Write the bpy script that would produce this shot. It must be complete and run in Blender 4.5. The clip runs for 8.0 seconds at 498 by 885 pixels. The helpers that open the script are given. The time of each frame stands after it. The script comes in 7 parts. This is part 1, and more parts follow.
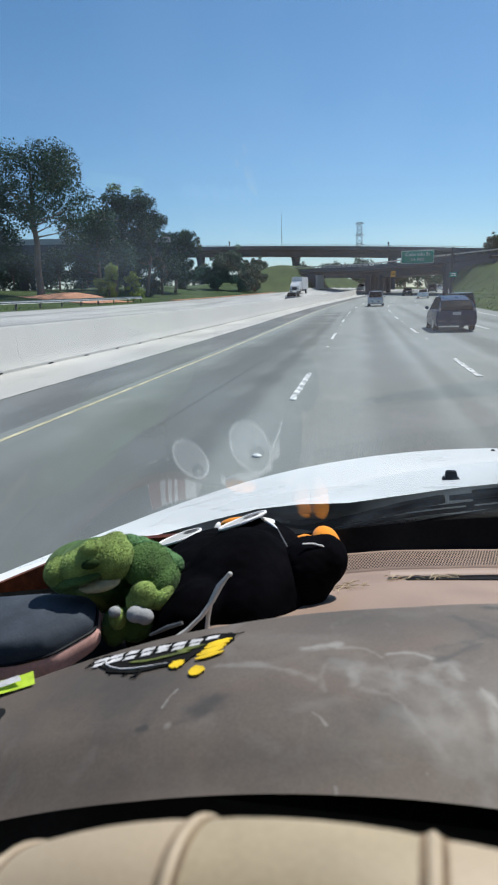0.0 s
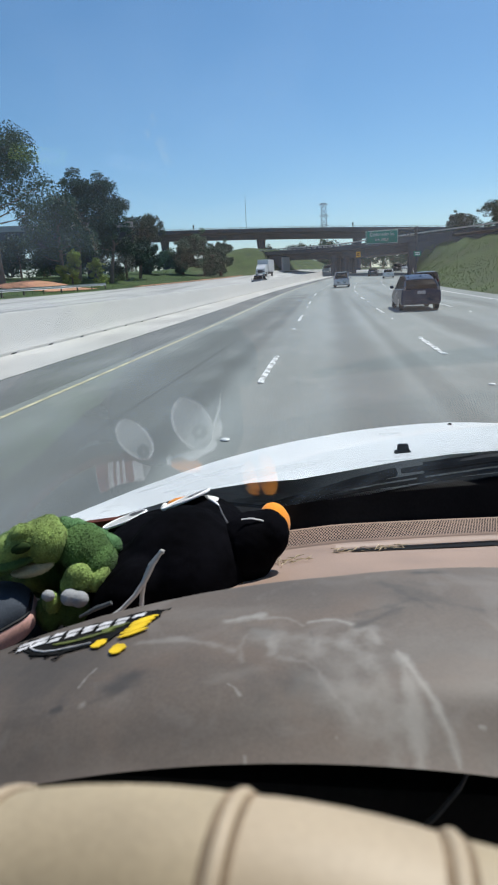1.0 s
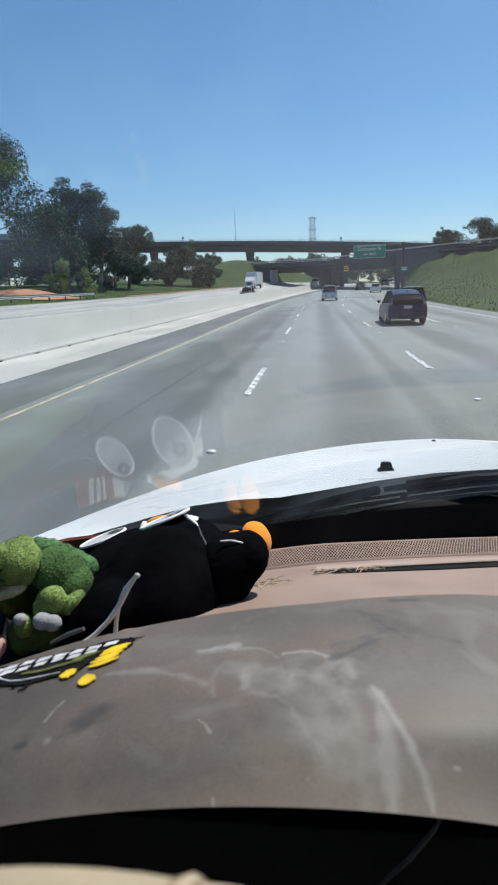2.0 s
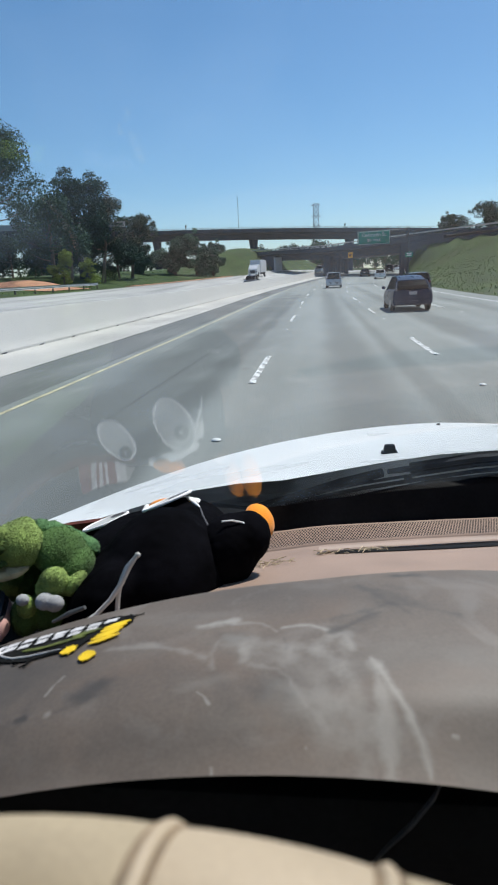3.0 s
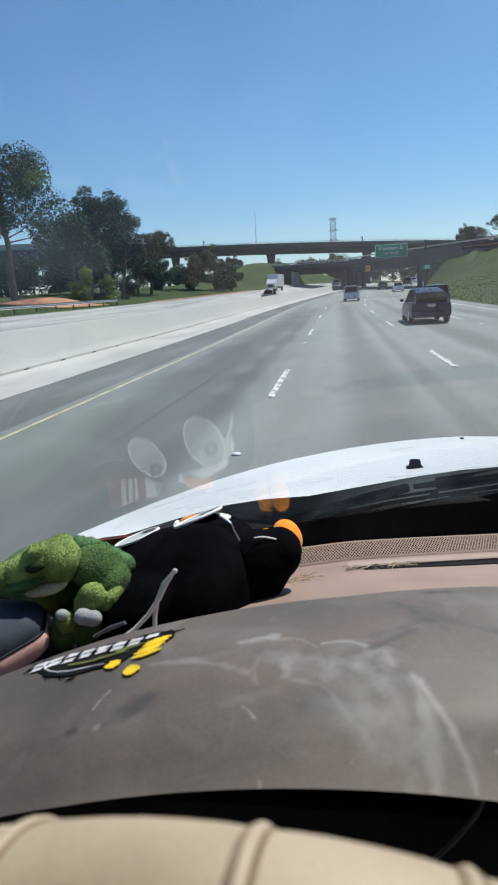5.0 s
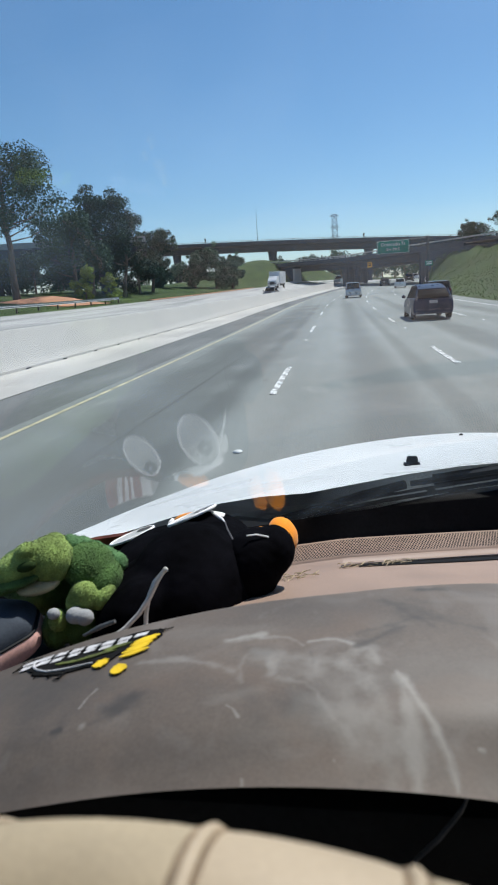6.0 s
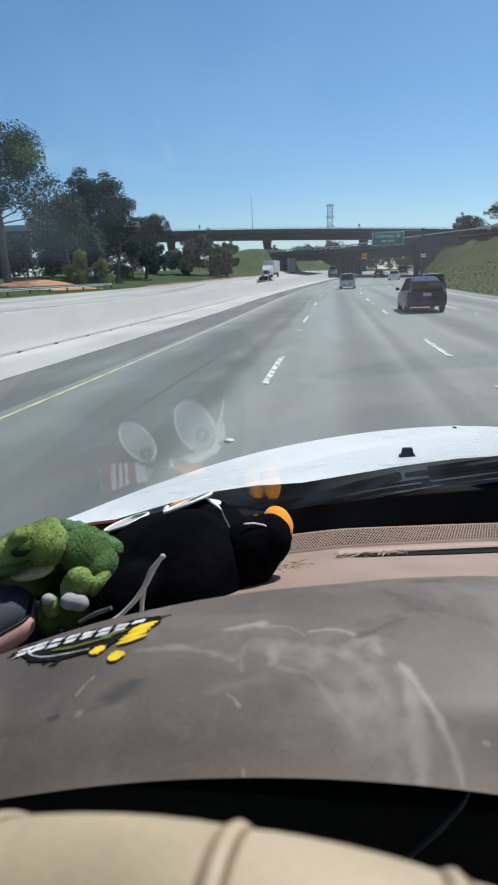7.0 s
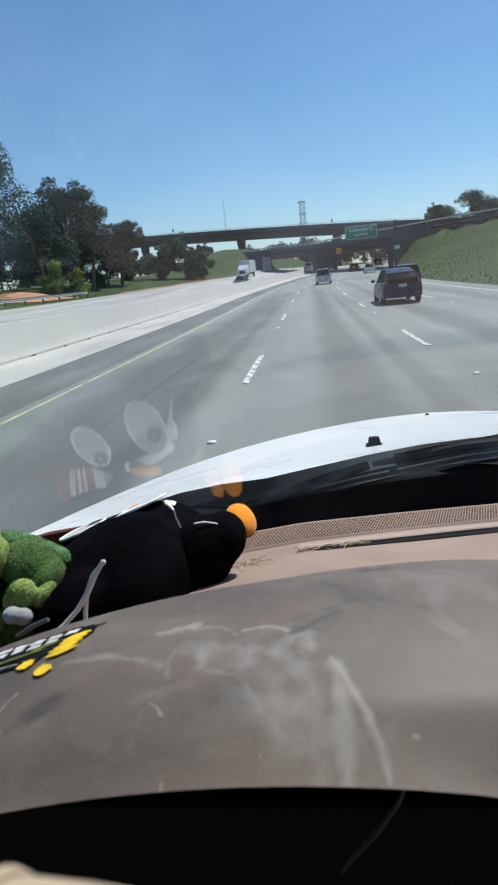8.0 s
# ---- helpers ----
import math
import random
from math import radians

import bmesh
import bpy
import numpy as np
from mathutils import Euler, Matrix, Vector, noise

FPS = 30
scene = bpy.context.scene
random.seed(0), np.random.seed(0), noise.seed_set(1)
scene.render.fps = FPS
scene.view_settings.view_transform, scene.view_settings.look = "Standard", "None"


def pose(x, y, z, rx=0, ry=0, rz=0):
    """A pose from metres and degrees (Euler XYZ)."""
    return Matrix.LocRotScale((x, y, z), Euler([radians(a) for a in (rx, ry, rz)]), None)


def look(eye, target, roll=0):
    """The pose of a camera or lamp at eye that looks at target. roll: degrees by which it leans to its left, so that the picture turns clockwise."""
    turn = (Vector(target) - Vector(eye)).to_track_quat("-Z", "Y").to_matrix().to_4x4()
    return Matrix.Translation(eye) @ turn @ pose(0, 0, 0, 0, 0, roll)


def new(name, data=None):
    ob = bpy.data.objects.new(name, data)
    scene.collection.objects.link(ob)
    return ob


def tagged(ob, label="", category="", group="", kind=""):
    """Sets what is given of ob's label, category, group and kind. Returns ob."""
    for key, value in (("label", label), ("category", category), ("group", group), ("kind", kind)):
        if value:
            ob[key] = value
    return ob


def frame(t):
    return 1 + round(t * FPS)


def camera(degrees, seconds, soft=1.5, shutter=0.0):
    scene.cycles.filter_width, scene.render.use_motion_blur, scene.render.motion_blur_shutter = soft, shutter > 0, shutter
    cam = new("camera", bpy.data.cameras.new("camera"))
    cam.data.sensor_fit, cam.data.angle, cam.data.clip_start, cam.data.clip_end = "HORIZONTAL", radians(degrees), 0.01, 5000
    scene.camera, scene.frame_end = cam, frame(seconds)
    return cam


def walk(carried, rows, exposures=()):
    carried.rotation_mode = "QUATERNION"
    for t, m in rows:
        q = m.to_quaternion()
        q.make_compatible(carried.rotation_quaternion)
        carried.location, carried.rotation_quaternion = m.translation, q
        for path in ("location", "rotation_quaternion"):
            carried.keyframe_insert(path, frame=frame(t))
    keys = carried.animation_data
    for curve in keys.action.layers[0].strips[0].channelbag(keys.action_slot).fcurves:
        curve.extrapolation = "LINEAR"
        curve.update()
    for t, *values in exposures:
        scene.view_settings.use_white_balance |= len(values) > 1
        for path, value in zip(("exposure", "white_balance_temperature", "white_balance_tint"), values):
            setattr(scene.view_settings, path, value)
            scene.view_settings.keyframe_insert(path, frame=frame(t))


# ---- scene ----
# camera: held by hand over the steering wheel of a vehicle in the second lane
cam = camera(44.0, 8.0, 1.7)
cam.data.dof.use_dof, cam.data.dof.focus_distance, cam.data.dof.aperture_fstop = True, 1.5, 21.0
ROWS = [
    (0.0, -0.0417, -0.0185, 1.6616, 76.964, 1.485, 10.029),
    (0.5, -0.0345, -0.0152, 1.6583, 76.510, 1.910, 9.055),
    (1.0, -0.0050, -0.0053, 1.6480, 75.427, 2.826, 7.005),
    (1.5, -0.0121, 0.0031, 1.6713, 77.381, 1.445, 6.749),
    (1.7, 0.0017, 0.0057, 1.6597, 76.638, 1.853, 5.705),
    (2.8, -0.0002, 0.0008, 1.6511, 76.185, 2.010, 7.175),
    (3.0, 0.0066, 0.0056, 1.6456, 75.416, 2.678, 6.322),
    (3.5, -0.0018, -0.0050, 1.6561, 76.413, 2.585, 7.212),
    (4.0, -0.0011, -0.0069, 1.6570, 76.730, 3.019, 7.318),
    (4.5, 0.0005, -0.0037, 1.6493, 76.389, 4.057, 7.489),
    (5.0, -0.0056, -0.0068, 1.6535, 76.754, 3.354, 7.924),
    (5.2, -0.0002, 0.0005, 1.6472, 76.191, 2.914, 7.692),
    (6.3, 0.0057, -0.0052, 1.6542, 76.613, 3.952, 8.140),
    (6.5, 0.0010, 0.0013, 1.6471, 75.595, 3.656, 7.788),
    (7.0, -0.0044, 0.0010, 1.6500, 75.508, 2.404, 7.516),
    (7.5, 0.0424, 0.0086, 1.6300, 75.197, 5.116, 6.212),
    (8.0, 0.0348, 0.0225, 1.6371, 75.396, 5.494, 5.426),
]
walk(cam, [(t, pose(x, y, z, rx, ry, rz)) for t, x, y, z, rx, ry, rz in ROWS])
scene.view_settings.exposure = 0.0

# light: high sun ahead and a little to the right, clear sky
SUN_ELEV, SUN_AZ = 57.0, 34.0
world = bpy.data.worlds.new("sky_world")
scene.world = world
world.use_nodes = True
wt = world.node_tree
sky = wt.nodes.new("ShaderNodeTexSky")
sky.sky_type, sky.sun_disc = "NISHITA", False
sky.sun_elevation, sky.sun_rotation = radians(SUN_ELEV), radians(SUN_AZ)
sky.air_density, sky.dust_density, sky.ozone_density = 1.0, 0.35, 4.5
tone = wt.nodes.new("ShaderNodeHueSaturation")
tone.inputs["Hue"].default_value, tone.inputs["Saturation"].default_value = 0.493, 1.1
wt.links.new(sky.outputs["Color"], tone.inputs["Color"])
cool = wt.nodes.new("ShaderNodeMix")
cool.data_type, cool.blend_type = "RGBA", "MULTIPLY"
cool.inputs["Factor"].default_value, cool.inputs["B"].default_value = 1.0, (0.945, 1.0, 1.06, 1)
wt.links.new(tone.outputs[0], cool.inputs["A"])
wt.links.new(cool.outputs["Result"], wt.nodes["Background"].inputs["Color"])
wt.nodes["Background"].inputs["Strength"].default_value = 0.11
sun_data = bpy.data.lights.new("sun", "SUN")
sun_data.energy, sun_data.angle, sun_data.color = 4.9, radians(0.53), (0.985, 0.97, 0.915)
sun = new("sun", sun_data)
sun_from = Vector((math.sin(radians(SUN_AZ)) * math.cos(radians(SUN_ELEV)), math.cos(radians(SUN_AZ)) * math.cos(radians(SUN_ELEV)), math.sin(radians(SUN_ELEV))))
sun.matrix_world = look(sun_from * 50, (0, 0, 0))


# ---- materials ----
def mat(name, col, rough=0.6, metal=0.0, var=0.15, scale=8.0, fine=90.0, bump=0.15, stretch=(1, 1, 1), spec=0.5, sheen=0.0, coat=0.0, tint=None, rand=0.0, dist=0.01, placed=False):
    """Procedural surface: base colour varied at two scales, fine relief and uneven gloss."""
    m = bpy.data.materials.new(name)
    m.use_nodes = True
    nt = m.node_tree
    b = nt.nodes["Principled BSDF"]
    co = nt.nodes.new("ShaderNodeTexCoord")
    mp = nt.nodes.new("ShaderNodeMapping")
    mp.inputs["Scale"].default_value = stretch
    where = nt.nodes.new("ShaderNodeNewGeometry").outputs["Position"] if placed else co.outputs["Object"]
    nt.links.new(where, mp.inputs["Vector"])
    n1 = nt.nodes.new("ShaderNodeTexNoise")
    n1.inputs["Scale"].default_value, n1.inputs["Detail"].default_value = scale, 6
    n2 = nt.nodes.new("ShaderNodeTexNoise")
    n2.inputs["Scale"].default_value, n2.inputs["Detail"].default_value = fine, 3
    for n in (n1, n2):
        nt.links.new(mp.outputs[0], n.inputs["Vector"])
    mix = nt.nodes.new("ShaderNodeMix")
    mix.data_type = "RGBA"
    lo = tint or tuple(c * (1 - 2 * var) for c in col)
    mix.inputs["A"].default_value, mix.inputs["B"].default_value = (*lo, 1), (*[min(1, c * (1 + var)) for c in col], 1)
    ramp = nt.nodes.new("ShaderNodeMapRange")
    ramp.inputs["From Min"].default_value, ramp.inputs["From Max"].default_value = 0.3, 0.68
    nt.links.new(n1.outputs["Fac"], ramp.inputs["Value"])
    nt.links.new(ramp.outputs[0], mix.inputs["Factor"])
    hsv = nt.nodes.new("ShaderNodeHueSaturation")
    val = nt.nodes.new("ShaderNodeMapRange")
    val.inputs["From Min"].default_value, val.inputs["From Max"].default_value = 0.25, 0.75
    val.inputs["To Min"].default_value, val.inputs["To Max"].default_value = 1 - var, 1 + var
    nt.links.new(n2.outputs["Fac"], val.inputs["Value"])
    last = val.outputs[0]
    if rand:
        info = nt.nodes.new("ShaderNodeObjectInfo")
        rr = nt.nodes.new("ShaderNodeMapRange")
        rr.inputs["To Min"].default_value, rr.inputs["To Max"].default_value = 1 - rand, 1 + rand
        nt.links.new(info.outputs["Random"], rr.inputs["Value"])
        mul = nt.nodes.new("ShaderNodeMath")
        mul.operation = "MULTIPLY"
        nt.links.new(last, mul.inputs[0])
        nt.links.new(rr.outputs[0], mul.inputs[1])
        last = mul.outputs[0]
    nt.links.new(last, hsv.inputs["Value"])
    nt.links.new(mix.outputs["Result"], hsv.inputs["Color"])
    nt.links.new(hsv.outputs[0], b.inputs["Base Color"])
    rg = nt.nodes.new("ShaderNodeMapRange")
    rg.inputs["To Min"].default_value, rg.inputs["To Max"].default_value = max(0.02, rough - 0.12), min(1, rough + 0.12)
    nt.links.new(n1.outputs["Fac"], rg.inputs["Value"])
    nt.links.new(rg.outputs[0], b.inputs["Roughness"])
    b.inputs["Metallic"].default_value = metal
    b.inputs["Specular IOR Level"].default_value = spec
    b.inputs["Sheen Weight"].default_value = sheen
    b.inputs["Coat Weight"].default_value = coat
    if bump:
        bp = nt.nodes.new("ShaderNodeBump")
        bp.inputs["Strength"].default_value, bp.inputs["Distance"].default_value = bump, dist
        nt.links.new(n2.outputs["Fac"], bp.inputs["Height"])
        nt.links.new(bp.outputs[0], b.inputs["Normal"])
    return m


def overlay(m, col, scale, lo, hi, stretch=(1, 1, 1), amount=0.6, distort=0.0):
    """Lays stains of another colour over a material, in patches cut from a noise."""
    nt = m.node_tree
    b = nt.nodes["Principled BSDF"]
    old = b.inputs["Base Color"].links[0].from_socket
    co = nt.nodes.new("ShaderNodeTexCoord")
    mp = nt.nodes.new("ShaderNodeMapping")
    mp.inputs["Scale"].default_value = stretch
    n = nt.nodes.new("ShaderNodeTexNoise")
    n.inputs["Scale"].default_value, n.inputs["Detail"].default_value, n.inputs["Distortion"].default_value = scale, 5, distort
    r = nt.nodes.new("ShaderNodeMapRange")
    r.inputs["From Min"].default_value, r.inputs["From Max"].default_value, r.inputs["To Max"].default_value = lo, hi, amount
    mix = nt.nodes.new("ShaderNodeMix")
    mix.data_type = "RGBA"
    mix.inputs["B"].default_value = (*col, 1)
    nt.links.new(co.outputs["Object"], mp.inputs["Vector"])
    nt.links.new(mp.outputs[0], n.inputs["Vector"])
    nt.links.new(n.outputs["Fac"], r.inputs["Value"])
    nt.links.new(r.outputs[0], mix.inputs["Factor"])
    nt.links.new(old, mix.inputs["A"])
    nt.links.new(mix.outputs["Result"], b.inputs["Base Color"])
    return m


def glass_mat(name, tint=(1, 1, 1), gloss=0.05, dust_haze=0.0):
    m = bpy.data.materials.new(name)
    m.use_nodes = True
    nt = m.node_tree
    nt.nodes.remove(nt.nodes["Principled BSDF"])
    out = nt.nodes["Material Output"]
    tr, gl, mx = (nt.nodes.new(k) for k in ("ShaderNodeBsdfTransparent", "ShaderNodeBsdfGlossy", "ShaderNodeMixShader"))
    tr.inputs["Color"].default_value = (*tint, 1)
    gl.inputs["Roughness"].default_value = 0.015
    lw, pw, ma = nt.nodes.new("ShaderNodeLayerWeight"), nt.nodes.new("ShaderNodeMath"), nt.nodes.new("ShaderNodeMath")
    lw.inputs["Blend"].default_value = 0.5
    pw.operation, ma.operation = "POWER", "MULTIPLY_ADD"
    pw.inputs[1].default_value, ma.inputs[1].default_value, ma.inputs[2].default_value = 5.0, 0.96 * gloss, 0.04 * gloss
    nt.links.new(lw.outputs["Facing"], pw.inputs[0])
    nt.links.new(pw.outputs[0], ma.inputs[0])
    nt.links.new(ma.outputs[0], mx.inputs["Fac"])
    nt.links.new(tr.outputs[0], mx.inputs[1])
    nt.links.new(gl.outputs[0], mx.inputs[2])
    last = mx.outputs[0]
    if dust_haze:
        co, n, r = nt.nodes.new("ShaderNodeTexCoord"), nt.nodes.new("ShaderNodeTexNoise"), nt.nodes.new("ShaderNodeMapRange")
        n.inputs["Scale"].default_value, n.inputs["Detail"].default_value = 9.0, 9
        r.inputs["From Min"].default_value, r.inputs["From Max"].default_value = 0.45, 0.72
        r.inputs["To Min"].default_value, r.inputs["To Max"].default_value = dust_haze * 0.3, dust_haze * 2.2
        df, m2 = nt.nodes.new("ShaderNodeBsdfTranslucent"), nt.nodes.new("ShaderNodeMixShader")
        # blue film colour: sky haze painted on top of the real dust
        df.inputs["Color"].default_value = (0.46, 0.56, 0.68, 1)
        nt.links.new(co.outputs["Object"], n.inputs["Vector"])
        nt.links.new(n.outputs["Fac"], r.inputs["Value"])
        nt.links.new(r.outputs[0], m2.inputs["Fac"])
        nt.links.new(last, m2.inputs[1])
        nt.links.new(df.outputs[0], m2.inputs[2])
        last = m2.outputs[0]
    nt.links.new(last, out.inputs["Surface"])
    return m


M = {}
M["asphalt"] = mat("asphalt", (0.277, 0.293, 0.278), 0.85, var=0.09, scale=0.35, fine=30, bump=0.3, stretch=(1, 0.12, 1), tint=(0.215, 0.23, 0.218), spec=0.15)
overlay(M["asphalt"], (0.142, 0.153, 0.145), 0.55, 0.48, 0.72, (1, 0.04, 1), 0.6)
overlay(M["asphalt"], (0.36, 0.36, 0.34), 1.3, 0.55, 0.75, (1, 0.5, 1), 0.4)
M["dark_asphalt"] = mat("dark_asphalt", (0.185, 0.19, 0.185), 0.9, var=0.16, scale=0.8, fine=35, bump=0.4, stretch=(1, 0.2, 1), spec=0.15)
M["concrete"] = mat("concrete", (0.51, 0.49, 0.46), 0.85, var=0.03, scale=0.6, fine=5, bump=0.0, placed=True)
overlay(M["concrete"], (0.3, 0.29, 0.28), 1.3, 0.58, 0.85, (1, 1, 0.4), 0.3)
M["apron"] = mat("apron_concrete", (0.51, 0.487, 0.45), 0.9, var=0.12, scale=0.5, fine=20, bump=0.2, stretch=(1, 0.4, 1))
overlay(M["apron"], (0.3, 0.29, 0.27), 0.9, 0.55, 0.75, (1, 0.25, 1), 0.6)
M["worn_concrete"] = mat("worn_concrete", (0.42, 0.41, 0.39), 0.9, var=0.1, scale=0.4, fine=18, bump=0.2, stretch=(1, 0.3, 1))
overlay(M["worn_concrete"], (0.16, 0.16, 0.155), 0.8, 0.5, 0.66, (1, 0.02, 1), 0.65)
# shade of the backlit bridges is put into this dark blue concrete
M["bridge"] = mat("shaded_bridge_concrete", (0.057, 0.074, 0.095), 0.9, var=0.14, scale=0.25, fine=4, bump=0.2)
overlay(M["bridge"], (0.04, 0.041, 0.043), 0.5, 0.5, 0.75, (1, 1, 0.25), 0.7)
M["yellow_paint"] = mat("yellow_paint", (0.56, 0.5, 0.32), 0.8, var=0.2, scale=2, fine=25, bump=0.1)
M["white_paint"] = mat("white_paint", (0.78, 0.78, 0.76), 0.75, var=0.1, scale=3, fine=30, bump=0.1)
M["marker"] = mat("marker_ceramic", (0.75, 0.75, 0.72), 0.4, var=0.1, scale=20, fine=60, bump=0.05)
M["grass"] = mat("grass_ground", (0.058, 0.088, 0.028), 0.95, var=0.25, scale=0.25, fine=5, bump=0.35, tint=(0.036, 0.052, 0.018), dist=0.1, spec=0.15)
overlay(M["grass"], (0.15, 0.14, 0.06), 0.12, 0.55, 0.75, (1, 1, 1), 0.45)
overlay(M["grass"], (0.024, 0.045, 0.014), 0.5, 0.42, 0.75, (1, 1, 1), 0.6, 0.4)
M["blades"] = mat("grass_blades", (0.15, 0.23, 0.06), 0.8, var=0.3, scale=0.2, fine=2, bump=0, spec=0.15)
M["soil"] = mat("orange_soil", (0.5, 0.24, 0.14), 0.95, var=0.15, scale=0.6, fine=8, bump=0.3)
M["steel"] = mat("galvanised_steel", (0.4, 0.41, 0.42), 0.5, 0.8, var=0.12, scale=2, fine=20, bump=0.05)
M["dark_steel"] = mat("dark_steel", (0.06, 0.065, 0.075), 0.55, 0.3, var=0.2, scale=2, fine=20, bump=0.05)
M["sign_green"] = mat("sign_green", (0.006, 0.24, 0.16), 0.45, var=0.08, scale=1.5, fine=12, bump=0.02)
M["sign_white"] = mat("sign_white", (0.8, 0.82, 0.8), 0.5, var=0.05, scale=3, fine=12, bump=0)
M["sign_amber"] = mat("sign_amber", (0.75, 0.36, 0.02), 0.5, var=0.1, scale=3, fine=12, bump=0)
M["bark"] = mat("bark", (0.16, 0.12, 0.09), 0.9, var=0.25, scale=1.5, fine=14, bump=0.6, stretch=(1, 1, 0.3))
overlay(M["white_paint"], (0.2, 0.21, 0.2), 6, 0.47, 0.55, (1, 0.5, 1), 0.8)
# distance haze is put into the pylon's pale blue colour
M["pylon_steel"] = mat("hazy_pylon_steel", (0.2, 0.25, 0.32), 0.6, 0.2, var=0.12, scale=2, fine=20, bump=0.0)
M["leaf"] = mat("leaves_dark", (0.03, 0.072, 0.044), 0.6, var=0.3, scale=0.5, fine=3, bump=0, tint=(0.014, 0.025, 0.015), spec=0.15)
# yellow-green raised in brightness for sun shining through the leaves
M["leaf_light"] = mat("leaves_light", (0.3, 0.36, 0.07), 0.6, var=0.3, scale=0.6, fine=3, bump=0, tint=(0.06, 0.09, 0.02), spec=0.15)
M["leaf_grey"] = mat("leaves_grey_green", (0.085, 0.165, 0.11), 0.6, var=0.3, scale=0.6, fine=3, bump=0, tint=(0.03, 0.062, 0.042), spec=0.15)
M["leaf_olive"] = mat("leaves_olive", (0.044, 0.09, 0.052), 0.6, var=0.3, scale=0.6, fine=3, bump=0, tint=(0.022, 0.042, 0.024), spec=0.15)
# interior and own vehicle
M["hump"] = mat("worn_grey_vinyl", (0.115, 0.092, 0.0745), 0.62, var=0.13, scale=9, fine=420, bump=0.12, dist=0.0006)
# rubbed pale smears (1), dull dark spots and lip shade (0): kind, half width, strength, line
SMEARS_AND_SHADE = []
SMEARS_AND_SHADE += [
    (1, 0.0062, 0.95, (-0.0779, 0.371), (-0.0557, 0.3734)),
    (1, 0.0055, 0.45, (-0.1358, 0.3559), (-0.1085, 0.3512), (-0.0838, 0.3435), (-0.0668, 0.3299)),
    (1, 0.0024, 0.40, (-0.0533, 0.3696), (-0.036, 0.3689), (-0.0229, 0.3562)),
    (1, 0.0038, 0.9, (-0.0187, 0.3602), (-0.0022, 0.3614), (0.0067, 0.354)),
    (1, 0.006, 0.6, (0.0099, 0.3468), (0.0181, 0.3498), (0.0228, 0.3353)),
    (1, 0.005, 0.45, (-0.0584, 0.3545), (-0.0465, 0.3469), (-0.0411, 0.3274)),
    (1, 0.0030, 0.30, (-0.0608, 0.3493), (-0.0647, 0.3356), (-0.0589, 0.3187)),
    (1, 0.0032, 0.3, (-0.0379, 0.3209), (-0.0215, 0.3147), (-0.0135, 0.306), (-0.0042, 0.2891), (0.0065, 0.2754)),
    (1, 0.0068, 0.6, (0.0331, 0.3199), (0.0353, 0.3067), (0.0364, 0.2916), (0.0369, 0.274), (0.0364, 0.2545)),
]
SMEARS_AND_SHADE += [
    (1, 0.0036, 0.8, (0.0329, 0.3236), (0.0413, 0.3011), (0.0479, 0.2867), (0.0519, 0.2742), (0.0554, 0.2553)),
    (1, 0.02, 0.3, (-0.0044, 0.324), (0.0094, 0.276)),
    (1, 0.011, 0.34, (0.0175, 0.3313), (0.022, 0.2881), (0.0252, 0.2538)),
    (1, 0.016, 0.28, (-0.0388, 0.333), (-0.0178, 0.325)),
    (1, 0.0012, 0.85, (-0.1586, 0.3299), (-0.1633, 0.3138)),
    (1, 0.0015, 0.75, (-0.0664, 0.3004), (-0.0586, 0.2915)),
    (1, 0.0030, 0.50, (-0.1566, 0.2975), (-0.1556, 0.2977)),
    (1, 0.0015, 0.55, (-0.0509, 0.2569), (-0.0505, 0.2536)),
    (1, 0.0011, 0.55, (-0.0048, 0.2661), (-0.0045, 0.2658)),
    (1, 0.0015, 0.65, (0.0691, 0.275), (0.0711, 0.2744)),
    (0, 0.0155, 0.85, (-0.1385, 0.3105), (-0.1295, 0.3165)),
]
SMEARS_AND_SHADE += [
    (0, 0.0030, 0.40, (-0.1515, 0.2974), (-0.1413, 0.301)),
    (0, 0.003, 0.9, (-0.1744, 0.2953), (-0.1708, 0.2962)),
    (0, 0.0095, 0.45, (-0.0298, 0.2987), (-0.0173, 0.3067)),
    (0, 0.0045, 0.6, (0.0101, 0.3516), (0.0251, 0.364), (0.0417, 0.3782)),
    (0, 0.0022, 0.35, (-0.0197, 0.3474), (-0.018, 0.3356)),
    (0, 0.034, 0.42, (-0.2, 0.3), (-0.205, 0.335)),
    (0, 0.045, 0.3, (-0.178, 0.34), (-0.235, 0.347)),
    (0, 0.0042, 0.35, (0.031, 0.4295), (0.0472, 0.3992), (0.0611, 0.3781)),
    (0, 0.004, 0.35, (0.0108, 0.3681), (0.0338, 0.3802), (0.0521, 0.393)),
    (0, 0.0038, 0.35, (0.0429, 0.3952), (0.0714, 0.3856), (0.0933, 0.378)),
    (0, 0.011, 0.95, (0.059, 0.4575), (0.08, 0.4605)),
    (0, 0.0090, 0.25, (-0.0575, 0.3134), (-0.0451, 0.2905)),
]
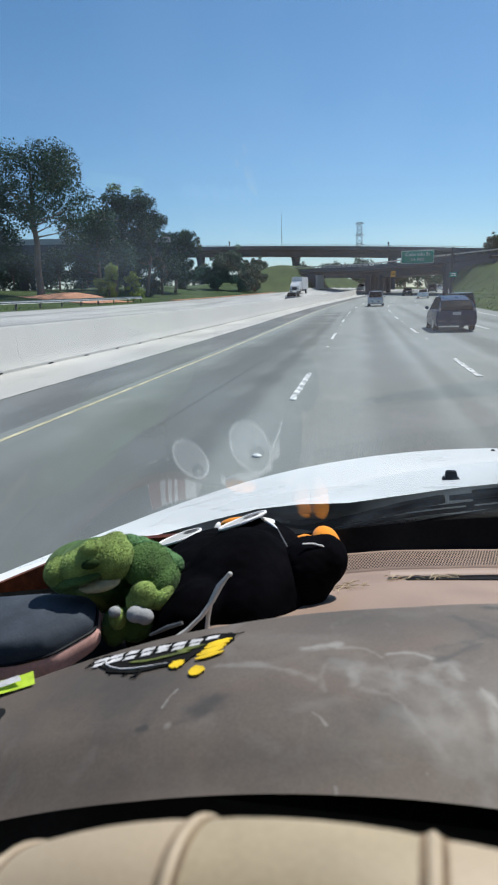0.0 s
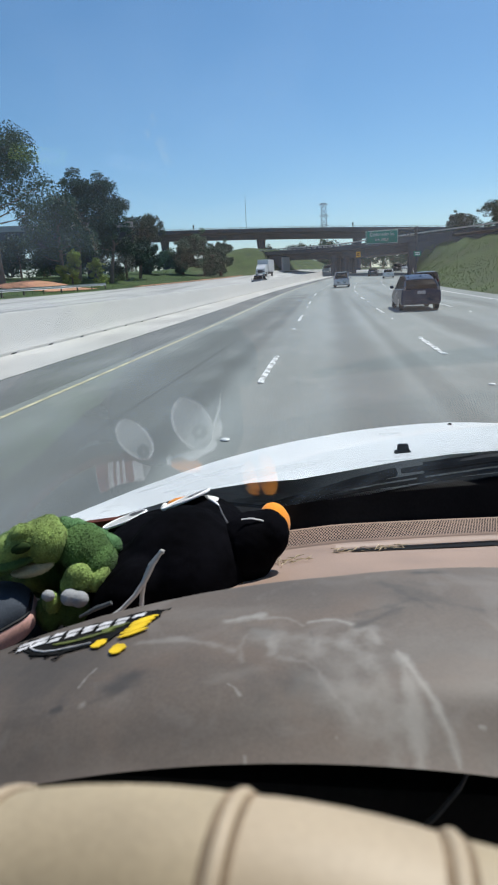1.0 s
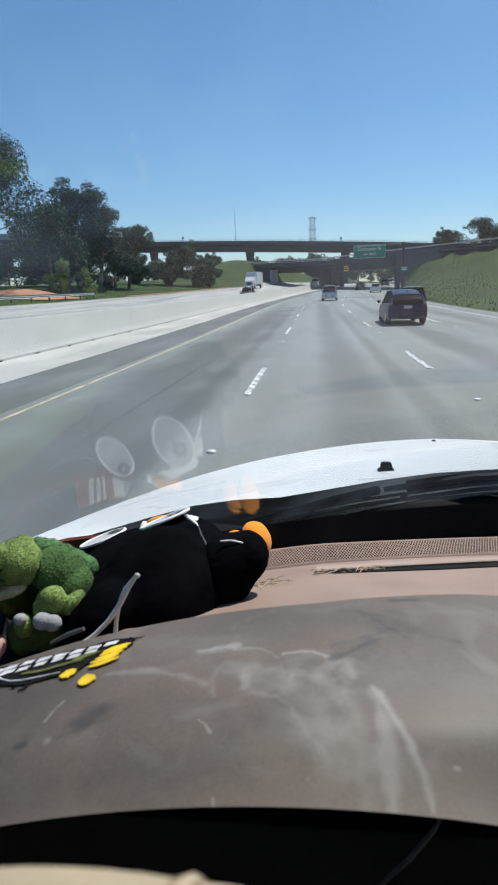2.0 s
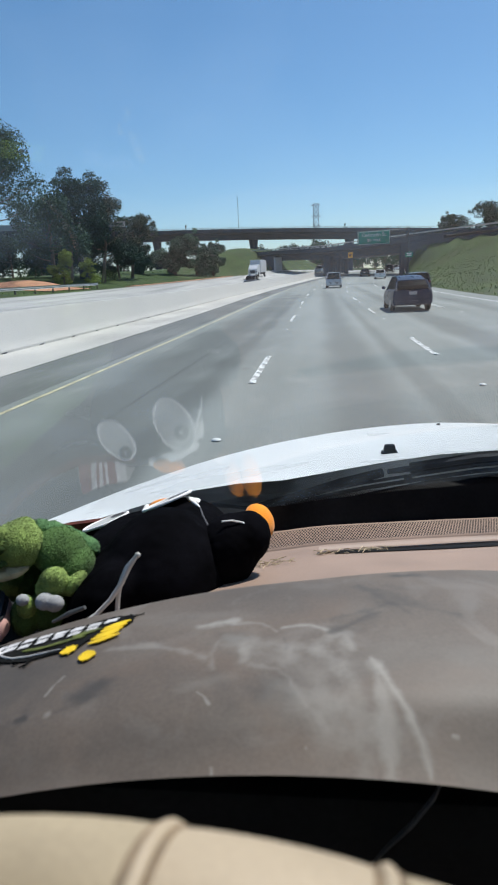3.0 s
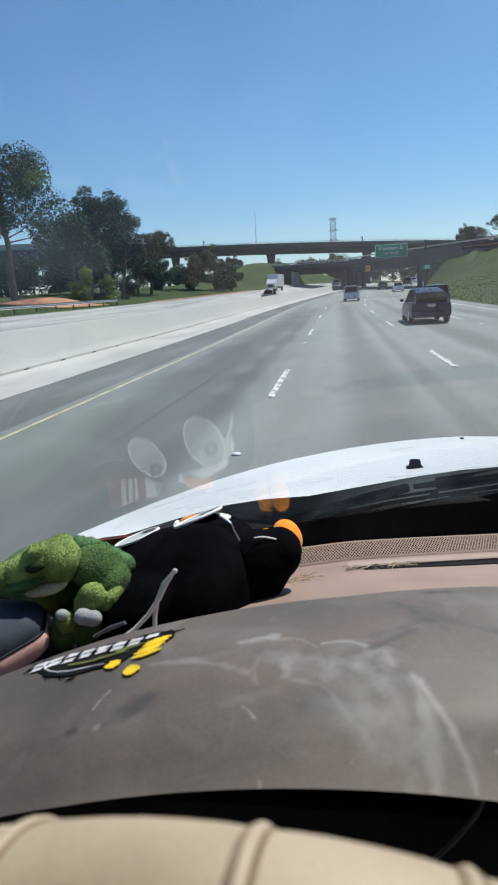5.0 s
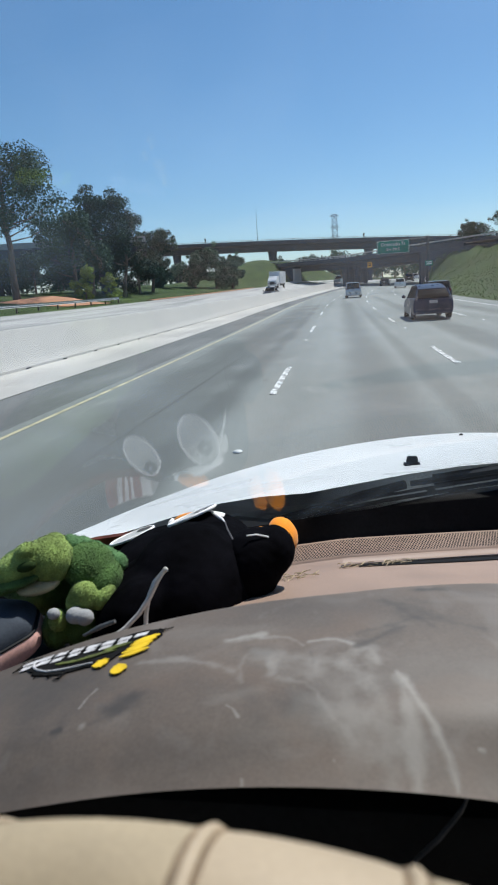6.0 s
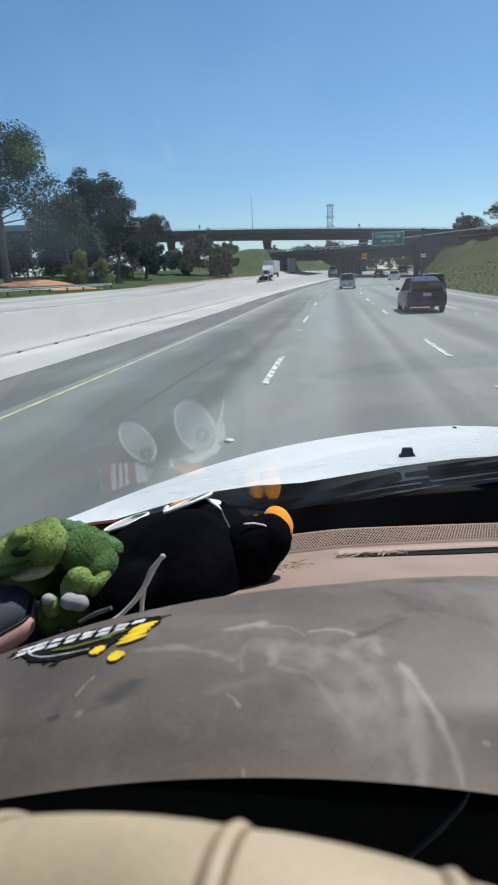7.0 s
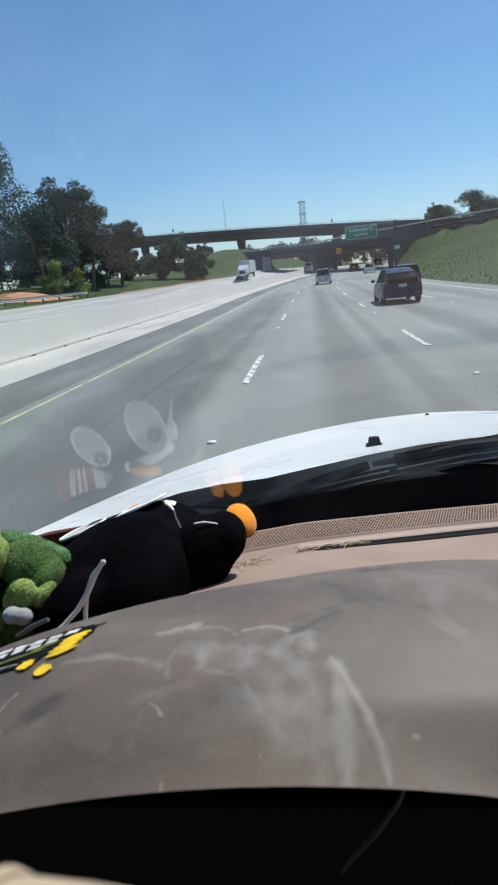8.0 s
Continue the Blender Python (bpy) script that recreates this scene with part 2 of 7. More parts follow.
SMEARS_AND_SHADE += [
    (1, 0.0065, 0.14, (-0.0764, 0.3039), (-0.0472, 0.3122)),
    (1, 0.012, 0.42, (-0.05, 0.345), (0.0, 0.335)),
    (1, 0.010, 0.38, (0.0, 0.335), (0.02, 0.31)),
    (1, 0.014, 0.32, (-0.02, 0.30), (0.01, 0.285)),
    (0, 0.012, 0.4, (-0.035, 0.3), (-0.015, 0.294)),
    (0, 0.010, 0.35, (-0.062, 0.357), (-0.05, 0.35)),
    (0, 0.011, 0.4, (0.033, 0.423), (0.043, 0.416)),
    (0, 0.008, 0.32, (0.052, 0.43), (0.061, 0.424)),
    (0, 0.018, 0.36, (0.042, 0.408), (0.056, 0.392)),
    (0, 0.013, 0.35, (0.06, 0.398), (0.072, 0.391)),
    (0, 0.009, 0.4, (0.066, 0.392), (0.092, 0.376)),
    (0, 0.012, 0.36, (0.016, 0.356), (0.034, 0.371)),
]
# broad dark strokes that paint the shading along the left lip
SMEARS_AND_SHADE += [(0, 0.03, 0.3, (-0.2, 0.262), (-0.13, 0.258)), (0, 0.02, 0.22, (-0.11, 0.275), (-0.06, 0.27))]


def smear(m, xa, ya, xb, yb, w, kind, amount, grain=90.0, cols=((0.04, 0.035, 0.032), (0.25, 0.235, 0.21))):
    """Rubs one soft mark of its own shape into a material, in the object's x and y."""
    nt = m.node_tree
    b = nt.nodes["Principled BSDF"]
    old = b.inputs["Base Color"].links[0].from_socket
    co, mp, ln, rm, mix, ns, add, mul = (nt.nodes.new(k) for k in ("ShaderNodeTexCoord", "ShaderNodeMapping", "ShaderNodeVectorMath", "ShaderNodeMapRange", "ShaderNodeMix", "ShaderNodeTexNoise", "ShaderNodeMath", "ShaderNodeMath"))
    mp.vector_type = "TEXTURE"
    mp.inputs["Location"].default_value = ((xa + xb) / 2, (ya + yb) / 2, 0)
    mp.inputs["Rotation"].default_value = (0, 0, math.atan2(yb - ya, xb - xa))
    mp.inputs["Scale"].default_value = (math.hypot(xb - xa, yb - ya) / 2 + w, w, 100.0)
    ln.operation = "LENGTH"
    ns.inputs["Scale"].default_value, ns.inputs["Detail"].default_value = grain, 5
    nt.links.new(co.outputs["Object"], ns.inputs["Vector"])
    nt.links.new(co.outputs["Object"], mp.inputs["Vector"])
    nt.links.new(mp.outputs[0], ln.inputs[0])
    add.operation, mul.operation = "ADD", "MULTIPLY"
    mul.inputs[1].default_value = 0.9
    nt.links.new(ns.outputs["Fac"], mul.inputs[0])
    nt.links.new(ln.outputs["Value"], add.inputs[0])
    nt.links.new(mul.outputs[0], add.inputs[1])
    rm.interpolation_type = "SMOOTHSTEP"
    rm.inputs["From Min"].default_value, rm.inputs["From Max"].default_value = 0.75, 1.5
    rm.inputs["To Min"].default_value, rm.inputs["To Max"].default_value = amount, 0.0
    nt.links.new(add.outputs[0], rm.inputs["Value"])
    mix.data_type = "RGBA"
    mix.inputs["B"].default_value = (*cols[kind], 1)
    nt.links.new(rm.outputs[0], mix.inputs["Factor"])
    nt.links.new(old, mix.inputs["A"])
    nt.links.new(mix.outputs["Result"], b.inputs["Base Color"])


def rub(m, strokes, cols=((0.045, 0.04, 0.036), (0.27, 0.255, 0.23))):
    """Rubs strokes along short lines into a material, in the object's x and y, all with one ragged grain."""
    nt = m.node_tree
    b = nt.nodes["Principled BSDF"]
    co, ns, wob, off, vec, broad, grain = (nt.nodes.new(k) for k in ("ShaderNodeTexCoord", "ShaderNodeTexNoise", "ShaderNodeTexNoise", "ShaderNodeVectorMath", "ShaderNodeVectorMath", "ShaderNodeTexNoise", "ShaderNodeMath"))
    ns.inputs["Scale"].default_value, ns.inputs["Detail"].default_value = 110.0, 5
    wob.inputs["Scale"].default_value, wob.inputs["Detail"].default_value = 60.0, 2
    off.operation, vec.operation = "MULTIPLY_ADD", "ADD"
    off.inputs[1].default_value, off.inputs[2].default_value = (0.006, 0.006, 0), (-0.003, -0.003, 0)
    broad.inputs["Scale"].default_value, broad.inputs["Detail"].default_value = 42.0, 3
    grain.operation = "MULTIPLY_ADD"
    grain.inputs[1].default_value = 2.2
    nt.links.new(co.outputs["Object"], broad.inputs["Vector"])
    nt.links.new(broad.outputs["Fac"], grain.inputs[0])
    nt.links.new(ns.outputs["Fac"], grain.inputs[2])
    nt.links.new(co.outputs["Object"], ns.inputs["Vector"])
    nt.links.new(co.outputs["Object"], wob.inputs["Vector"])
    nt.links.new(wob.outputs["Color"], off.inputs[0])
    nt.links.new(co.outputs["Object"], vec.inputs[0])
    nt.links.new(off.outputs[0], vec.inputs[1])
    for kind, w, amount, *line in strokes:
        near = None
        for (xa, ya), (xb, yb) in zip(line, line[1:]):
            mp, ab, cut, pos, ln = (nt.nodes.new(k) for k in ("ShaderNodeMapping", "ShaderNodeVectorMath", "ShaderNodeVectorMath", "ShaderNodeVectorMath", "ShaderNodeVectorMath"))
            mp.vector_type = "TEXTURE"
            mp.inputs["Location"].default_value = ((xa + xb) / 2, (ya + yb) / 2, 0)
            mp.inputs["Rotation"].default_value = (0, 0, math.atan2(yb - ya, xb - xa))
            ab.operation, cut.operation, pos.operation, ln.operation = "ABSOLUTE", "SUBTRACT", "MAXIMUM", "LENGTH"
            cut.inputs[1].default_value = (math.hypot(xb - xa, yb - ya) / 2, 0, 100.0)
            pos.inputs[1].default_value = (0, 0, 0)
            nt.links.new(vec.outputs[0], mp.inputs["Vector"])
            for p, q in ((mp, ab), (ab, cut), (cut, pos), (pos, ln)):
                nt.links.new(p.outputs[0], q.inputs[0])
            if near is None:
                near = ln.outputs["Value"]
            else:
                mn = nt.nodes.new("ShaderNodeMath")
                mn.operation = "MINIMUM"
                nt.links.new(near, mn.inputs[0])
                nt.links.new(ln.outputs["Value"], mn.inputs[1])
                near = mn.outputs[0]
        mul, rm, mix = (nt.nodes.new(k) for k in ("ShaderNodeMath", "ShaderNodeMapRange", "ShaderNodeMix"))
        mul.operation = "MULTIPLY_ADD"
        mul.inputs[1].default_value = 1.0 / w
        nt.links.new(near, mul.inputs[0])
        nt.links.new(grain.outputs[0], mul.inputs[2])
        rm.interpolation_type = "SMOOTHSTEP"
        rm.inputs["From Min"].default_value, rm.inputs["From Max"].default_value = 1.4, 2.65
        rm.inputs["To Min"].default_value, rm.inputs["To Max"].default_value = amount, 0.0
        nt.links.new(mul.outputs[0], rm.inputs["Value"])
        mix.data_type = "RGBA"
        mix.inputs["B"].default_value = (*cols[kind], 1)
        nt.links.new(rm.outputs[0], mix.inputs["Factor"])
        nt.links.new(b.inputs["Base Color"].links[0].from_socket, mix.inputs["A"])
        nt.links.new(mix.outputs["Result"], b.inputs["Base Color"])


overlay(M["hump"], (0.2, 0.185, 0.165), 9, 0.5, 0.75, (1, 1.6, 1), 0.42, 0.8)
overlay(M["hump"], (0.085, 0.077, 0.072), 16, 0.6, 0.72, (1.5, 1, 1), 0.35)
overlay(M["hump"], (0.26, 0.245, 0.23), 20, 0.56, 0.72, (1, 0.7, 1), 0.22, 1.2)
overlay(M["hump"], (0.15, 0.1, 0.07), 13, 0.5, 0.7, (1, 1.3, 1), 0.3, 0.6)
rub(M["hump"], SMEARS_AND_SHADE)
# ragged tar seam beside the wheel track
smear(M["asphalt"], -2.62, 20.0, -2.82, 4.0, 0.05, 0, 0.6, 3.0, ((0.1, 0.104, 0.1), (0.3, 0.3, 0.3)))
smear(M["asphalt"], -3.9, 26.0, -3.95, 12.0, 0.03, 0, 0.5, 4.0, ((0.1, 0.104, 0.1), (0.3, 0.3, 0.3)))
# dark oily tracks along the lanes, darkest in the lane beside the median
for x, w, k in ((-2.9, 1.5, 0.7), (0.62, 0.75, 0.5), (4.0, 0.8, 0.45), (7.3, 0.8, 0.4), (-1.9, 0.35, 0.5), (1.6, 0.3, 0.35)):
    smear(M["asphalt"], x, -120.0, x, 95.0, w, 0, k, 0.35, ((0.1, 0.104, 0.1), (0.3, 0.3, 0.3)))
M["tan"] = mat("tan_plastic", (0.31, 0.215, 0.165), 0.6, var=0.07, scale=10, fine=500, bump=0.1, dist=0.0005)
overlay(M["tan"], (0.22, 0.15, 0.11), 16, 0.6, 0.75, (1, 1, 1), 0.4)
M["black_void"] = mat("black_plastic", (0.012, 0.012, 0.013), 0.6, var=0.2, scale=12, fine=200, bump=0.1, dist=0.0005, spec=0.06)
M["rubber"] = mat("wiper_rubber", (0.015, 0.017, 0.02), 0.5, var=0.2, scale=30, fine=200, bump=0.1, dist=0.0005, spec=0.06)
M["wiper"] = mat("wiper_metal", (0.035, 0.038, 0.044), 0.5, var=0.2, scale=30, fine=200, bump=0.1, dist=0.0005, spec=0.2)
M["white_car"] = mat("white_car_paint", (0.9, 0.91, 0.91), 0.3, var=0.02, scale=3, fine=60, bump=0.0, spec=0.2)
M["bezel"] = mat("gauge_bezel", (0.05, 0.05, 0.055), 0.3, var=0.2, scale=30, fine=200, bump=0)
M["brown_trim"] = mat("brown_trim", (0.13, 0.03, 0.01), 0.4, var=0.35, scale=14, fine=90, bump=0.05, dist=0.001, spec=0.12)
M["leather_worn"] = mat("worn_cream_leather", (0.405, 0.327, 0.218), 0.6, var=0.1, scale=18, fine=600, bump=0.2, dist=0.0004)
M["leather"] = mat("cream_leather", (0.42, 0.335, 0.235), 0.55, var=0.06, scale=14, fine=600, bump=0.15, dist=0.0004)
M["seam"] = mat("seam_thread", (0.2, 0.14, 0.085), 0.8, var=0.2, scale=80, fine=900, bump=0.3, dist=0.0004)
M["bead"] = mat("wooden_bead", (0.62, 0.4, 0.15), 0.3, var=0.2, scale=60, fine=300, bump=0.05, coat=0.5, dist=0.0004)
M["bead_clear"] = mat("pale_bead", (0.75, 0.7, 0.6), 0.15, var=0.1, scale=60, fine=300, bump=0, coat=0.6)
M["weave"] = mat("brown_weave", (0.12, 0.07, 0.035), 0.8, var=0.25, scale=90, fine=700, bump=0.4, dist=0.0006)
M["plush_black"] = mat("black_plush", (0.003, 0.003, 0.0042), 0.95, var=0.4, scale=22, fine=900, bump=0.25, sheen=0.0, dist=0.001, spec=0.02)
M["plush_white"] = mat("white_plush", (0.86, 0.86, 0.85), 0.95, var=0.06, scale=30, fine=900, bump=0.5, sheen=0.2, dist=0.001, spec=0.15)
M["plush_orange"] = mat("orange_plush", (0.9, 0.3, 0.015), 0.9, var=0.08, scale=30, fine=900, bump=0.4, sheen=0.2, dist=0.001, spec=0.15)
M["plush_green"] = mat("green_plush", (0.24, 0.335, 0.095), 0.95, var=0.25, scale=40, fine=620, bump=0.7, sheen=0.1, dist=0.001, spec=0.15)
# the two darkest greens put most of the toy's shade into its colour
M["plush_shaded_green"] = mat("shaded_green_plush", (0.075, 0.145, 0.042), 0.95, var=0.2, scale=40, fine=620, bump=0.7, sheen=0.1, dist=0.001, spec=0.15)
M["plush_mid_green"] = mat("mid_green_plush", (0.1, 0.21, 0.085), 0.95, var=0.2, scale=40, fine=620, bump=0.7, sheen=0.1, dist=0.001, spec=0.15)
M["plush_deep_shade_green"] = mat("deep_shade_green_plush", (0.022, 0.04, 0.012), 0.95, var=0.14, scale=45, fine=500, bump=0.25, dist=0.001, spec=0.1)
M["plush_felt"] = mat("pale_felt", (0.47, 0.48, 0.47), 0.95, var=0.06, scale=60, fine=900, bump=0.2, dist=0.0005, spec=0.1)
M["plush_grey_dark"] = mat("dark_grey_felt", (0.1, 0.1, 0.11), 0.9, var=0.1, scale=60, fine=900, bump=0.2, dist=0.0005, spec=0.1)
M["plush_cream"] = mat("cream_plush", (0.5, 0.46, 0.3), 0.95, var=0.1, scale=60, fine=500, bump=0.5, sheen=0.2, dist=0.001, spec=0.15)
M["plush_grey"] = mat("grey_plush", (0.34, 0.35, 0.36), 0.95, var=0.1, scale=60, fine=500, bump=0.6, sheen=0.2, dist=0.001, spec=0.15)
M["cord"] = mat("white_cord", (0.55, 0.54, 0.51), 0.8, var=0.08, scale=60, fine=900, bump=0.3, dist=0.0005)
M["case_black"] = mat("blue_black_nylon", (0.055, 0.066, 0.083), 0.75, var=0.15, scale=25, fine=600, bump=0.4, dist=0.0005, spec=0.06)
M["case_pink"] = mat("pink_leather", (0.72, 0.42, 0.37), 0.6, var=0.15, scale=18, fine=400, bump=0.2, dist=0.0004)
overlay(M["case_pink"], (0.35, 0.12, 0.05), 7, 0.5, 0.7, (1, 1, 1), 0.6)
M["paper_lime"] = mat("lime_paper", (0.55, 0.75, 0.05), 0.6, var=0.1, scale=30, fine=200, bump=0.05, dist=0.0005)
M["patch_black"] = mat("black_embroidery", (0.012, 0.012, 0.012), 0.9, var=0.3, scale=80, fine=1500, bump=0.6, dist=0.0005, spec=0.06)
M["patch_white"] = mat("white_embroidery", (0.62, 0.61, 0.62), 0.85, var=0.15, scale=80, fine=1500, bump=0.6, dist=0.0005)
M["patch_yellow"] = mat("yellow_embroidery", (0.75, 0.5, 0.01), 0.85, var=0.12, scale=80, fine=1500, bump=0.6, dist=0.0005)
M["patch_green"] = mat("olive_embroidery", (0.09, 0.11, 0.02), 0.85, var=0.3, scale=120, fine=1500, bump=0.6, dist=0.0005)
M["print_red"] = mat("red_print", (0.22, 0.05, 0.045), 0.5, var=0.1, scale=40, fine=300, bump=0)
M["strap"] = mat("dark_strap", (0.1, 0.1, 0.1), 0.5, var=0.2, scale=80, fine=600, bump=0.2, dist=0.0004)
M["straw"] = mat("dry_straw", (0.6, 0.48, 0.32), 0.85, var=0.2, scale=60, fine=300, bump=0.1)
M["liner"] = mat("grey_headliner", (0.3, 0.28, 0.26), 0.95, var=0.08, scale=10, fine=300, bump=0.2, dist=0.001)
M["glass"] = glass_mat("windshield_glass", (0.97, 0.985, 0.985), 0.74, 0.013)
M["side_glass"] = glass_mat("side_window_glass", (0.8, 0.84, 0.82), 0.3)
M["dark_glass"] = mat("dark_glass", (0.006, 0.008, 0.011), 0.35, var=0.1, scale=3, fine=20, bump=0, spec=0.004)
M["tyre"] = mat("tyre_rubber", (0.02, 0.02, 0.02), 0.85, var=0.2, scale=8, fine=60, bump=0.3)
M["rim"] = mat("alloy_rim", (0.45, 0.45, 0.46), 0.35, 0.9, var=0.1, scale=8, fine=60, bump=0)
M["tail"] = mat("red_lens", (0.35, 0.01, 0.01), 0.2, var=0.1, scale=8, fine=60, bump=0, coat=0.6)
M["head"] = mat("clear_lens", (0.2, 0.19, 0.2), 0.15, var=0.1, scale=8, fine=60, bump=0, coat=0.6)
M["plate"] = mat("number_plate", (0.4, 0.4, 0.42), 0.5, var=0.05, scale=8, fine=60, bump=0)
M["paint_navy"] = mat("navy_car_paint", (0.002, 0.017, 0.056), 0.3, 0.0, var=0.1, scale=3, fine=50, bump=0, spec=0.25)
M["paint_silver"] = mat("silver_car_paint", (0.4, 0.42, 0.45), 0.3, 0.5, var=0.05, scale=3, fine=50, bump=0, coat=0.6)
M["paint_white"] = mat("white_paintwork", (0.75, 0.75, 0.75), 0.3, var=0.04, scale=3, fine=50, bump=0, coat=0.5)
M["paint_dark"] = mat("dark_paintwork", (0.02, 0.022, 0.025), 0.3, 0.2, var=0.1, scale=3, fine=50, bump=0, coat=0.6)
M["paint_blue"] = mat("blue_paintwork", (0.03, 0.05, 0.1), 0.3, 0.2, var=0.1, scale=3, fine=50, bump=0, coat=0.6)
M["box_brown"] = mat("brown_load", (0.2, 0.14, 0.09), 0.85, var=0.25, scale=1.5, fine=10, bump=0.3)


# ---- mesh helpers ----
def finish(bm, mats, name, smooth=None):
    bmesh.ops.recalc_face_normals(bm, faces=bm.faces)
    me = bpy.data.meshes.new(name)
    if smooth is not None:
        for fc in bm.faces:
            fc.smooth = True
        for e in bm.edges:
            if len(e.link_faces) == 2 and e.calc_face_angle(0) > radians(smooth):
                e.smooth = False
    bm.to_mesh(me)
    bm.free()
    for m in mats if isinstance(mats, (list, tuple)) else [mats]:
        me.materials.append(m)
    return me


def part(name, bm, material, parent=None, label="", smooth=40):
    ob = new(name, finish(bm, material, name, smooth))
    if parent is not None:
        ob.parent = parent
    return tagged(ob, label)


def thing(name, label, category, at=(0, 0, 0), group="", kind="", turn=0.0):
    ob = new(name)
    ob.matrix_basis = pose(*at, 0, 0, turn)
    return tagged(ob, label, category, group, kind)


def box(bm, x0, x1, y0, y1, z0, z1, bevel=0.0, mi=0):
    vs = [bm.verts.new((x, y, z)) for z in (z0, z1) for y in (y0, y1) for x in (x0, x1)]
    fs = [bm.faces.new([vs[i] for i in q]) for q in ((0, 2, 3, 1), (4, 5, 7, 6), (0, 1, 5, 4), (2, 6, 7, 3), (0, 4, 6, 2), (1, 3, 7, 5))]
    for fc in fs:
        fc.material_index = mi
    if bevel:
        es = list({e for fc in fs for e in fc.edges})
        bmesh.ops.bevel(bm, geom=es, offset=bevel, segments=2, affect="EDGES", profile=0.6)
    return vs


def grid(bm, nu, nv, fn, mi=0):
    vs = [[bm.verts.new(fn(i / nu, j / nv)) for i in range(nu + 1)] for j in range(nv + 1)]
    for j in range(nv):
        for i in range(nu):
            bm.faces.new((vs[j][i], vs[j][i + 1], vs[j + 1][i + 1], vs[j + 1][i])).material_index = mi
    return vs


def loft(bm, rings, closed=True, caps=True, mi=0):
    vr = [[bm.verts.new(p) for p in r] for r in rings]
    n = len(vr[0])
    for a, b in zip(vr, vr[1:]):
        for i in range(n if closed else n - 1):
            k = (i + 1) % n
            bm.faces.new((a[i], a[k], b[k], b[i])).material_index = mi
    if caps and closed:
        bm.faces.new(vr[0]).material_index = mi
        bm.faces.new(vr[-1]).material_index = mi
    return vr


def tube(bm, pts, radii, n=8, mi=0, caps=True):
    pts = [Vector(p) for p in pts]
    if not isinstance(radii, (list, tuple)):
        radii = [radii] * len(pts)
    rings, side = [], None
    for i, p in enumerate(pts):
        d = (pts[min(i + 1, len(pts) - 1)] - pts[max(i - 1, 0)]).normalized()
        ref = side if side is not None else (Vector((0, 0, 1)) if abs(d.z) < 0.9 else Vector((1, 0, 0)))
        a = (ref - d * ref.dot(d)).normalized()
        side, b = a, d.cross(a)
        rings.append([p + radii[i] * (math.cos(k * math.tau / n) * a + math.sin(k * math.tau / n) * b) for k in range(n)])
    return loft(bm, rings, True, caps, mi)


def blob(bm, c, r, turn=(0, 0, 0), mi=0, seg=24, ring=16, lump=0.0, freq=6.0, power=1.0, seed=0.0):
    """A rounded body with uneven, stuffed surface; r are its half sizes."""
    m = pose(*c, *turn)
    rows = []
    for j in range(ring + 1):
        th = math.pi * j / ring
        row = []
        for i in range(seg):
            ph = math.tau * i / seg
            d = Vector((math.sin(th) * math.cos(ph), math.sin(th) * math.sin(ph), math.cos(th)))
            k = 1 + lump * noise.noise(d * freq * 0.5 + Vector((seed, seed, seed)))
            row.append(m @ Vector((d.x * r[0] * k, d.y * r[1] * k, d.z * r[2] * k)))
        rows.append(row)
    top, bot = bm.verts.new(sum(rows[0], Vector()) / seg), bm.verts.new(sum(rows[-1], Vector()) / seg)
    vr = [[bm.verts.new(p) for p in row] for row in rows[1:-1]]
    for i in range(seg):
        k = (i + 1) % seg
        bm.faces.new((top, vr[0][i], vr[0][k])).material_index = mi
        bm.faces.new((bot, vr[-1][k], vr[-1][i])).material_index = mi
        for a, b in zip(vr, vr[1:]):
            bm.faces.new((a[i], b[i], b[k], a[k])).material_index = mi


def fuse(bm, voxel, rounds, nap=0.0, freq=300.0):
    """Melts overlapping bodies into one stuffed skin and roughens it into a short nap."""
    ob = bpy.data.objects.new("skin", finish(bm, [], "skin"))
    scene.collection.objects.link(ob)
    rm = ob.modifiers.new("rm", "REMESH")
    rm.mode, rm.voxel_size = "VOXEL", voxel
    sm = ob.modifiers.new("sm", "SMOOTH")
    sm.factor, sm.iterations = 0.5, rounds
    dg = bpy.context.evaluated_depsgraph_get()
    me = bpy.data.meshes.new_from_object(ob.evaluated_get(dg))
    bpy.data.objects.remove(ob)
    out = bmesh.new()
    out.from_mesh(me)
    bpy.data.meshes.remove(me)
    out.normal_update()
    if nap:
        for v in out.verts:
            v.co += v.normal * nap * noise.noise(v.co * freq)
    return out


def add_skin(bm, skin, mi):
    """Adds a skin to a toy's mesh in one of its colours."""
    me = bpy.data.meshes.new("skin")
    for fc in skin.faces:
        fc.material_index = mi
        fc.smooth = True
    skin.to_mesh(me)
    skin.free()
    bm.from_mesh(me)
    bpy.data.meshes.remove(me)


# ---- the freeway: a gentle right-hand bend on a rising grade ----
def shift(y):
    if y < 45:
        return 0.0
    return (y - 45) ** 2 / 1150 if y < 200 else 20.9 + (y - 200) * 0.27


def rise(y):
    return 0.0 if y < 0 else (y * y / 9800 if y < 170 else 2.95 + 0.004 * (min(y, 400) - 170))


def on_road(u, y, z=0.0):
    return Vector((u + shift(y), y, z + rise(y)))


def smooth01(v):
    v = max(0.0, min(1.0, v))
    return v * v * (3 - 2 * v)


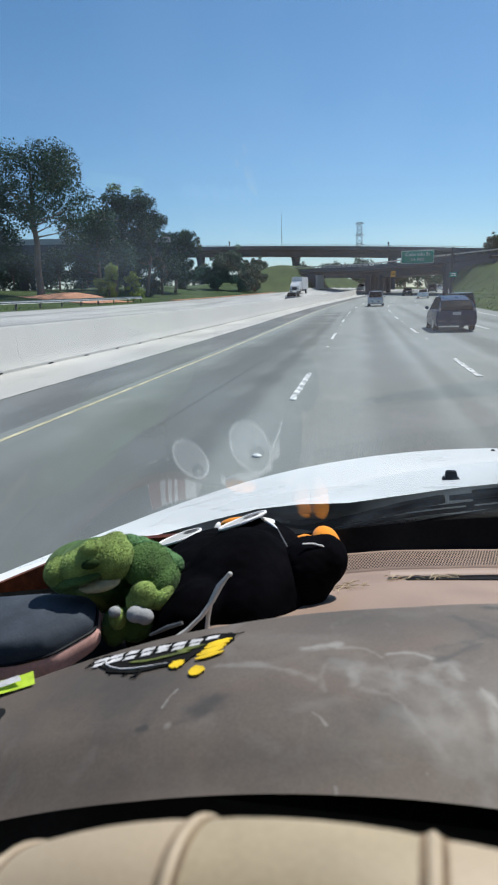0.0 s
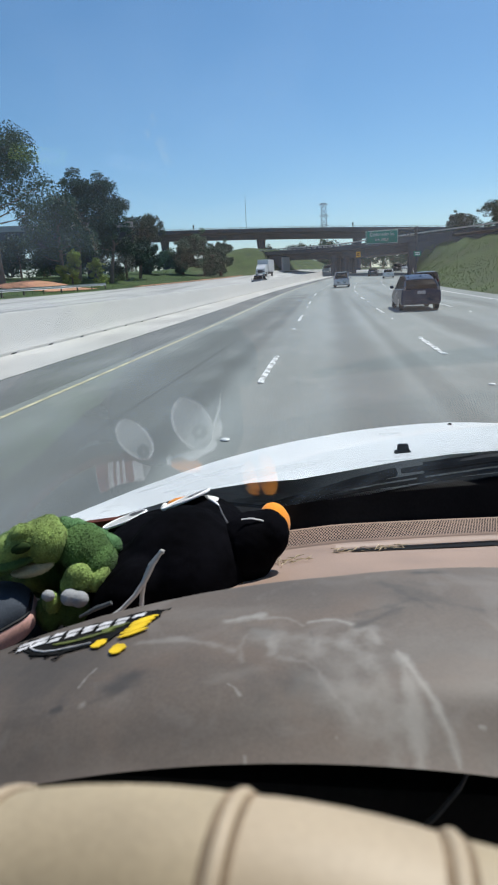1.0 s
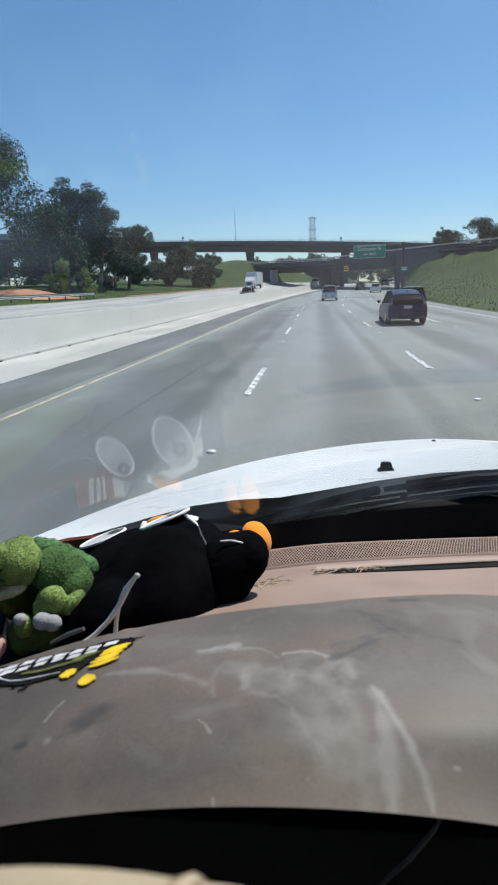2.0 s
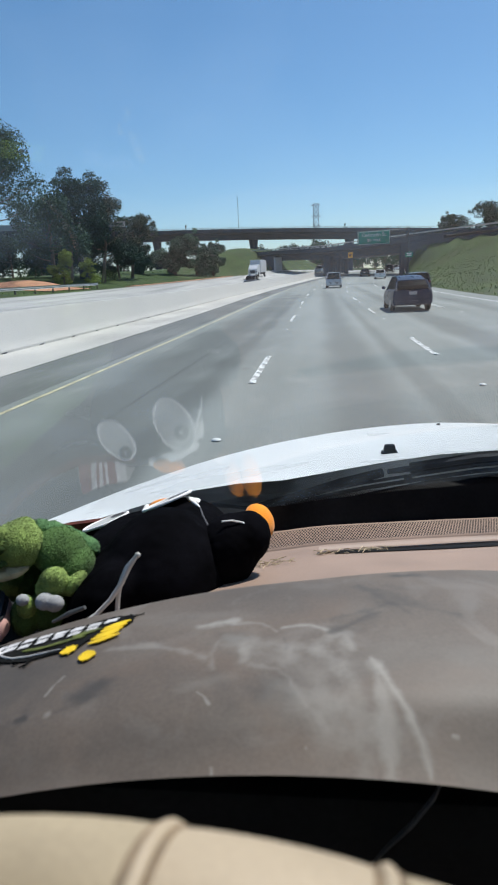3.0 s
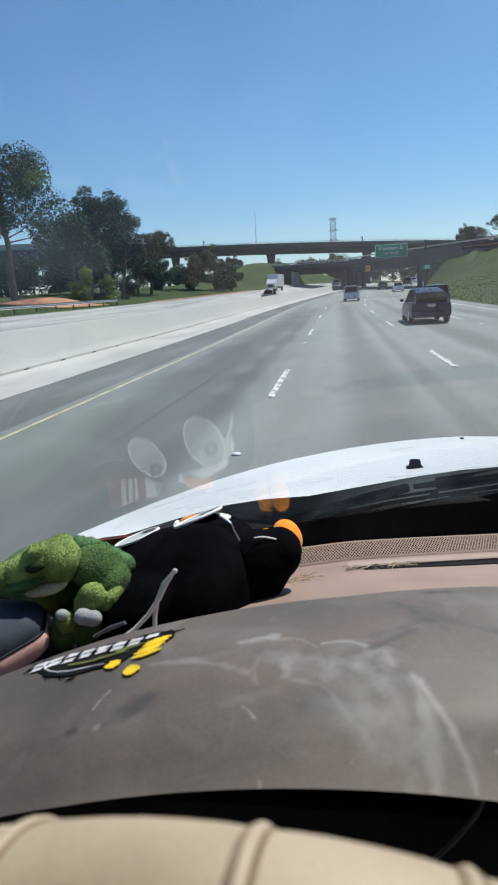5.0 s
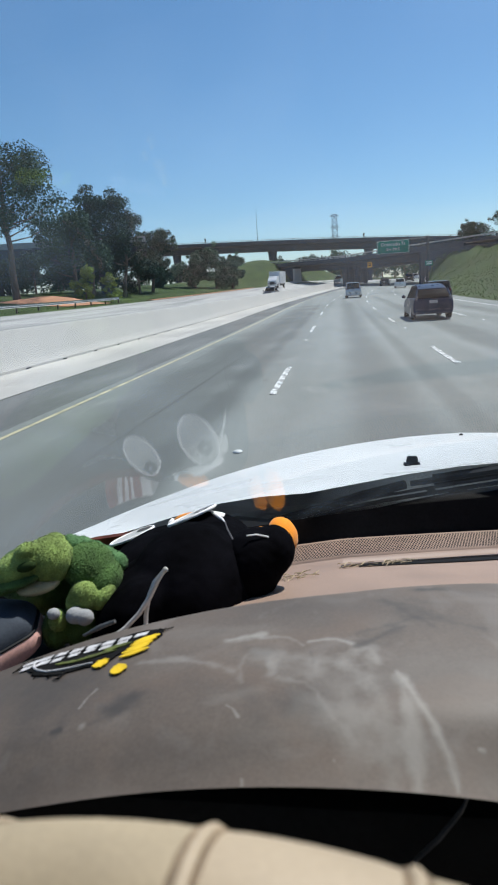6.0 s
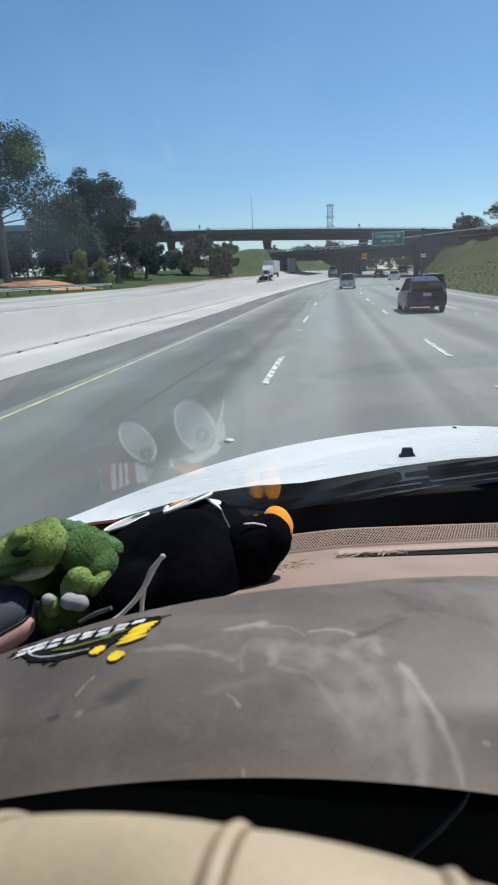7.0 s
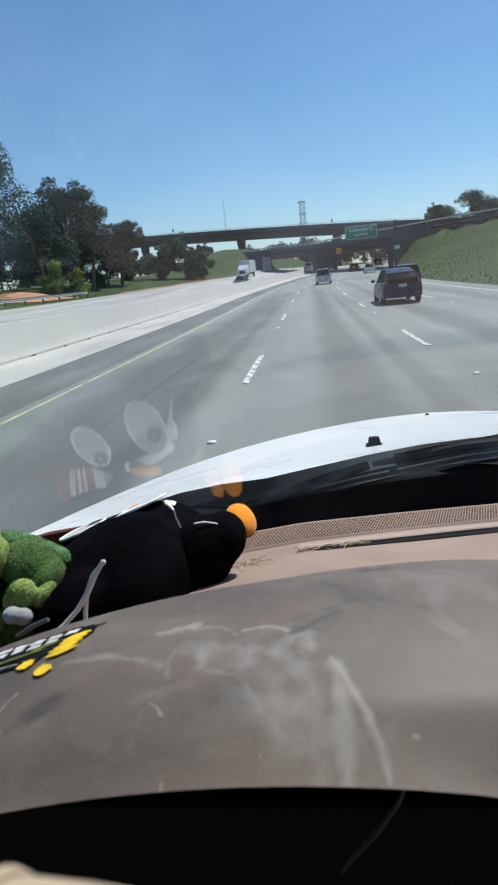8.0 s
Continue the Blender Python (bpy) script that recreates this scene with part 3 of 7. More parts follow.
def land(u, y):
    """Height of the ground over the road's grade, u metres from the lane's axis."""
    if u > 10.4:
        top = 11.2 + 0.575 * (131 - y) - shift(y)
        if y > 132:
            return 1.2 * smooth01((u - 14) / 30) * smooth01((y - 150) / 60)
        k = max(0.0, min(1.0, (u - 10.4) / max(3.0, top - 10.4)))
        fade = smooth01((y + 30) / 90)
        return (7.5 - rise(y)) * (0.25 + 0.75 * fade) * (0.75 * k + 0.25 * smooth01(k))
    if u < -9.0:
        z = -(u + 9.0) * 0.062 if u > -27 else 1.12 + 1.9 * smooth01((-27 - u) / 22)
        d = max(abs(u + 38) / 11, abs(y - 198) / 34)
        return z + 6.0 * smooth01(1.25 - d)
    return 0.0


def strip(bm, u0, u1, y0, y1, lift=0.0, step=4.0, nu=4, follow=False, mi=0):
    n = max(1, int((y1 - y0) / step))

    def fn(a, b):
        u, y = u0 + (u1 - u0) * a, y0 + (y1 - y0) * b
        return on_road(u, y, lift + (land(u, y) if follow else 0.0))
    grid(bm, nu, n, fn, mi)


# ground: one sheet out to the horizon
bm = bmesh.new()
gu = [-3200, -1800, -900, -450, -250, -160, -110, -80, -66, -56, -50, -46, -42, -39, -36, -33, -30, -28, -27, -26, -22, -18, -14, -9.2, -8.6, -4, 2, 8, 10.2, 10.6, 11.5, 13, 15, 17, 19, 22, 25, 28, 32, 37, 43, 50, 60, 75, 95, 130, 200, 400, 800, 1700, 3200]
gy = [-700, -300, -150, -90, -60, -40] + list(range(-30, 126, 5)) + [128, 130, 131.5, 132.5, 135] + list(range(140, 260, 6)) + [270, 300, 340, 400, 520, 760, 1200, 2200, 4200]


def ground_point(a, b):
    u, y = gu[round(a * (len(gu) - 1))], gy[round(b * (len(gy) - 1))]
    p = on_road(u, y, land(u, y) - (0.1 if -27.5 < u < 10.4 else 0.0))
    if abs(u) > 12 and not -27.5 < u < 0:
        p.z += 0.18 * noise.noise(Vector((p.x * 0.15, p.y * 0.15, 0)))
    return p


grid(bm, len(gu) - 1, len(gy) - 1, ground_point)
ground = part("ground", bm, M["grass"], smooth=60)
tagged(ground, "grassy freeway verge and embankment with dry patches", "ground", kind="structure")

bm = bmesh.new()
strip(bm, -4.75, 10.4, -150, 700, 0.0, nu=8)
road = tagged(part("road", bm, M["asphalt"]), "grey worn freeway surface with dark wheel tracks", "road", kind="structure")
bm = bmesh.new()
strip(bm, -6.45, -4.75, -150, 700, -0.004, nu=2)
tagged(part("road_shoulder", bm, M["dark_asphalt"]), "dark rough asphalt shoulder strip beside the yellow line", "road", kind="structure")
bm = bmesh.new()
strip(bm, -8.75, -6.45, -150, 700, 0.006, nu=2)
tagged(part("pavement_apron", bm, M["apron"]), "pale concrete apron along the median barrier", "pavement", kind="structure")
bm = bmesh.new()
strip(bm, -26.0, -9.3, -150, 700, 0.0, nu=6, follow=True)
road_opposite = tagged(part("road_opposite", bm, M["worn_concrete"]), "pale concrete carriageway of the oncoming lanes", "road", kind="structure")

# painted lines
for name, u, w, key, label in (("edge_line", -4.5, 0.08, "yellow_paint", "worn yellow edge line"), ("edge_line", 8.9, 0.13, "white_paint", "worn white edge line")):
    bm = bmesh.new()
    strip(bm, u - w / 2, u + w / 2, -150, 420, 0.006, nu=1)
    part(name, bm, M[key], road, label)


def dash_mesh():
    b = bmesh.new()
    box(b, -0.055, 0.055, -1.75, 1.75, 0.0, 0.006)
    return finish(b, M["white_paint"], "lane_dash", 40)


def dot_mesh():
    b = bmesh.new()
    rings = []
    for r, z in ((0.056, 0.0), (0.052, 0.008), (0.038, 0.016), (0.015, 0.02)):
        rings.append([(r * math.cos(k * math.tau / 10), r * math.sin(k * math.tau / 10), z) for k in range(10)])
    loft(b, rings)
    return finish(b, M["marker"], "road_stud", 50)


DASH, DOT = dash_mesh(), dot_mesh()
for u, start in ((-1.15, 11.9), (2.36, 14.9), (5.65, 31.7)):
    for k in range(-4, 12):
        y = start + 14.63 * k
        a = math.degrees(-math.atan((shift(y + 1) - shift(y - 1)) / 2))
        ob = new("lane_dash", DASH)
        ob.parent, ob.matrix_basis = road, Matrix.Translation(on_road(u, y, 0.003)) @ pose(0, 0, 0, math.degrees(math.atan(rise(y + 1) - rise(y))), 0, a)
        if y < 90:
            for d in (-1.75, -0.6, 0.6, 1.75, 9.1):
                st = new("road_stud", DOT)
                st.parent, st.matrix_basis = road, Matrix.Translation(on_road(u + 0.02, y + d, 0.008))

# scuffs and tar patches on the lanes
rng = random.Random(4)
for k in range(9):
    b = bmesh.new()
    n, r = 9, rng.uniform(0.03, 0.07)
    vs = [b.verts.new((r * rng.uniform(0.6, 1.2) * math.cos(i * math.tau / n), 1.8 * r * rng.uniform(0.6, 1.2) * math.sin(i * math.tau / n), 0.0)) for i in range(n)]
    b.faces.new(vs)
    y = rng.uniform(7, 60)
    ob = part("road_patch", b, M["dark_asphalt"], road)
    ob.matrix_basis = Matrix.Translation(on_road(rng.uniform(-4, 8), y, 0.004))

# ---- median barrier of cast concrete lengths ----
barrier = thing("wall_median_barrier", "pale concrete median barrier with dark drain slots", "barrier", kind="structure")


def barrier_mesh(length):
    b = bmesh.new()
    prof = [(-0.33, 0), (-0.33, 0.08), (-0.17, 0.34), (-0.115, 1.08), (-0.09, 1.12), (0.09, 1.12), (0.115, 1.08), (0.17, 0.34), (0.33, 0.08), (0.33, 0)]
    loft(b, [[(x, y, z) for x, z in prof] for y in (0.002, length - 0.002)])
    for y in (1.2, 3.6):
        box(b, 0.31, 0.334, y, y + 0.3, 0.008, 0.045, mi=1)
    return finish(b, [M["concrete"], M["black_void"]], "barrier_length", 30)


BAR = barrier_mesh(5.0)
for k in range(-12, 28):
    y = k * 5.0
    p, q = on_road(-9.05, y), on_road(-9.05, y + 5)
    ob = new("barrier_length", BAR)
    ob.parent = barrier
    ob.matrix_basis = Matrix.Translation(p) @ pose(0, 0, 0, math.degrees(math.atan2(q.z - p.z, 5)), 0, -math.degrees(math.atan2(q.x - p.x, 5)))
# a raised footing wraps the post of the sign structure
bm = bmesh.new()
loft(bm, [[(-9.05 + sx * w, y, z) for sx, y, z in ((-1, -4.0, zz), (1, -4.0, zz), (1, 1.5, zz), (-1, 1.5, zz))] for w, zz in ((0.62, 0), (0.6, 0.4), (0.52, 1.2))])
part("barrier_footing", bm, M["concrete"], barrier, "widened concrete footing round the sign post")


# ---- bridges ----
def run(bm, path, section, mi=0):
    """Sweeps an upright section (offset, height) along a path of points."""
    rings = []
    for i, p in enumerate(path):
        d = (Vector(path[min(i + 1, len(path) - 1)]) - Vector(path[max(i - 1, 0)]))
        d.z = 0
        d.normalize()
        nrm = Vector((-d.y, d.x, 0))
        rings.append([Vector(p) + nrm * o + Vector((0, 0, h)) for o, h in section])
    loft(bm, rings, mi=mi)


def column(bm, x, y, z0, z1, w, d=None, turn=0.0, n=10, flare=1.0):
    d = d or w
    m = pose(x, y, 0, 0, 0, turn)
    rings = []
    for z, k in ((z0, 1.0), (z0 + (z1 - z0) * 0.75, 1.0), (z1, flare)):
        rings.append([m @ Vector((w * k * math.cos(i * math.tau / n), d * k * math.sin(i * math.tau / n), z)) for i in range(n)])
    loft(bm, rings)


def rail_posts(parent, path, gap, h, mesh):
    left = 0.0
    for a, b in zip(path, path[1:]):
        a, b = Vector(a), Vector(b)
        length, s = (b - a).length, left
        while s < length:
            ob = new("rail_post", mesh)
            ob.parent = parent
            p = a.lerp(b, s / length)
            ob.matrix_basis = Matrix.Translation(p + Vector((0, 0, h))) @ pose(0, 0, 0, 0, 0, math.degrees(math.atan2(b.y - a.y, b.x - a.x)))
            s += gap
        left = s - length


b = bmesh.new()
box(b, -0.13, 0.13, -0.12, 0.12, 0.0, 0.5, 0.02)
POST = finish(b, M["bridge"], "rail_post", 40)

near_bridge = thing("overpass_bridge", "concrete overpass crossing the freeway at a slant, shade put into its colour", "bridge", (0, 0, 0), "freeway bridges")


def nb(s, n=0.0, z=0.0):
    return Vector((11.2 + 0.5 * s + 0.866 * n, 131 - 0.866 * s + 0.5 * n, z))


path = [nb(s, 0, 8.0 - 0.00012 * (s + 10) ** 2 + 0.042 * max(0, -s - 20)) for s in range(-100, 101, 10)]
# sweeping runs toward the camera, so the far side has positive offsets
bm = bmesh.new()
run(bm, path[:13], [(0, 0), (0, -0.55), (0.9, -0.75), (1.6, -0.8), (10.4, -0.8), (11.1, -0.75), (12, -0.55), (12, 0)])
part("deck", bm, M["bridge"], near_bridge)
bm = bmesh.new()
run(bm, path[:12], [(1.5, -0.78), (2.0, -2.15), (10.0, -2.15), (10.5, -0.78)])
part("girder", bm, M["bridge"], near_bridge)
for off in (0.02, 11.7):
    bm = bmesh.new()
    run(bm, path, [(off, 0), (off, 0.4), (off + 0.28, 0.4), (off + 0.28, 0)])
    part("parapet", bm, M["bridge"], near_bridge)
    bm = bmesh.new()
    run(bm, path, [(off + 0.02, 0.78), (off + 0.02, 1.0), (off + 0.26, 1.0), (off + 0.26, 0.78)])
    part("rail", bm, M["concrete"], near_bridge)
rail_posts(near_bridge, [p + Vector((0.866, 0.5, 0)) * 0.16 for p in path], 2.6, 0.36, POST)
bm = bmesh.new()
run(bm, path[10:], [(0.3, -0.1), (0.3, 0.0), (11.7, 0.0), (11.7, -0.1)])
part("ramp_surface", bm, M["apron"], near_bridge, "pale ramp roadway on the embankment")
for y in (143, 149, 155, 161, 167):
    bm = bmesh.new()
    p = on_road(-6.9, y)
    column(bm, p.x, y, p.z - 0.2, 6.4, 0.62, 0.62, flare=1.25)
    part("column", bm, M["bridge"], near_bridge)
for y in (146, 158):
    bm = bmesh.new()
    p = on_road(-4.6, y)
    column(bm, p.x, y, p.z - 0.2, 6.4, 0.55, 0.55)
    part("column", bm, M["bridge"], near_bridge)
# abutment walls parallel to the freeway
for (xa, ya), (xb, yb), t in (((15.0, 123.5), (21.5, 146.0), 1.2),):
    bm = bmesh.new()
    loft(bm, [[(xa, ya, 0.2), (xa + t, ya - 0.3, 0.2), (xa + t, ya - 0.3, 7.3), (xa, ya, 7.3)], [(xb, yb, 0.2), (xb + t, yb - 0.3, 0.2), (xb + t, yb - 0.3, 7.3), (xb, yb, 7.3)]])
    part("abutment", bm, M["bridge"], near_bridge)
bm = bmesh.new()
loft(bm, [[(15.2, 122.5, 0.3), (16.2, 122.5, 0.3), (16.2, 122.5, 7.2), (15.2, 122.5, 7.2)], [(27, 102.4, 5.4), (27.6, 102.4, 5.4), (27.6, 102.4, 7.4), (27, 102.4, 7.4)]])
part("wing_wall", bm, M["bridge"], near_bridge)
# retaining wall in shade-dark concrete; its end takes pale concrete for the sun
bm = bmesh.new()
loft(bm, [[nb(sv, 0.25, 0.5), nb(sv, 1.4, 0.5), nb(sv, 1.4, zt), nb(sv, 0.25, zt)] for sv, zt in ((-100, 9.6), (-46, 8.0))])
part("retaining_wall", bm, M["bridge"], near_bridge, "retaining wall below the parapet, darkened for shade")
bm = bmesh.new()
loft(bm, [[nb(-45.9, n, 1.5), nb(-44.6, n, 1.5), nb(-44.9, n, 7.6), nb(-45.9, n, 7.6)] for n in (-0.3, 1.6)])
part("wall_end", bm, M["concrete"], near_bridge, "pale end of the abutment wall, sun put into its colour")
# hanging clearance board
bm = bmesh.new()
c = nb(-9, -0.08, 6.2)
loft(bm, [[c + Vector((0.5 * a, -0.866 * a, h)) + Vector((-0.866, -0.5, 0)) * o for a, h in ((-0.85, -0.55), (0.85, -0.55), (0.85, 0.55), (-0.85, 0.55))] for o in (0.0, 0.05)])
board = part("clearance_board", bm, M["sign_amber"], near_bridge, "orange warning board on the girder")
for h in (0.2, -0.15):
    bm = bmesh.new()
    loft(bm, [[c + Vector((0.5 * a, -0.866 * a, h + hh)) + Vector((-0.866, -0.5, 0)) * o for a, hh in ((-0.6, -0.09), (0.6, -0.09), (0.6, 0.09), (-0.6, 0.09))] for o in (0.051, 0.056)])
    part("board_text", bm, M["black_void"], board)

far_bridge = thing("flyover_bridge", "tall grey concrete flyover curving over the freeway far off", "bridge", (0, 0, 0), "freeway bridges")
fpath = [Vector((x, 252 + 0.0008 * (x + 10) ** 2, 20.2 - 0.042 * x - 0.00012 * (x + 20) ** 2)) for x in range(-230, 191, 14)]
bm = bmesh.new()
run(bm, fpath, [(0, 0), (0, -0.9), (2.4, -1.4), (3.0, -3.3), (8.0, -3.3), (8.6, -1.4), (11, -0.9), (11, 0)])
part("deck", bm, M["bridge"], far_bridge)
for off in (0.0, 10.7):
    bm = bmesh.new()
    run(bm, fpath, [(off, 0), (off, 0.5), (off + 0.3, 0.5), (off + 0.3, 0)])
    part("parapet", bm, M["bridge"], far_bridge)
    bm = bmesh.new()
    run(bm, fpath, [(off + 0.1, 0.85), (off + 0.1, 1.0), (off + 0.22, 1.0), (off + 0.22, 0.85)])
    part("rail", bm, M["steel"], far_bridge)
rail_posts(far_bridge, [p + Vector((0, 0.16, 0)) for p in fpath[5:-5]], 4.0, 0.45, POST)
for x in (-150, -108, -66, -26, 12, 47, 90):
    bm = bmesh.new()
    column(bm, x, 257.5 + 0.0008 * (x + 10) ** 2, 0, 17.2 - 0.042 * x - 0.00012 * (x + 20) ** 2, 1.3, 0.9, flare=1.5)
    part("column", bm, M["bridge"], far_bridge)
for x, h in ((-31, 12.5), (-52, 1.7), (-88, 1.7), (10, 1.6)):
    bm = bmesh.new()
    z = 20.2 - 0.042 * x - 0.00012 * (x + 20) ** 2
    tube(bm, [(x, 252.2, z), (x, 252.2, z + h)], [0.1, 0.05] if h > 5 else 0.12, 6)
    if h < 5:
        box(bm, x - 0.3, x + 0.3, 252.0, 252.4, z + h - 0.3, z + h + 0.5, 0.05)
    part("light_mast", bm, M["dark_steel"], far_bridge)

side_ramp = thing("side_ramp_bridge", "pale concrete ramp bridge half hidden behind trees", "bridge", (0, 0, 0), "freeway bridges")
rpath = [Vector((-110 + 8 * k, 74 + 2.2 * k + 0.03 * k * k, 10.3 + 0.06 * k)) for k in range(11)]
bm = bmesh.new()
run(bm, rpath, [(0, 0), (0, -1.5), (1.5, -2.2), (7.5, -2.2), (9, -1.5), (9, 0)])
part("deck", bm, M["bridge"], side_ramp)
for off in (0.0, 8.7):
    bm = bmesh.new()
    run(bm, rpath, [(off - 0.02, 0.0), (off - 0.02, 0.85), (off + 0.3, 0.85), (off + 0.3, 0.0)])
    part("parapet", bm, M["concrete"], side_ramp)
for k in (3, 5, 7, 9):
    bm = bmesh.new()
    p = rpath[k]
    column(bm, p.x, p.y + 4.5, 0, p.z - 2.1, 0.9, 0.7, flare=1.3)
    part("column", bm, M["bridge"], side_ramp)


# ---- sign structures ----
def lettering(text, size, m, material, parent, name="lettering"):
    cu = bpy.data.curves.new(name, "FONT")
    cu.body, cu.size, cu.extrude, cu.align_x, cu.align_y = text, size, 0.004, "CENTER", "CENTER"
    cu.materials.append(material)
    ob = new(name, cu)
    ob.parent, ob.matrix_basis = parent, m
    return ob


sign = thing("exit_sign", "green overhead exit sign on a cantilever steel post", "road sign", (11.75, 88, 0))
z0 = rise(88)
bm = bmesh.new()
tube(bm, [(0, 0, z0 - 0.2), (0, 0, 7.7)], 0.2, 10)
box(bm, -0.35, 0.35, -0.35, 0.35, z0 - 0.2, z0 + 0.15, 0.03)
part("post", bm, M["dark_steel"], sign)
for z in (6.55, 7.45):
    bm = bmesh.new()
    tube(bm, [(0, 0, z), (-6.3, 0, z)], 0.07, 6)
    part("arm", bm, M["dark_steel"], sign)
for k in range(6):
    bm = bmesh.new()
    tube(bm, [(-1.05 * k, 0, 6.55 if k % 2 else 7.45), (-1.05 * (k + 1), 0, 7.45 if k % 2 else 6.55)], 0.04, 5)
    part("brace", bm, M["dark_steel"], sign)
bm = bmesh.new()
box(bm, -6.6, -2.35, -0.22, -0.16, 5.75, 7.45, 0.02)
panel = part("panel", bm, M["sign_green"], sign)
for x0, x1, za, zb in ((-6.55, -2.4, 7.36, 7.4), (-6.55, -2.4, 5.8, 5.84), (-6.55, -6.51, 5.84, 7.36), (-2.44, -2.4, 5.84, 7.36)):
    bm = bmesh.new()
    box(bm, x0, x1, -0.224, -0.219, za, zb)
    part("border", bm, M["sign_white"], panel)
lettering("Colorado St", 0.64, pose(-4.48, -0.226, 6.95, 90, 0, 0), M["sign_white"], panel)
lettering("3/4  MILE", 0.46, pose(-4.48, -0.226, 6.28, 90, 0, 0), M["sign_white"], panel)
bm = bmesh.new()
box(bm, -6.6, -2.35, -0.9, -0.15, 5.62, 5.68, 0.01)
part("walkway", bm, M["dark_steel"], sign)
bm = bmesh.new()
box(bm, -0.3, 0.65, -0.27, -0.22, 3.9, 4.55, 0.02)
small = part("marker_panel", bm, M["sign_green"], sign, "small green marker plate")
for z in (4.35, 4.12):
    bm = bmesh.new()
    box(bm, -0.15, 0.5, -0.277, -0.272, z - 0.06, z + 0.06)
    part("plate_text", bm, M["sign_white"], small)

# message sign in the median, seen from behind, and the truss gantry past it
board = thing("message_sign", "large dark overhead sign seen from its braced back", "road sign", (-9.05, -1.4, 0), "overhead signs")
bm = bmesh.new()
tube(bm, [(0, 0, 1.0), (0, 0, 5.6), (0, 0, 7.8)], [0.36, 0.3, 0.26], 14)
part("post", bm, M["steel"], board)
bm = bmesh.new()
box(bm, -5.0, 0.3, 0.3, 0.55, 5.25, 8.1, 0.02)
part("panel", bm, M["dark_steel"], board, "dark ribbed sheet back")
for k in range(7):
    bm = bmesh.new()
    x = -4.9 + k * 0.85
    tube(bm, [(x, 0.28, 5.3), (x + (0.25 if k % 2 else -0.1), -0.25, 6.6), (x, 0.28, 8.05)], 0.05, 5)
    part("rib", bm, M["dark_steel"], board)
for z in (5.25, 8.12):
    bm = bmesh.new()
    box(bm, -5.1, 0.5, -0.35, 0.5, z - 0.06, z + 0.06, 0.01)
    part("frame", bm, M["dark_steel"], board)
bm = bmesh.new()
box(bm, -5.0, 0.6, -0.9, -0.2, 5.05, 5.11, 0.01)
part("walkway", bm, M["dark_steel"], board)
bm = bmesh.new()
box(bm, -3.2, -2.2, -0.5, 0.2, 4.75, 5.1, 0.08)
part("lamp_box", bm, M["dark_steel"], board)

gantry = thing("sign_gantry", "dark truss gantry with a sign panel over the oncoming lanes", "road sign", (-28.5, 27, 0), "overhead signs")
bm = bmesh.new()
tube(bm, [(0, 0, 0.8), (0, 0, 7.9)], 0.3, 12)
part("post", bm, M["dark_steel"], gantry)
for z in (6.0, 7.7):
    for y in (-0.5, 0.5):
        bm = bmesh.new()
        tube(bm, [(0, y, z), (11, y, z)], 0.08, 6)
        part("arm", bm, M["dark_steel"], gantry)
for k in range(10):
    bm = bmesh.new()
    tube(bm, [(1.1 * k, -0.5, 6.0 if k % 2 else 7.7), (1.1 * (k + 1), -0.5, 7.7 if k % 2 else 6.0)], 0.05, 5)
    part("brace", bm, M["dark_steel"], gantry)
bm = bmesh.new()
box(bm, 5.5, 11.0, 0.62, 0.7, 5.4, 8.0, 0.02)
part("panel", bm, M["dark_steel"], gantry)

# lattice power pylon far behind the bridges
pylon = thing("power_pylon", "grey steel lattice power pylon far away", "pylon", (-1.6, 425, 4))
for sx in (-1, 1):
    for sy in (-1, 1):
        bm = bmesh.new()
        tube(bm, [(4.2 * sx, 4.2 * sy, 0), (1.9 * sx, 1.9 * sy, 26), (1.5 * sx, 1.5 * sy, 44)], 0.17, 5)
        part("leg", bm, M["pylon_steel"], pylon)
for k in range(14):
    za, zb = k * 3.15, (k + 1) * 3.15
    wa, wb = (4.2 - 2.3 * za / 26 if za < 26 else 1.9 - 0.4 * (za - 26) / 18), (4.2 - 2.3 * zb / 26 if zb < 26 else 1.9 - 0.4 * (zb - 26) / 18)
    bm = bmesh.new()
    for s in (-1, 1):
        tube(bm, [(-wa, s * wa, za), (wb, s * wb, zb)], 0.1, 4)
        tube(bm, [(wa, s * wa, za), (-wb, s * wb, zb)], 0.1, 4)
        tube(bm, [(s * wa, -wa, za), (s * wb, wb, zb)], 0.1, 4)
    part("brace", bm, M["pylon_steel"], pylon)
for z, w in ((30.5, 3.4), (36.5, 3.2), (43.5, 2.9)):
    bm = bmesh.new()
    for y in (-1.2, 1.2):
        tube(bm, [(-w, 0, z), (-1, y, z + 0.9), (1, y, z + 0.9), (w, 0, z)], 0.13, 4)
    tube(bm, [(-w, 0, z), (w, 0, z)], 0.15, 4)
    part("crossarm", bm, M["pylon_steel"], pylon)


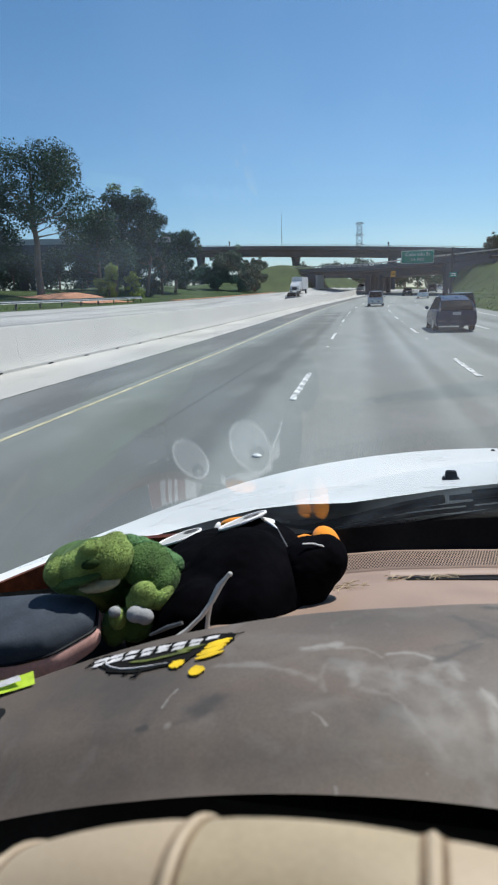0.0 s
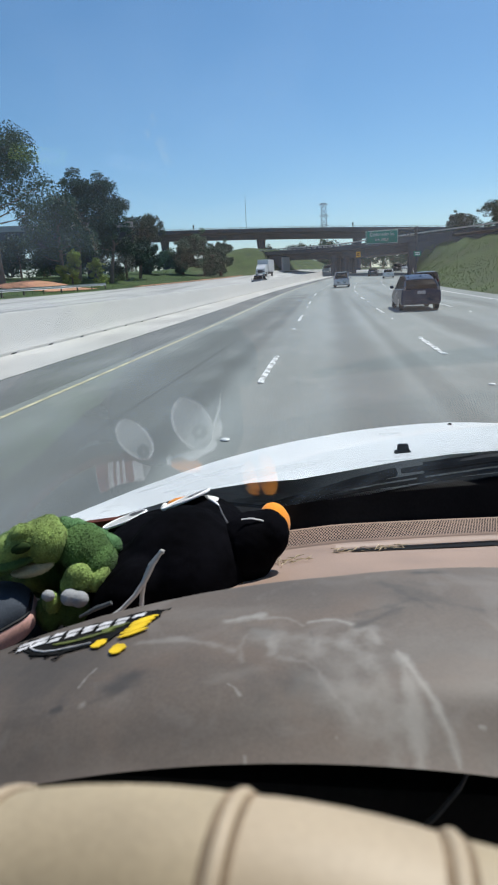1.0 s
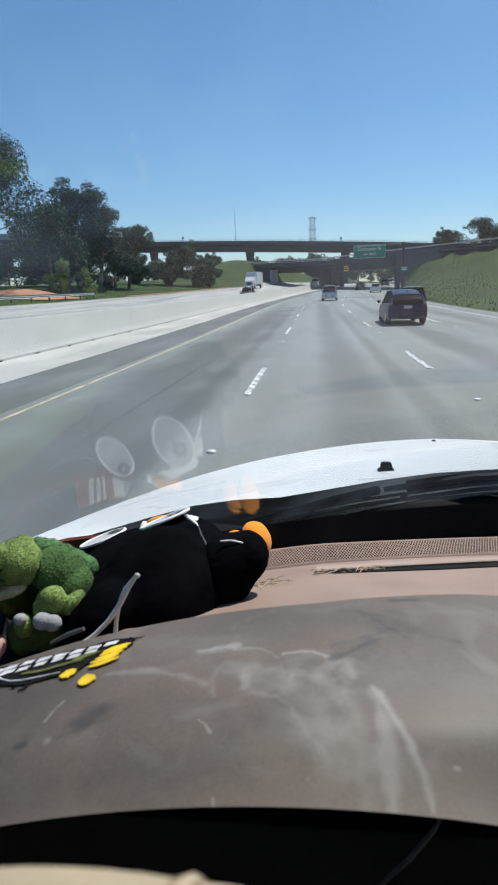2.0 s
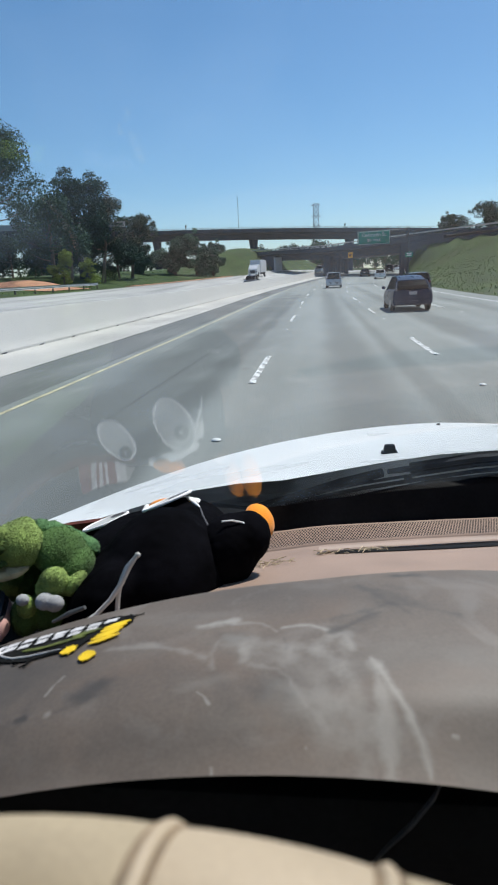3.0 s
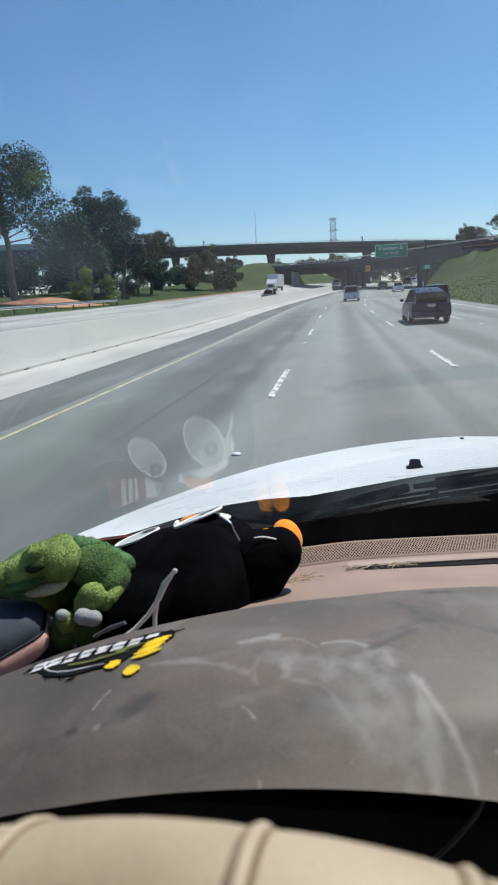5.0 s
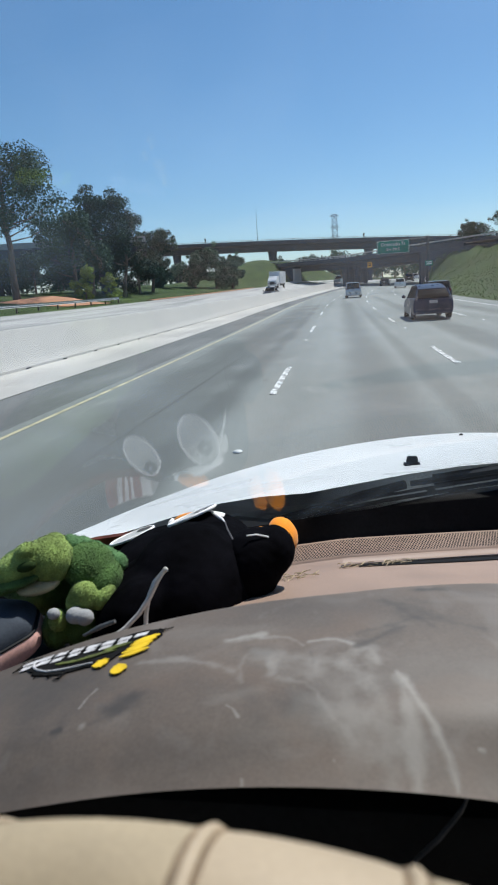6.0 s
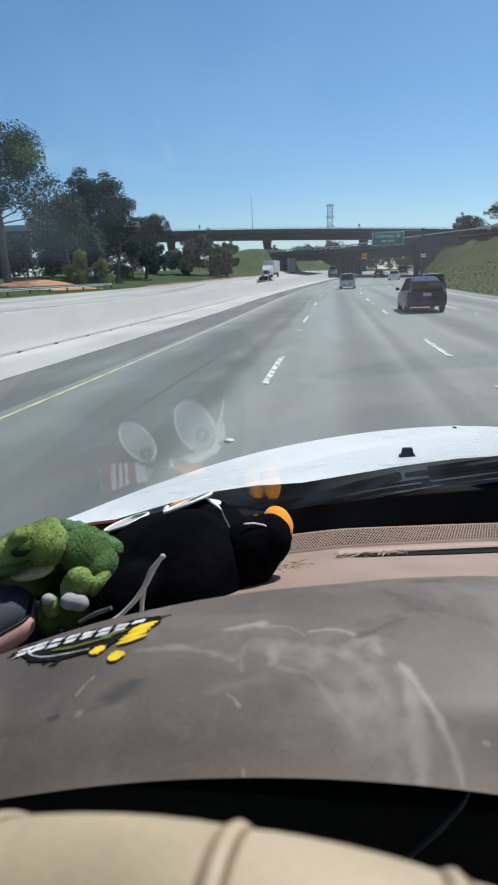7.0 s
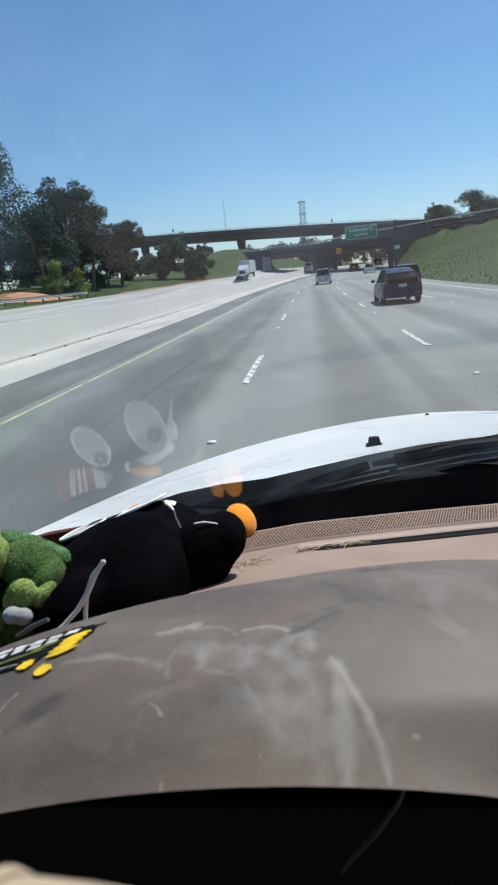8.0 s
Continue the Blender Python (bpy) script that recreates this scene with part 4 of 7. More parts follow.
# ---- trees ----
def leaf_cloud(bm, centres, count, size, rg, mi=0, droop=0.0):
    total = sum(r ** 2 for _, r in centres)
    for c, r in centres:
        for _ in range(int(count * r * r / total)):
            d = Vector((rg.gauss(0, 1), rg.gauss(0, 1), rg.gauss(0, 0.85))).normalized() * r * 0.95 * rg.random() ** 0.45
            p = c + d
            a = Vector((rg.gauss(0, 1), rg.gauss(0, 1), rg.gauss(0, 0.7) - droop)).normalized()
            b = a.cross(Vector((rg.gauss(0, 1), rg.gauss(0, 1), rg.gauss(0, 1)))).normalized()
            s = size * rg.uniform(0.5, 1.3)
            vs = [bm.verts.new(p + a * s * e + b * s * 0.5 * f) for e, f in ((-1, 0), (-0.1, -1), (1, 0.1), (0.1, 1))]
            bm.faces.new(vs).material_index = mi


def tree(x, y, h, spread, key, seed, leaves=5000, size=0.3, trunk=0.3, bare=0.3, lean=(0, 0), label="", name="tree", group="freeway trees"):
    """A tapered trunk with limbs and a crown of many leaf clumps."""
    rg = random.Random(seed)
    base = on_road(x - shift(y), y, land(x - shift(y), y))
    ob = thing(name, label, "tree", base, group)
    tb = bmesh.new()
    top = Vector((lean[0], lean[1], h * 0.86))
    pts = [Vector((0, 0, -0.3))] + [top * k + Vector((rg.uniform(-1, 1), rg.uniform(-1, 1), 0)) * 0.035 * h * k for k in (0.2, 0.4, 0.6, 0.8, 1.0)]
    tube(tb, pts, [trunk * k for k in (1.25, 0.95, 0.8, 0.6, 0.4, 0.12)], 8)
    centres = []
    limbs = int(9 + h * 0.6)
    for i in range(limbs):
        k = bare + (0.97 - bare) * (i + rg.random()) / limbs
        st = top * k
        ang = rg.uniform(0, math.tau)
        reach = spread * (0.35 + 0.75 * math.sin(math.pi * min(1, (k - bare * 0.6) / (1 - bare * 0.6)) ** 0.8)) * rg.uniform(0.55, 1.1)
        end = st + Vector((math.cos(ang) * reach, math.sin(ang) * reach, reach * rg.uniform(0.15, 0.6)))
        end.z = min(end.z, top.z * (0.96 + 0.1 * rg.random()))
        mid = st.lerp(end, 0.5) + Vector((0, 0, -0.06 * reach))
        tube(tb, [st, mid, end], [trunk * 0.38 * (1.1 - k), trunk * 0.24 * (1.1 - k), 0.03], 5)
        r = spread * rg.uniform(0.26, 0.44)
        centres += [(end, r), (mid + Vector((rg.uniform(-1, 1), rg.uniform(-1, 1), rg.uniform(0, 1))) * r, r * 0.75)]
        for _ in range(3):
            centres.append((end + Vector((rg.gauss(0, 1), rg.gauss(0, 1), rg.gauss(0, 0.8))) * r * 0.72, r * rg.uniform(0.35, 0.6)))
    centres += [(top * k, spread * rg.uniform(0.24, 0.34)) for k in (0.62, 0.72, 0.82, 0.91, 0.98) if k > bare + 0.1]
    part("trunk", tb, M["bark"], ob)
    cb = bmesh.new()
    leaf_cloud(cb, centres, leaves, size, rg)
    part("crown", cb, M[key], ob, smooth=None)
    return ob


DARK = "tall dark-green eucalyptus tree with an open uneven crown"
tree(-37.5, 70, 18.0, 5.6, "leaf_olive", 31, 22000, 0.15, 0.42, 0.42, (0.3, 0), DARK)
tree(-43, 66, 16.5, 5.0, "leaf", 2, 13300, 0.19, 0.38, 0.3, (0, 0), DARK)
tree(-33.5, 78, 12.0, 3.8, "leaf_olive", 3, 11400, 0.17, 0.3, 0.25, (0.4, 0), "olive-green tree with a ragged crown on the verge")
tree(-37, 92, 15.4, 4.6, "leaf", 4, 26000, 0.17, 0.4, 0.35, (1.8, 0), DARK)
tree(-33, 95, 13.0, 3.4, "leaf", 5, 15200, 0.16, 0.3, 0.3, (1.5, 0), DARK)
tree(-38, 104, 11.0, 4.8, "leaf", 6, 19000, 0.17, 0.32, 0.12, (0, 0), "dense dark-green tree behind the grass verge")
tree(-33.5, 112, 11.5, 3.2, "leaf", 7, 13300, 0.16, 0.28, 0.4, (1.6, 0), DARK)
tree(-34, 106, 6.5, 3.8, "leaf", 8, 15200, 0.16, 0.22, 0.05, (0, 0), "low dense dark-green tree")
for x, y, h, s, k in ((-30.5, 134, 7.6, 3.4, 9), (-26.5, 137, 8.8, 3.6, 10), (-23.5, 141, 7.4, 3.0, 11), (-36, 128, 5.0, 3.0, 12)):
    tree(x, y, h, s, "leaf_grey", k, 18000, 0.17, 0.2, 0.04, (0, 0), "round dense grey-green tree below the flyover")
# unseen shrubs, added to darken the shaded gap below the ramp
for x, y, h, s, k in ((-45, 90, 5.5, 4.0, 41), (-51, 96, 6.0, 4.4, 42), (-44, 102, 5.5, 4.0, 43), (-57, 92, 6.0, 4.4, 44), (-49, 84, 5.0, 3.6, 45)):
    tree(x, y, h, s, "leaf", k, 7000, 0.2, 0.16, 0.04, (0, 0), "low dense dark-green shrub, added to fill the ramp's shade", name="shrub")
tree(-31.0, 75, 4.6, 1.6, "leaf_light", 13, 4940, 0.12, 0.1, 0.05, (0, 0), "slender yellow-green sapling lit by the sun")
tree(-29.0, 78, 4.0, 1.2, "leaf_light", 14, 3800, 0.11, 0.08, 0.05, (0, 0), "slender yellow-green sapling lit by the sun")
tree(31.5, 160, 13.6, 3.8, "leaf", 15, 9500, 0.21, 0.3, 0.25, (0, 0), "dark-green tree rising behind the ramp")
tree(38, 152, 15.6, 4.2, "leaf", 16, 11400, 0.21, 0.32, 0.25, (0, 0), "dark-green tree rising behind the ramp")
tree(44, 158, 13.0, 4.6, "leaf", 17, 9500, 0.21, 0.32, 0.15, (0, 0), "dark-green tree rising behind the ramp")
# grown trees on the verge already passed
tree(22, -22, 15.5, 6.0, "leaf", 18, 15200, 0.20, 0.4, 0.2, (0, 0), "large leafy tree on the grass slope")
tree(28, -14, 17.0, 6.5, "leaf_olive", 19, 15200, 0.20, 0.42, 0.2, (0, 0), "large leafy tree on the grass slope")
tree(34, -30, 14.0, 6.0, "leaf", 20, 13300, 0.20, 0.4, 0.15, (0, 0), "large leafy tree on the grass slope")
# distant tree line under and beyond the bridges
for i in range(26):
    rg = random.Random(100 + i)
    x, y = -150 + 13.5 * i + rg.uniform(-4, 4), 330 + rg.uniform(-25, 50)
    if abs(x - (shift(y) - 1)) < 22:
        y += 90
        x += 30
    tree(x, y, rg.uniform(8, 14), rg.uniform(5, 7), ("leaf", "leaf_olive")[i % 2], 100 + i, 4200, 0.38, 0.4, 0.08, (0, 0), "distant dark-green roadside tree", group="far trees")


# the last seven are added to darken the sky gap below the flyover
for i, (x, y, h) in enumerate(((-14, 262, 9), (-3, 285, 10), (6, 300, 9), (36, 268, 10), (44, 255, 9), (52, 248, 11), (60, 262, 10), (30, 300, 11), (70, 250, 9), (22, 330, 12), (-24, 275, 9), (12, 345, 11), (30, 352, 12), (40, 340, 10), (50, 330, 11), (62, 338, 12), (2, 335, 10), (20, 365, 12), (46, 362, 13), (-108, 240, 13), (-123, 238, 14), (-98, 244, 12), (-137, 240, 13), (-88, 236, 11), (-152, 246, 13), (-115, 250, 13))):
    tree(x, y, h, 4.6, ("leaf", "leaf_olive")[i % 2], 300 + i, 4200, 0.3, 0.3, 0.08, (0, 0), "dark-green tree beneath the overpass", group="far trees")


def palm(x, y, h, seed):
    rg = random.Random(seed)
    base = on_road(x - shift(y), y, land(x - shift(y), y))
    ob = thing("palm_tree", "tall slim fan palm with a shaggy crown", "palm tree", base, "palms")
    bm = bmesh.new()
    tube(bm, [(0, 0, -0.3), (0.05, 0, h * 0.3), (0.15, 0.05, h * 0.7), (0.3, 0.1, h)], [0.32, 0.24, 0.2, 0.18], 10)
    part("trunk", bm, M["bark"], ob)
    for i in range(34):
        ang, el = rg.uniform(0, math.tau), rg.uniform(-1.0, 1.2)
        bm = bmesh.new()
        d = Vector((math.cos(ang) * math.cos(el), math.sin(ang) * math.cos(el), math.sin(el)))
        side = Vector((-math.sin(ang), math.cos(ang), 0))
        root = Vector((0.3, 0.1, h))
        c = root + d * 0.9
        tube(bm, [root, c], 0.025, 4)
        for j in range(11):
            a = (j - 5) * 0.26
            tip = c + (d * math.cos(a) + side * math.sin(a)) * rg.uniform(0.85, 1.1) + Vector((0, 0, -0.25 * abs(a) - 0.15))
            w = (d * -math.sin(a) + side * math.cos(a)) * 0.05
            bm.faces.new([bm.verts.new(p) for p in (c - w, c.lerp(tip, 0.6) - w, tip, c.lerp(tip, 0.6) + w, c + w)])
        part("frond", bm, M["leaf_olive" if el < -0.2 else "leaf"], ob, smooth=None)


palm(17.5, 36, 12.5, 1)
palm(21, 28, 15, 2)

# tufts of grass on both verges
bm = bmesh.new()
rg = random.Random(9)
for k in range(14000):
    if k % 3:
        y = rg.uniform(30, 124)
        u = 10.6 + (rg.random() ** 1.2) * max(3.0, 11.2 + 0.575 * (131 - y) - shift(y) - 11.0)
    else:
        y, u = rg.uniform(45, 200), rg.uniform(-46, -27.5)
    p = on_road(u, y, land(u, y))
    a = rg.uniform(0, math.tau)
    s = rg.uniform(0.05, 0.11)
    d = Vector((math.cos(a), math.sin(a), 0)) * s * 0.6
    bm.faces.new([bm.verts.new(q) for q in (p - d, p + d, p + d * rg.uniform(-1, 1.4) + Vector((rg.uniform(-0.1, 0.1), 0, s * 1.5)))])
tagged(part("grass_tufts", bm, M["blades"], smooth=None), "green grass tufts on the slopes", "grass", kind="stuff")

# bare orange ground and a guard rail under the trees
bm = bmesh.new()
grid(bm, 12, 6, lambda a, b: on_road(-39 + 9 * a + 1.5 * b, 66 + 9 * b, land(-39 + 9 * a + 1.5 * b, 66 + 9 * b) + 0.08 + 0.9 * math.sin(math.pi * a) * math.sin(math.pi * b)))
tagged(part("soil_bank", bm, M["soil"]), "bare orange earth bank below the trees", "ground", kind="structure")
bm = bmesh.new()
grid(bm, 3, 14, lambda a, b: on_road(-27.6 + 1.3 * a, 84 + 56 * b, land(-27.6 + 1.3 * a, 84 + 56 * b) + 0.04))
tagged(part("soil_strip", bm, M["soil"]), "reddish earth strip at the carriageway edge", "ground", kind="structure")
rail = thing("guard_rail", "galvanised steel guard rail on short posts", "guard rail", (0, 0, 0))
bm = bmesh.new()
run(bm, [on_road(-28.0, y, land(-28.0, y)) for y in range(40, 77, 4)], [(0, 0.45), (0.05, 0.5), (0, 0.58), (0.05, 0.66), (0, 0.75), (-0.03, 0.75), (0.02, 0.66), (-0.03, 0.58), (0.02, 0.5), (-0.03, 0.45)])
part("beam", bm, M["steel"], rail)
for y in range(40, 77, 4):
    bm = bmesh.new()
    p = on_road(-28.12, y, land(-28.12, y))
    box(bm, p.x - 0.07, p.x + 0.07, p.y - 0.07, p.y + 0.07, p.z - 0.3, p.z + 0.72, 0.01)
    part("post", bm, M["bark"], rail)
rail = thing("guard_rail", "steel guard rail along the foot of the slope", "guard rail", (0, 0, 0))
rl = [on_road(10.7, y, land(10.7, y)) for y in range(84, 126, 4)]
bm = bmesh.new()
run(bm, rl, [(0, 0.45), (0.05, 0.5), (0, 0.58), (0.05, 0.66), (0, 0.75), (-0.03, 0.75), (0.02, 0.66), (-0.03, 0.58), (0.02, 0.5), (-0.03, 0.45)])
part("beam", bm, M["steel"], rail)
for p in rl:
    bm = bmesh.new()
    box(bm, p.x + 0.06, p.x + 0.18, p.y - 0.07, p.y + 0.07, p.z - 0.3, p.z + 0.72, 0.01)
    part("post", bm, M["bark"], rail)


# ---- vehicles ----
def wheel(parent, x, y, r, w):
    bm = bmesh.new()
    s = 1 if x > 0 else -1
    prof = [(0.62 * r, 0), (0.66 * r, w * 0.08), (0.93 * r, w * 0.04), (r, w * 0.2), (r, w * 0.8), (0.93 * r, w * 0.96), (0.62 * r, w)]
    loft(bm, [[(x - s * o, y + rr * math.cos(k * math.tau / 20), r + rr * math.sin(k * math.tau / 20)) for k in range(20)] for rr, o in prof], caps=True)
    ty = part("tyre", bm, M["tyre"], parent)
    bm = bmesh.new()
    loft(bm, [[(x - s * o, y + rr * math.cos(k * math.tau / 16), r + rr * math.sin(k * math.tau / 16)) for k in range(16)] for rr, o in ((0.6 * r, -0.004), (0.5 * r, 0.03), (0.2 * r, 0.015))])
    part("rim", bm, M["rim"], ty)


def car(name, label, at, paint, size=(1.75, 4.4, 1.48), style="hatch", turn=0.0, group="moving traffic"):
    """A car body lofted from nose to tail, with glass, lamps, bumpers, mirrors and wheels. It faces +y."""
    w, l, h = size
    ob = thing(name, label, "truck" if style == "pickup" else "car", at, group, "", turn)
    hw = w / 2
    sill, belt = 0.24, (0.62 if style != "suv" else 0.6) * h
    tail = {"hatch": 0.98, "suv": 0.97, "sedan": 0.72, "pickup": 0.6}[style]
    # lower body: rings of half-width and heights, tail to nose
    lower = [(-0.5, 0.86, sill + 0.1, belt * 0.92), (-0.485, 0.95, sill + 0.02, belt), (-0.42, 0.99, sill, belt * 1.01), (-0.2, 1.0, sill - 0.03, belt), (0.1, 1.0, sill - 0.03, belt * 0.98), (0.26, 1.0, sill, belt * 0.95), (0.4, 0.97, sill, belt * 0.84), (0.48, 0.88, sill + 0.04, belt * 0.72), (0.5, 0.76, sill + 0.12, belt * 0.62)]
    bm = bmesh.new()
    rings = []
    for fy, k, za, zb in lower:
        x = hw * k
        rings.append([(-x * 0.93, fy * l, za), (-x, fy * l, za + 0.12), (-x * 1.0, fy * l, za + (zb - za) * 0.6), (-x * 0.95, fy * l, zb - 0.03), (-x * 0.88, fy * l, zb), (x * 0.88, fy * l, zb), (x * 0.95, fy * l, zb - 0.03), (x, fy * l, za + (zb - za) * 0.6), (x, fy * l, za + 0.12), (x * 0.93, fy * l, za)])
    loft(bm, rings)
    body = part("body", bm, paint, ob)
    # cabin
    r0 = -0.49 if style in ("hatch", "suv") else (-0.33 if style == "sedan" else -0.08)
    r1 = -0.40 if style == "suv" else (-0.3 if style == "hatch" else (-0.2 if style == "sedan" else -0.06))
    cab = [(r0, 0.86, belt), (r1, 0.78, h - 0.05), (r1 + 0.12, 0.76, h), (0.04, 0.76, h - 0.01), (0.1, 0.77, h - 0.06), (0.27, 0.86, belt * 0.96)]
    if style == "hatch":
        cab = [(r0, 0.84, belt * 1.02), (r1 - 0.08, 0.74, h - 0.2), (r1 + 0.06, 0.68, h - 0.05), (r1 + 0.22, 0.66, h), (0.06, 0.7, h - 0.03), (0.3, 0.86, belt * 0.96)]
    if style == "pickup":
        cab = [(-0.1, 0.88, belt), (-0.085, 0.8, h - 0.04), (-0.02, 0.78, h), (0.1, 0.78, h - 0.02), (0.14, 0.79, h - 0.08), (0.24, 0.88, belt * 0.96)]
    bm = bmesh.new()
    base = belt * 0.9
    rings = [[(-hw * 0.86, fy * l, base), (-hw * k, fy * l, z - 0.03), (-hw * k * 0.9, fy * l, z), (hw * k * 0.9, fy * l, z), (hw * k, fy * l, z - 0.03), (hw * 0.86, fy * l, base)] for fy, k, z in cab]
    loft(bm, rings)
    part("cabin", bm, M["dark_glass"], ob, "dark tinted windows")
    bm = bmesh.new()
    rr = [[(-hw * k * 0.93, fy * l, z - 0.025), (-hw * k * 0.9, fy * l, z + 0.012), (0, fy * l, z + 0.03), (hw * k * 0.9, fy * l, z + 0.012), (hw * k * 0.93, fy * l, z - 0.025)] for fy, k, z in cab[1:5]]
    loft(bm, rr)
    part("roof", bm, paint, ob)
    for s in (-1, 1):
        for a, b2 in ((cab[0], cab[1]), (cab[4], cab[5])):
            bm = bmesh.new()
            tube(bm, [(s * hw * a[1] * 0.97, a[0] * l, max(a[2] - 0.03, base)), (s * hw * b2[1] * 0.97, b2[0] * l, b2[2] - 0.02)], 0.045, 6)
            part("pillar", bm, paint, ob)
        bm = bmesh.new()
        blob(bm, (s * (hw + 0.08), 0.17 * l, belt + 0.06), (0.1, 0.06, 0.08), seg=10, ring=6)
        part("mirror", bm, paint, ob)
        bm = bmesh.new()
        if style == "pickup":
            box(bm, s * hw * 0.86 - 0.06, s * hw * 0.86 + 0.06, -0.503 * l, -0.485 * l, belt * 0.62, belt * 0.9, 0.02)
        else:
            blob(bm, (s * hw * 0.8, -0.488 * l, belt * (0.98 if style == "hatch" else 0.86)), (0.055, 0.05, {"hatch": 0.1, "sedan": 0.1}.get(style, 0.17)), (0, 0, s * 12), seg=12, ring=8)
        part("tail_light", bm, M["tail"] if style != "hatch" else M["head"], ob, "red tail light" if style != "hatch" else "clear tail light")
        bm = bmesh.new()
        blob(bm, (s * hw * 0.7, 0.475 * l, belt * 0.68), (0.16, 0.09, 0.08), (0, 0, -s * 25), seg=12, ring=8)
        part("headlight", bm, M["head"], ob)
        for fy in (-0.31, 0.31):
            wheel(ob, s * (hw - 0.005), fy * l, 0.32 if style in ("hatch", "sedan") else 0.37, 0.22)
    if style == "hatch":
        bm = bmesh.new()
        loft(bm, [[(-hw * 0.74, -0.475 * l, belt * 1.16), (-hw * 0.72, -0.445 * l, belt * 1.2), (hw * 0.72, -0.445 * l, belt * 1.2), (hw * 0.74, -0.475 * l, belt * 1.16)], [(-hw * 0.74, -0.485 * l, belt * 1.12), (-hw * 0.72, -0.45 * l, belt * 1.14), (hw * 0.72, -0.45 * l, belt * 1.14), (hw * 0.74, -0.485 * l, belt * 1.12)]])
        part("spoiler", bm, M["dark_glass"], ob)
    if style == "pickup":
        bm = bmesh.new()
        box(bm, -hw * 0.8, hw * 0.8, -0.47 * l, -0.1 * l, belt * 0.99, belt * 1.015, 0.01)
        part("load_bed", bm, M["black_void"], ob)
    bm = bmesh.new()
    box(bm, -0.17, 0.17, -0.507 * l, -0.498 * l, belt * 0.76, belt * 0.76 + 0.13, 0.004)
    part("number_plate", bm, M["plate"], ob, "pale number plate")
    bm = bmesh.new()
    box(bm, -hw * 0.82, hw * 0.82, -0.512 * l, -0.46 * l, sill + 0.05, sill + 0.22, 0.05)
    part("bumper", bm, paint, ob)
    return ob


def place(u, y, z=0.0):
    p = on_road(u, y, z)
    return (p.x, p.y, p.z)


def heading(y):
    return -math.degrees(math.atan((shift(y + 1) - shift(y - 1)) / 2))


car("hatchback_car", "dark navy hatchback car driving in the next lane", place(4.0, 30.2), M["paint_navy"], (1.76, 4.46, 1.5), "hatch", heading(30))
car("suv_car", "dark grey sport utility car ahead of the hatchback", place(6.95, 48), M["paint_dark"], (1.8, 4.5, 1.52), "suv", heading(41))
car("suv_car", "silver grey sport utility car ahead", place(0.9, 75), M["paint_silver"], (1.8, 4.5, 1.68), "suv", heading(75))
car("sedan_car", "white sedan car near the overpass", place(6.6, 108), M["paint_white"], (1.8, 4.7, 1.45), "sedan", heading(108))
car("sedan_car", "dark sedan car in the shade of the overpass", place(3.0, 128), M["paint_dark"], (1.8, 4.7, 1.45), "sedan", heading(128))
car("suv_car", "dark sport utility car beneath the overpass", place(6.5, 150), M["paint_dark"], (1.85, 4.8, 1.75), "suv", heading(150))
car("sedan_car", "blue sedan car past the overpass", place(9.0, 172), M["paint_blue"], (1.8, 4.7, 1.45), "sedan", heading(172))
car("sedan_car", "white sedan car past the overpass", place(4.0, 190), M["paint_white"], (1.8, 4.7, 1.45), "sedan", heading(190))
car("sedan_car", "dark sedan car in the oncoming lanes", place(-12.5, 96, land(-12.5, 96)), M["paint_dark"], (1.8, 4.6, 1.45), "sedan", 180 + heading(96))
# oncoming traffic already passed
car("pickup_truck", "white pickup truck in the oncoming lanes", place(-13, 168, land(-13, 168)), M["paint_white"], (1.95, 5.6, 1.85), "pickup", 180 + heading(168))


def lorry(label, at, cab_paint, box_mat, turn, tall=3.5):
    ob = thing("box_truck", label, "truck", at, "moving traffic", "", turn)
    bm = bmesh.new()
    box(bm, -1.2, 1.2, -4.0, 1.0, 1.0, tall, 0.04)
    part("cargo_box", bm, box_mat, ob)
    bm = bmesh.new()
    loft(bm, [[(-1.05, 1.15, 0.55), (1.05, 1.15, 0.55), (1.05, 1.15, 2.55), (-1.05, 1.15, 2.55)], [(-1.05, 2.4, 0.5), (1.05, 2.4, 0.5), (0.98, 2.2, 2.45), (-0.98, 2.2, 2.45)], [(-1.0, 3.4, 0.5), (1.0, 3.4, 0.5), (0.95, 3.3, 1.55), (-0.95, 3.3, 1.55)]])
    part("cab", bm, cab_paint, ob)
    bm = bmesh.new()
    loft(bm, [[(-0.9, 2.52, 1.62), (0.9, 2.52, 1.62), (0.85, 2.28, 2.32), (-0.85, 2.28, 2.32)], [(-0.9, 2.6, 1.66), (0.9, 2.6, 1.66), (0.85, 2.34, 2.36), (-0.85, 2.34, 2.36)]])
    part("windscreen", bm, M["dark_glass"], ob)
    bm = bmesh.new()
    box(bm, -0.55, 0.55, 3.36, 3.44, 0.75, 1.35, 0.03)
    part("grille", bm, M["dark_steel"], ob)
    bm = bmesh.new()
    box(bm, -0.5, 0.5, -4.0, 3.2, 0.55, 0.95, 0.02)
    part("chassis", bm, M["dark_steel"], ob)
    for x in (-1.1, 1.1):
        for y in (-2.9, 2.4):
            wheel(ob, x, y, 0.48, 0.28)
        bm = bmesh.new()
        blob(bm, (x * 0.72, 3.4, 1.0), (0.16, 0.06, 0.12), seg=10, ring=6)
        part("headlight", bm, M["head"], ob)
    return ob


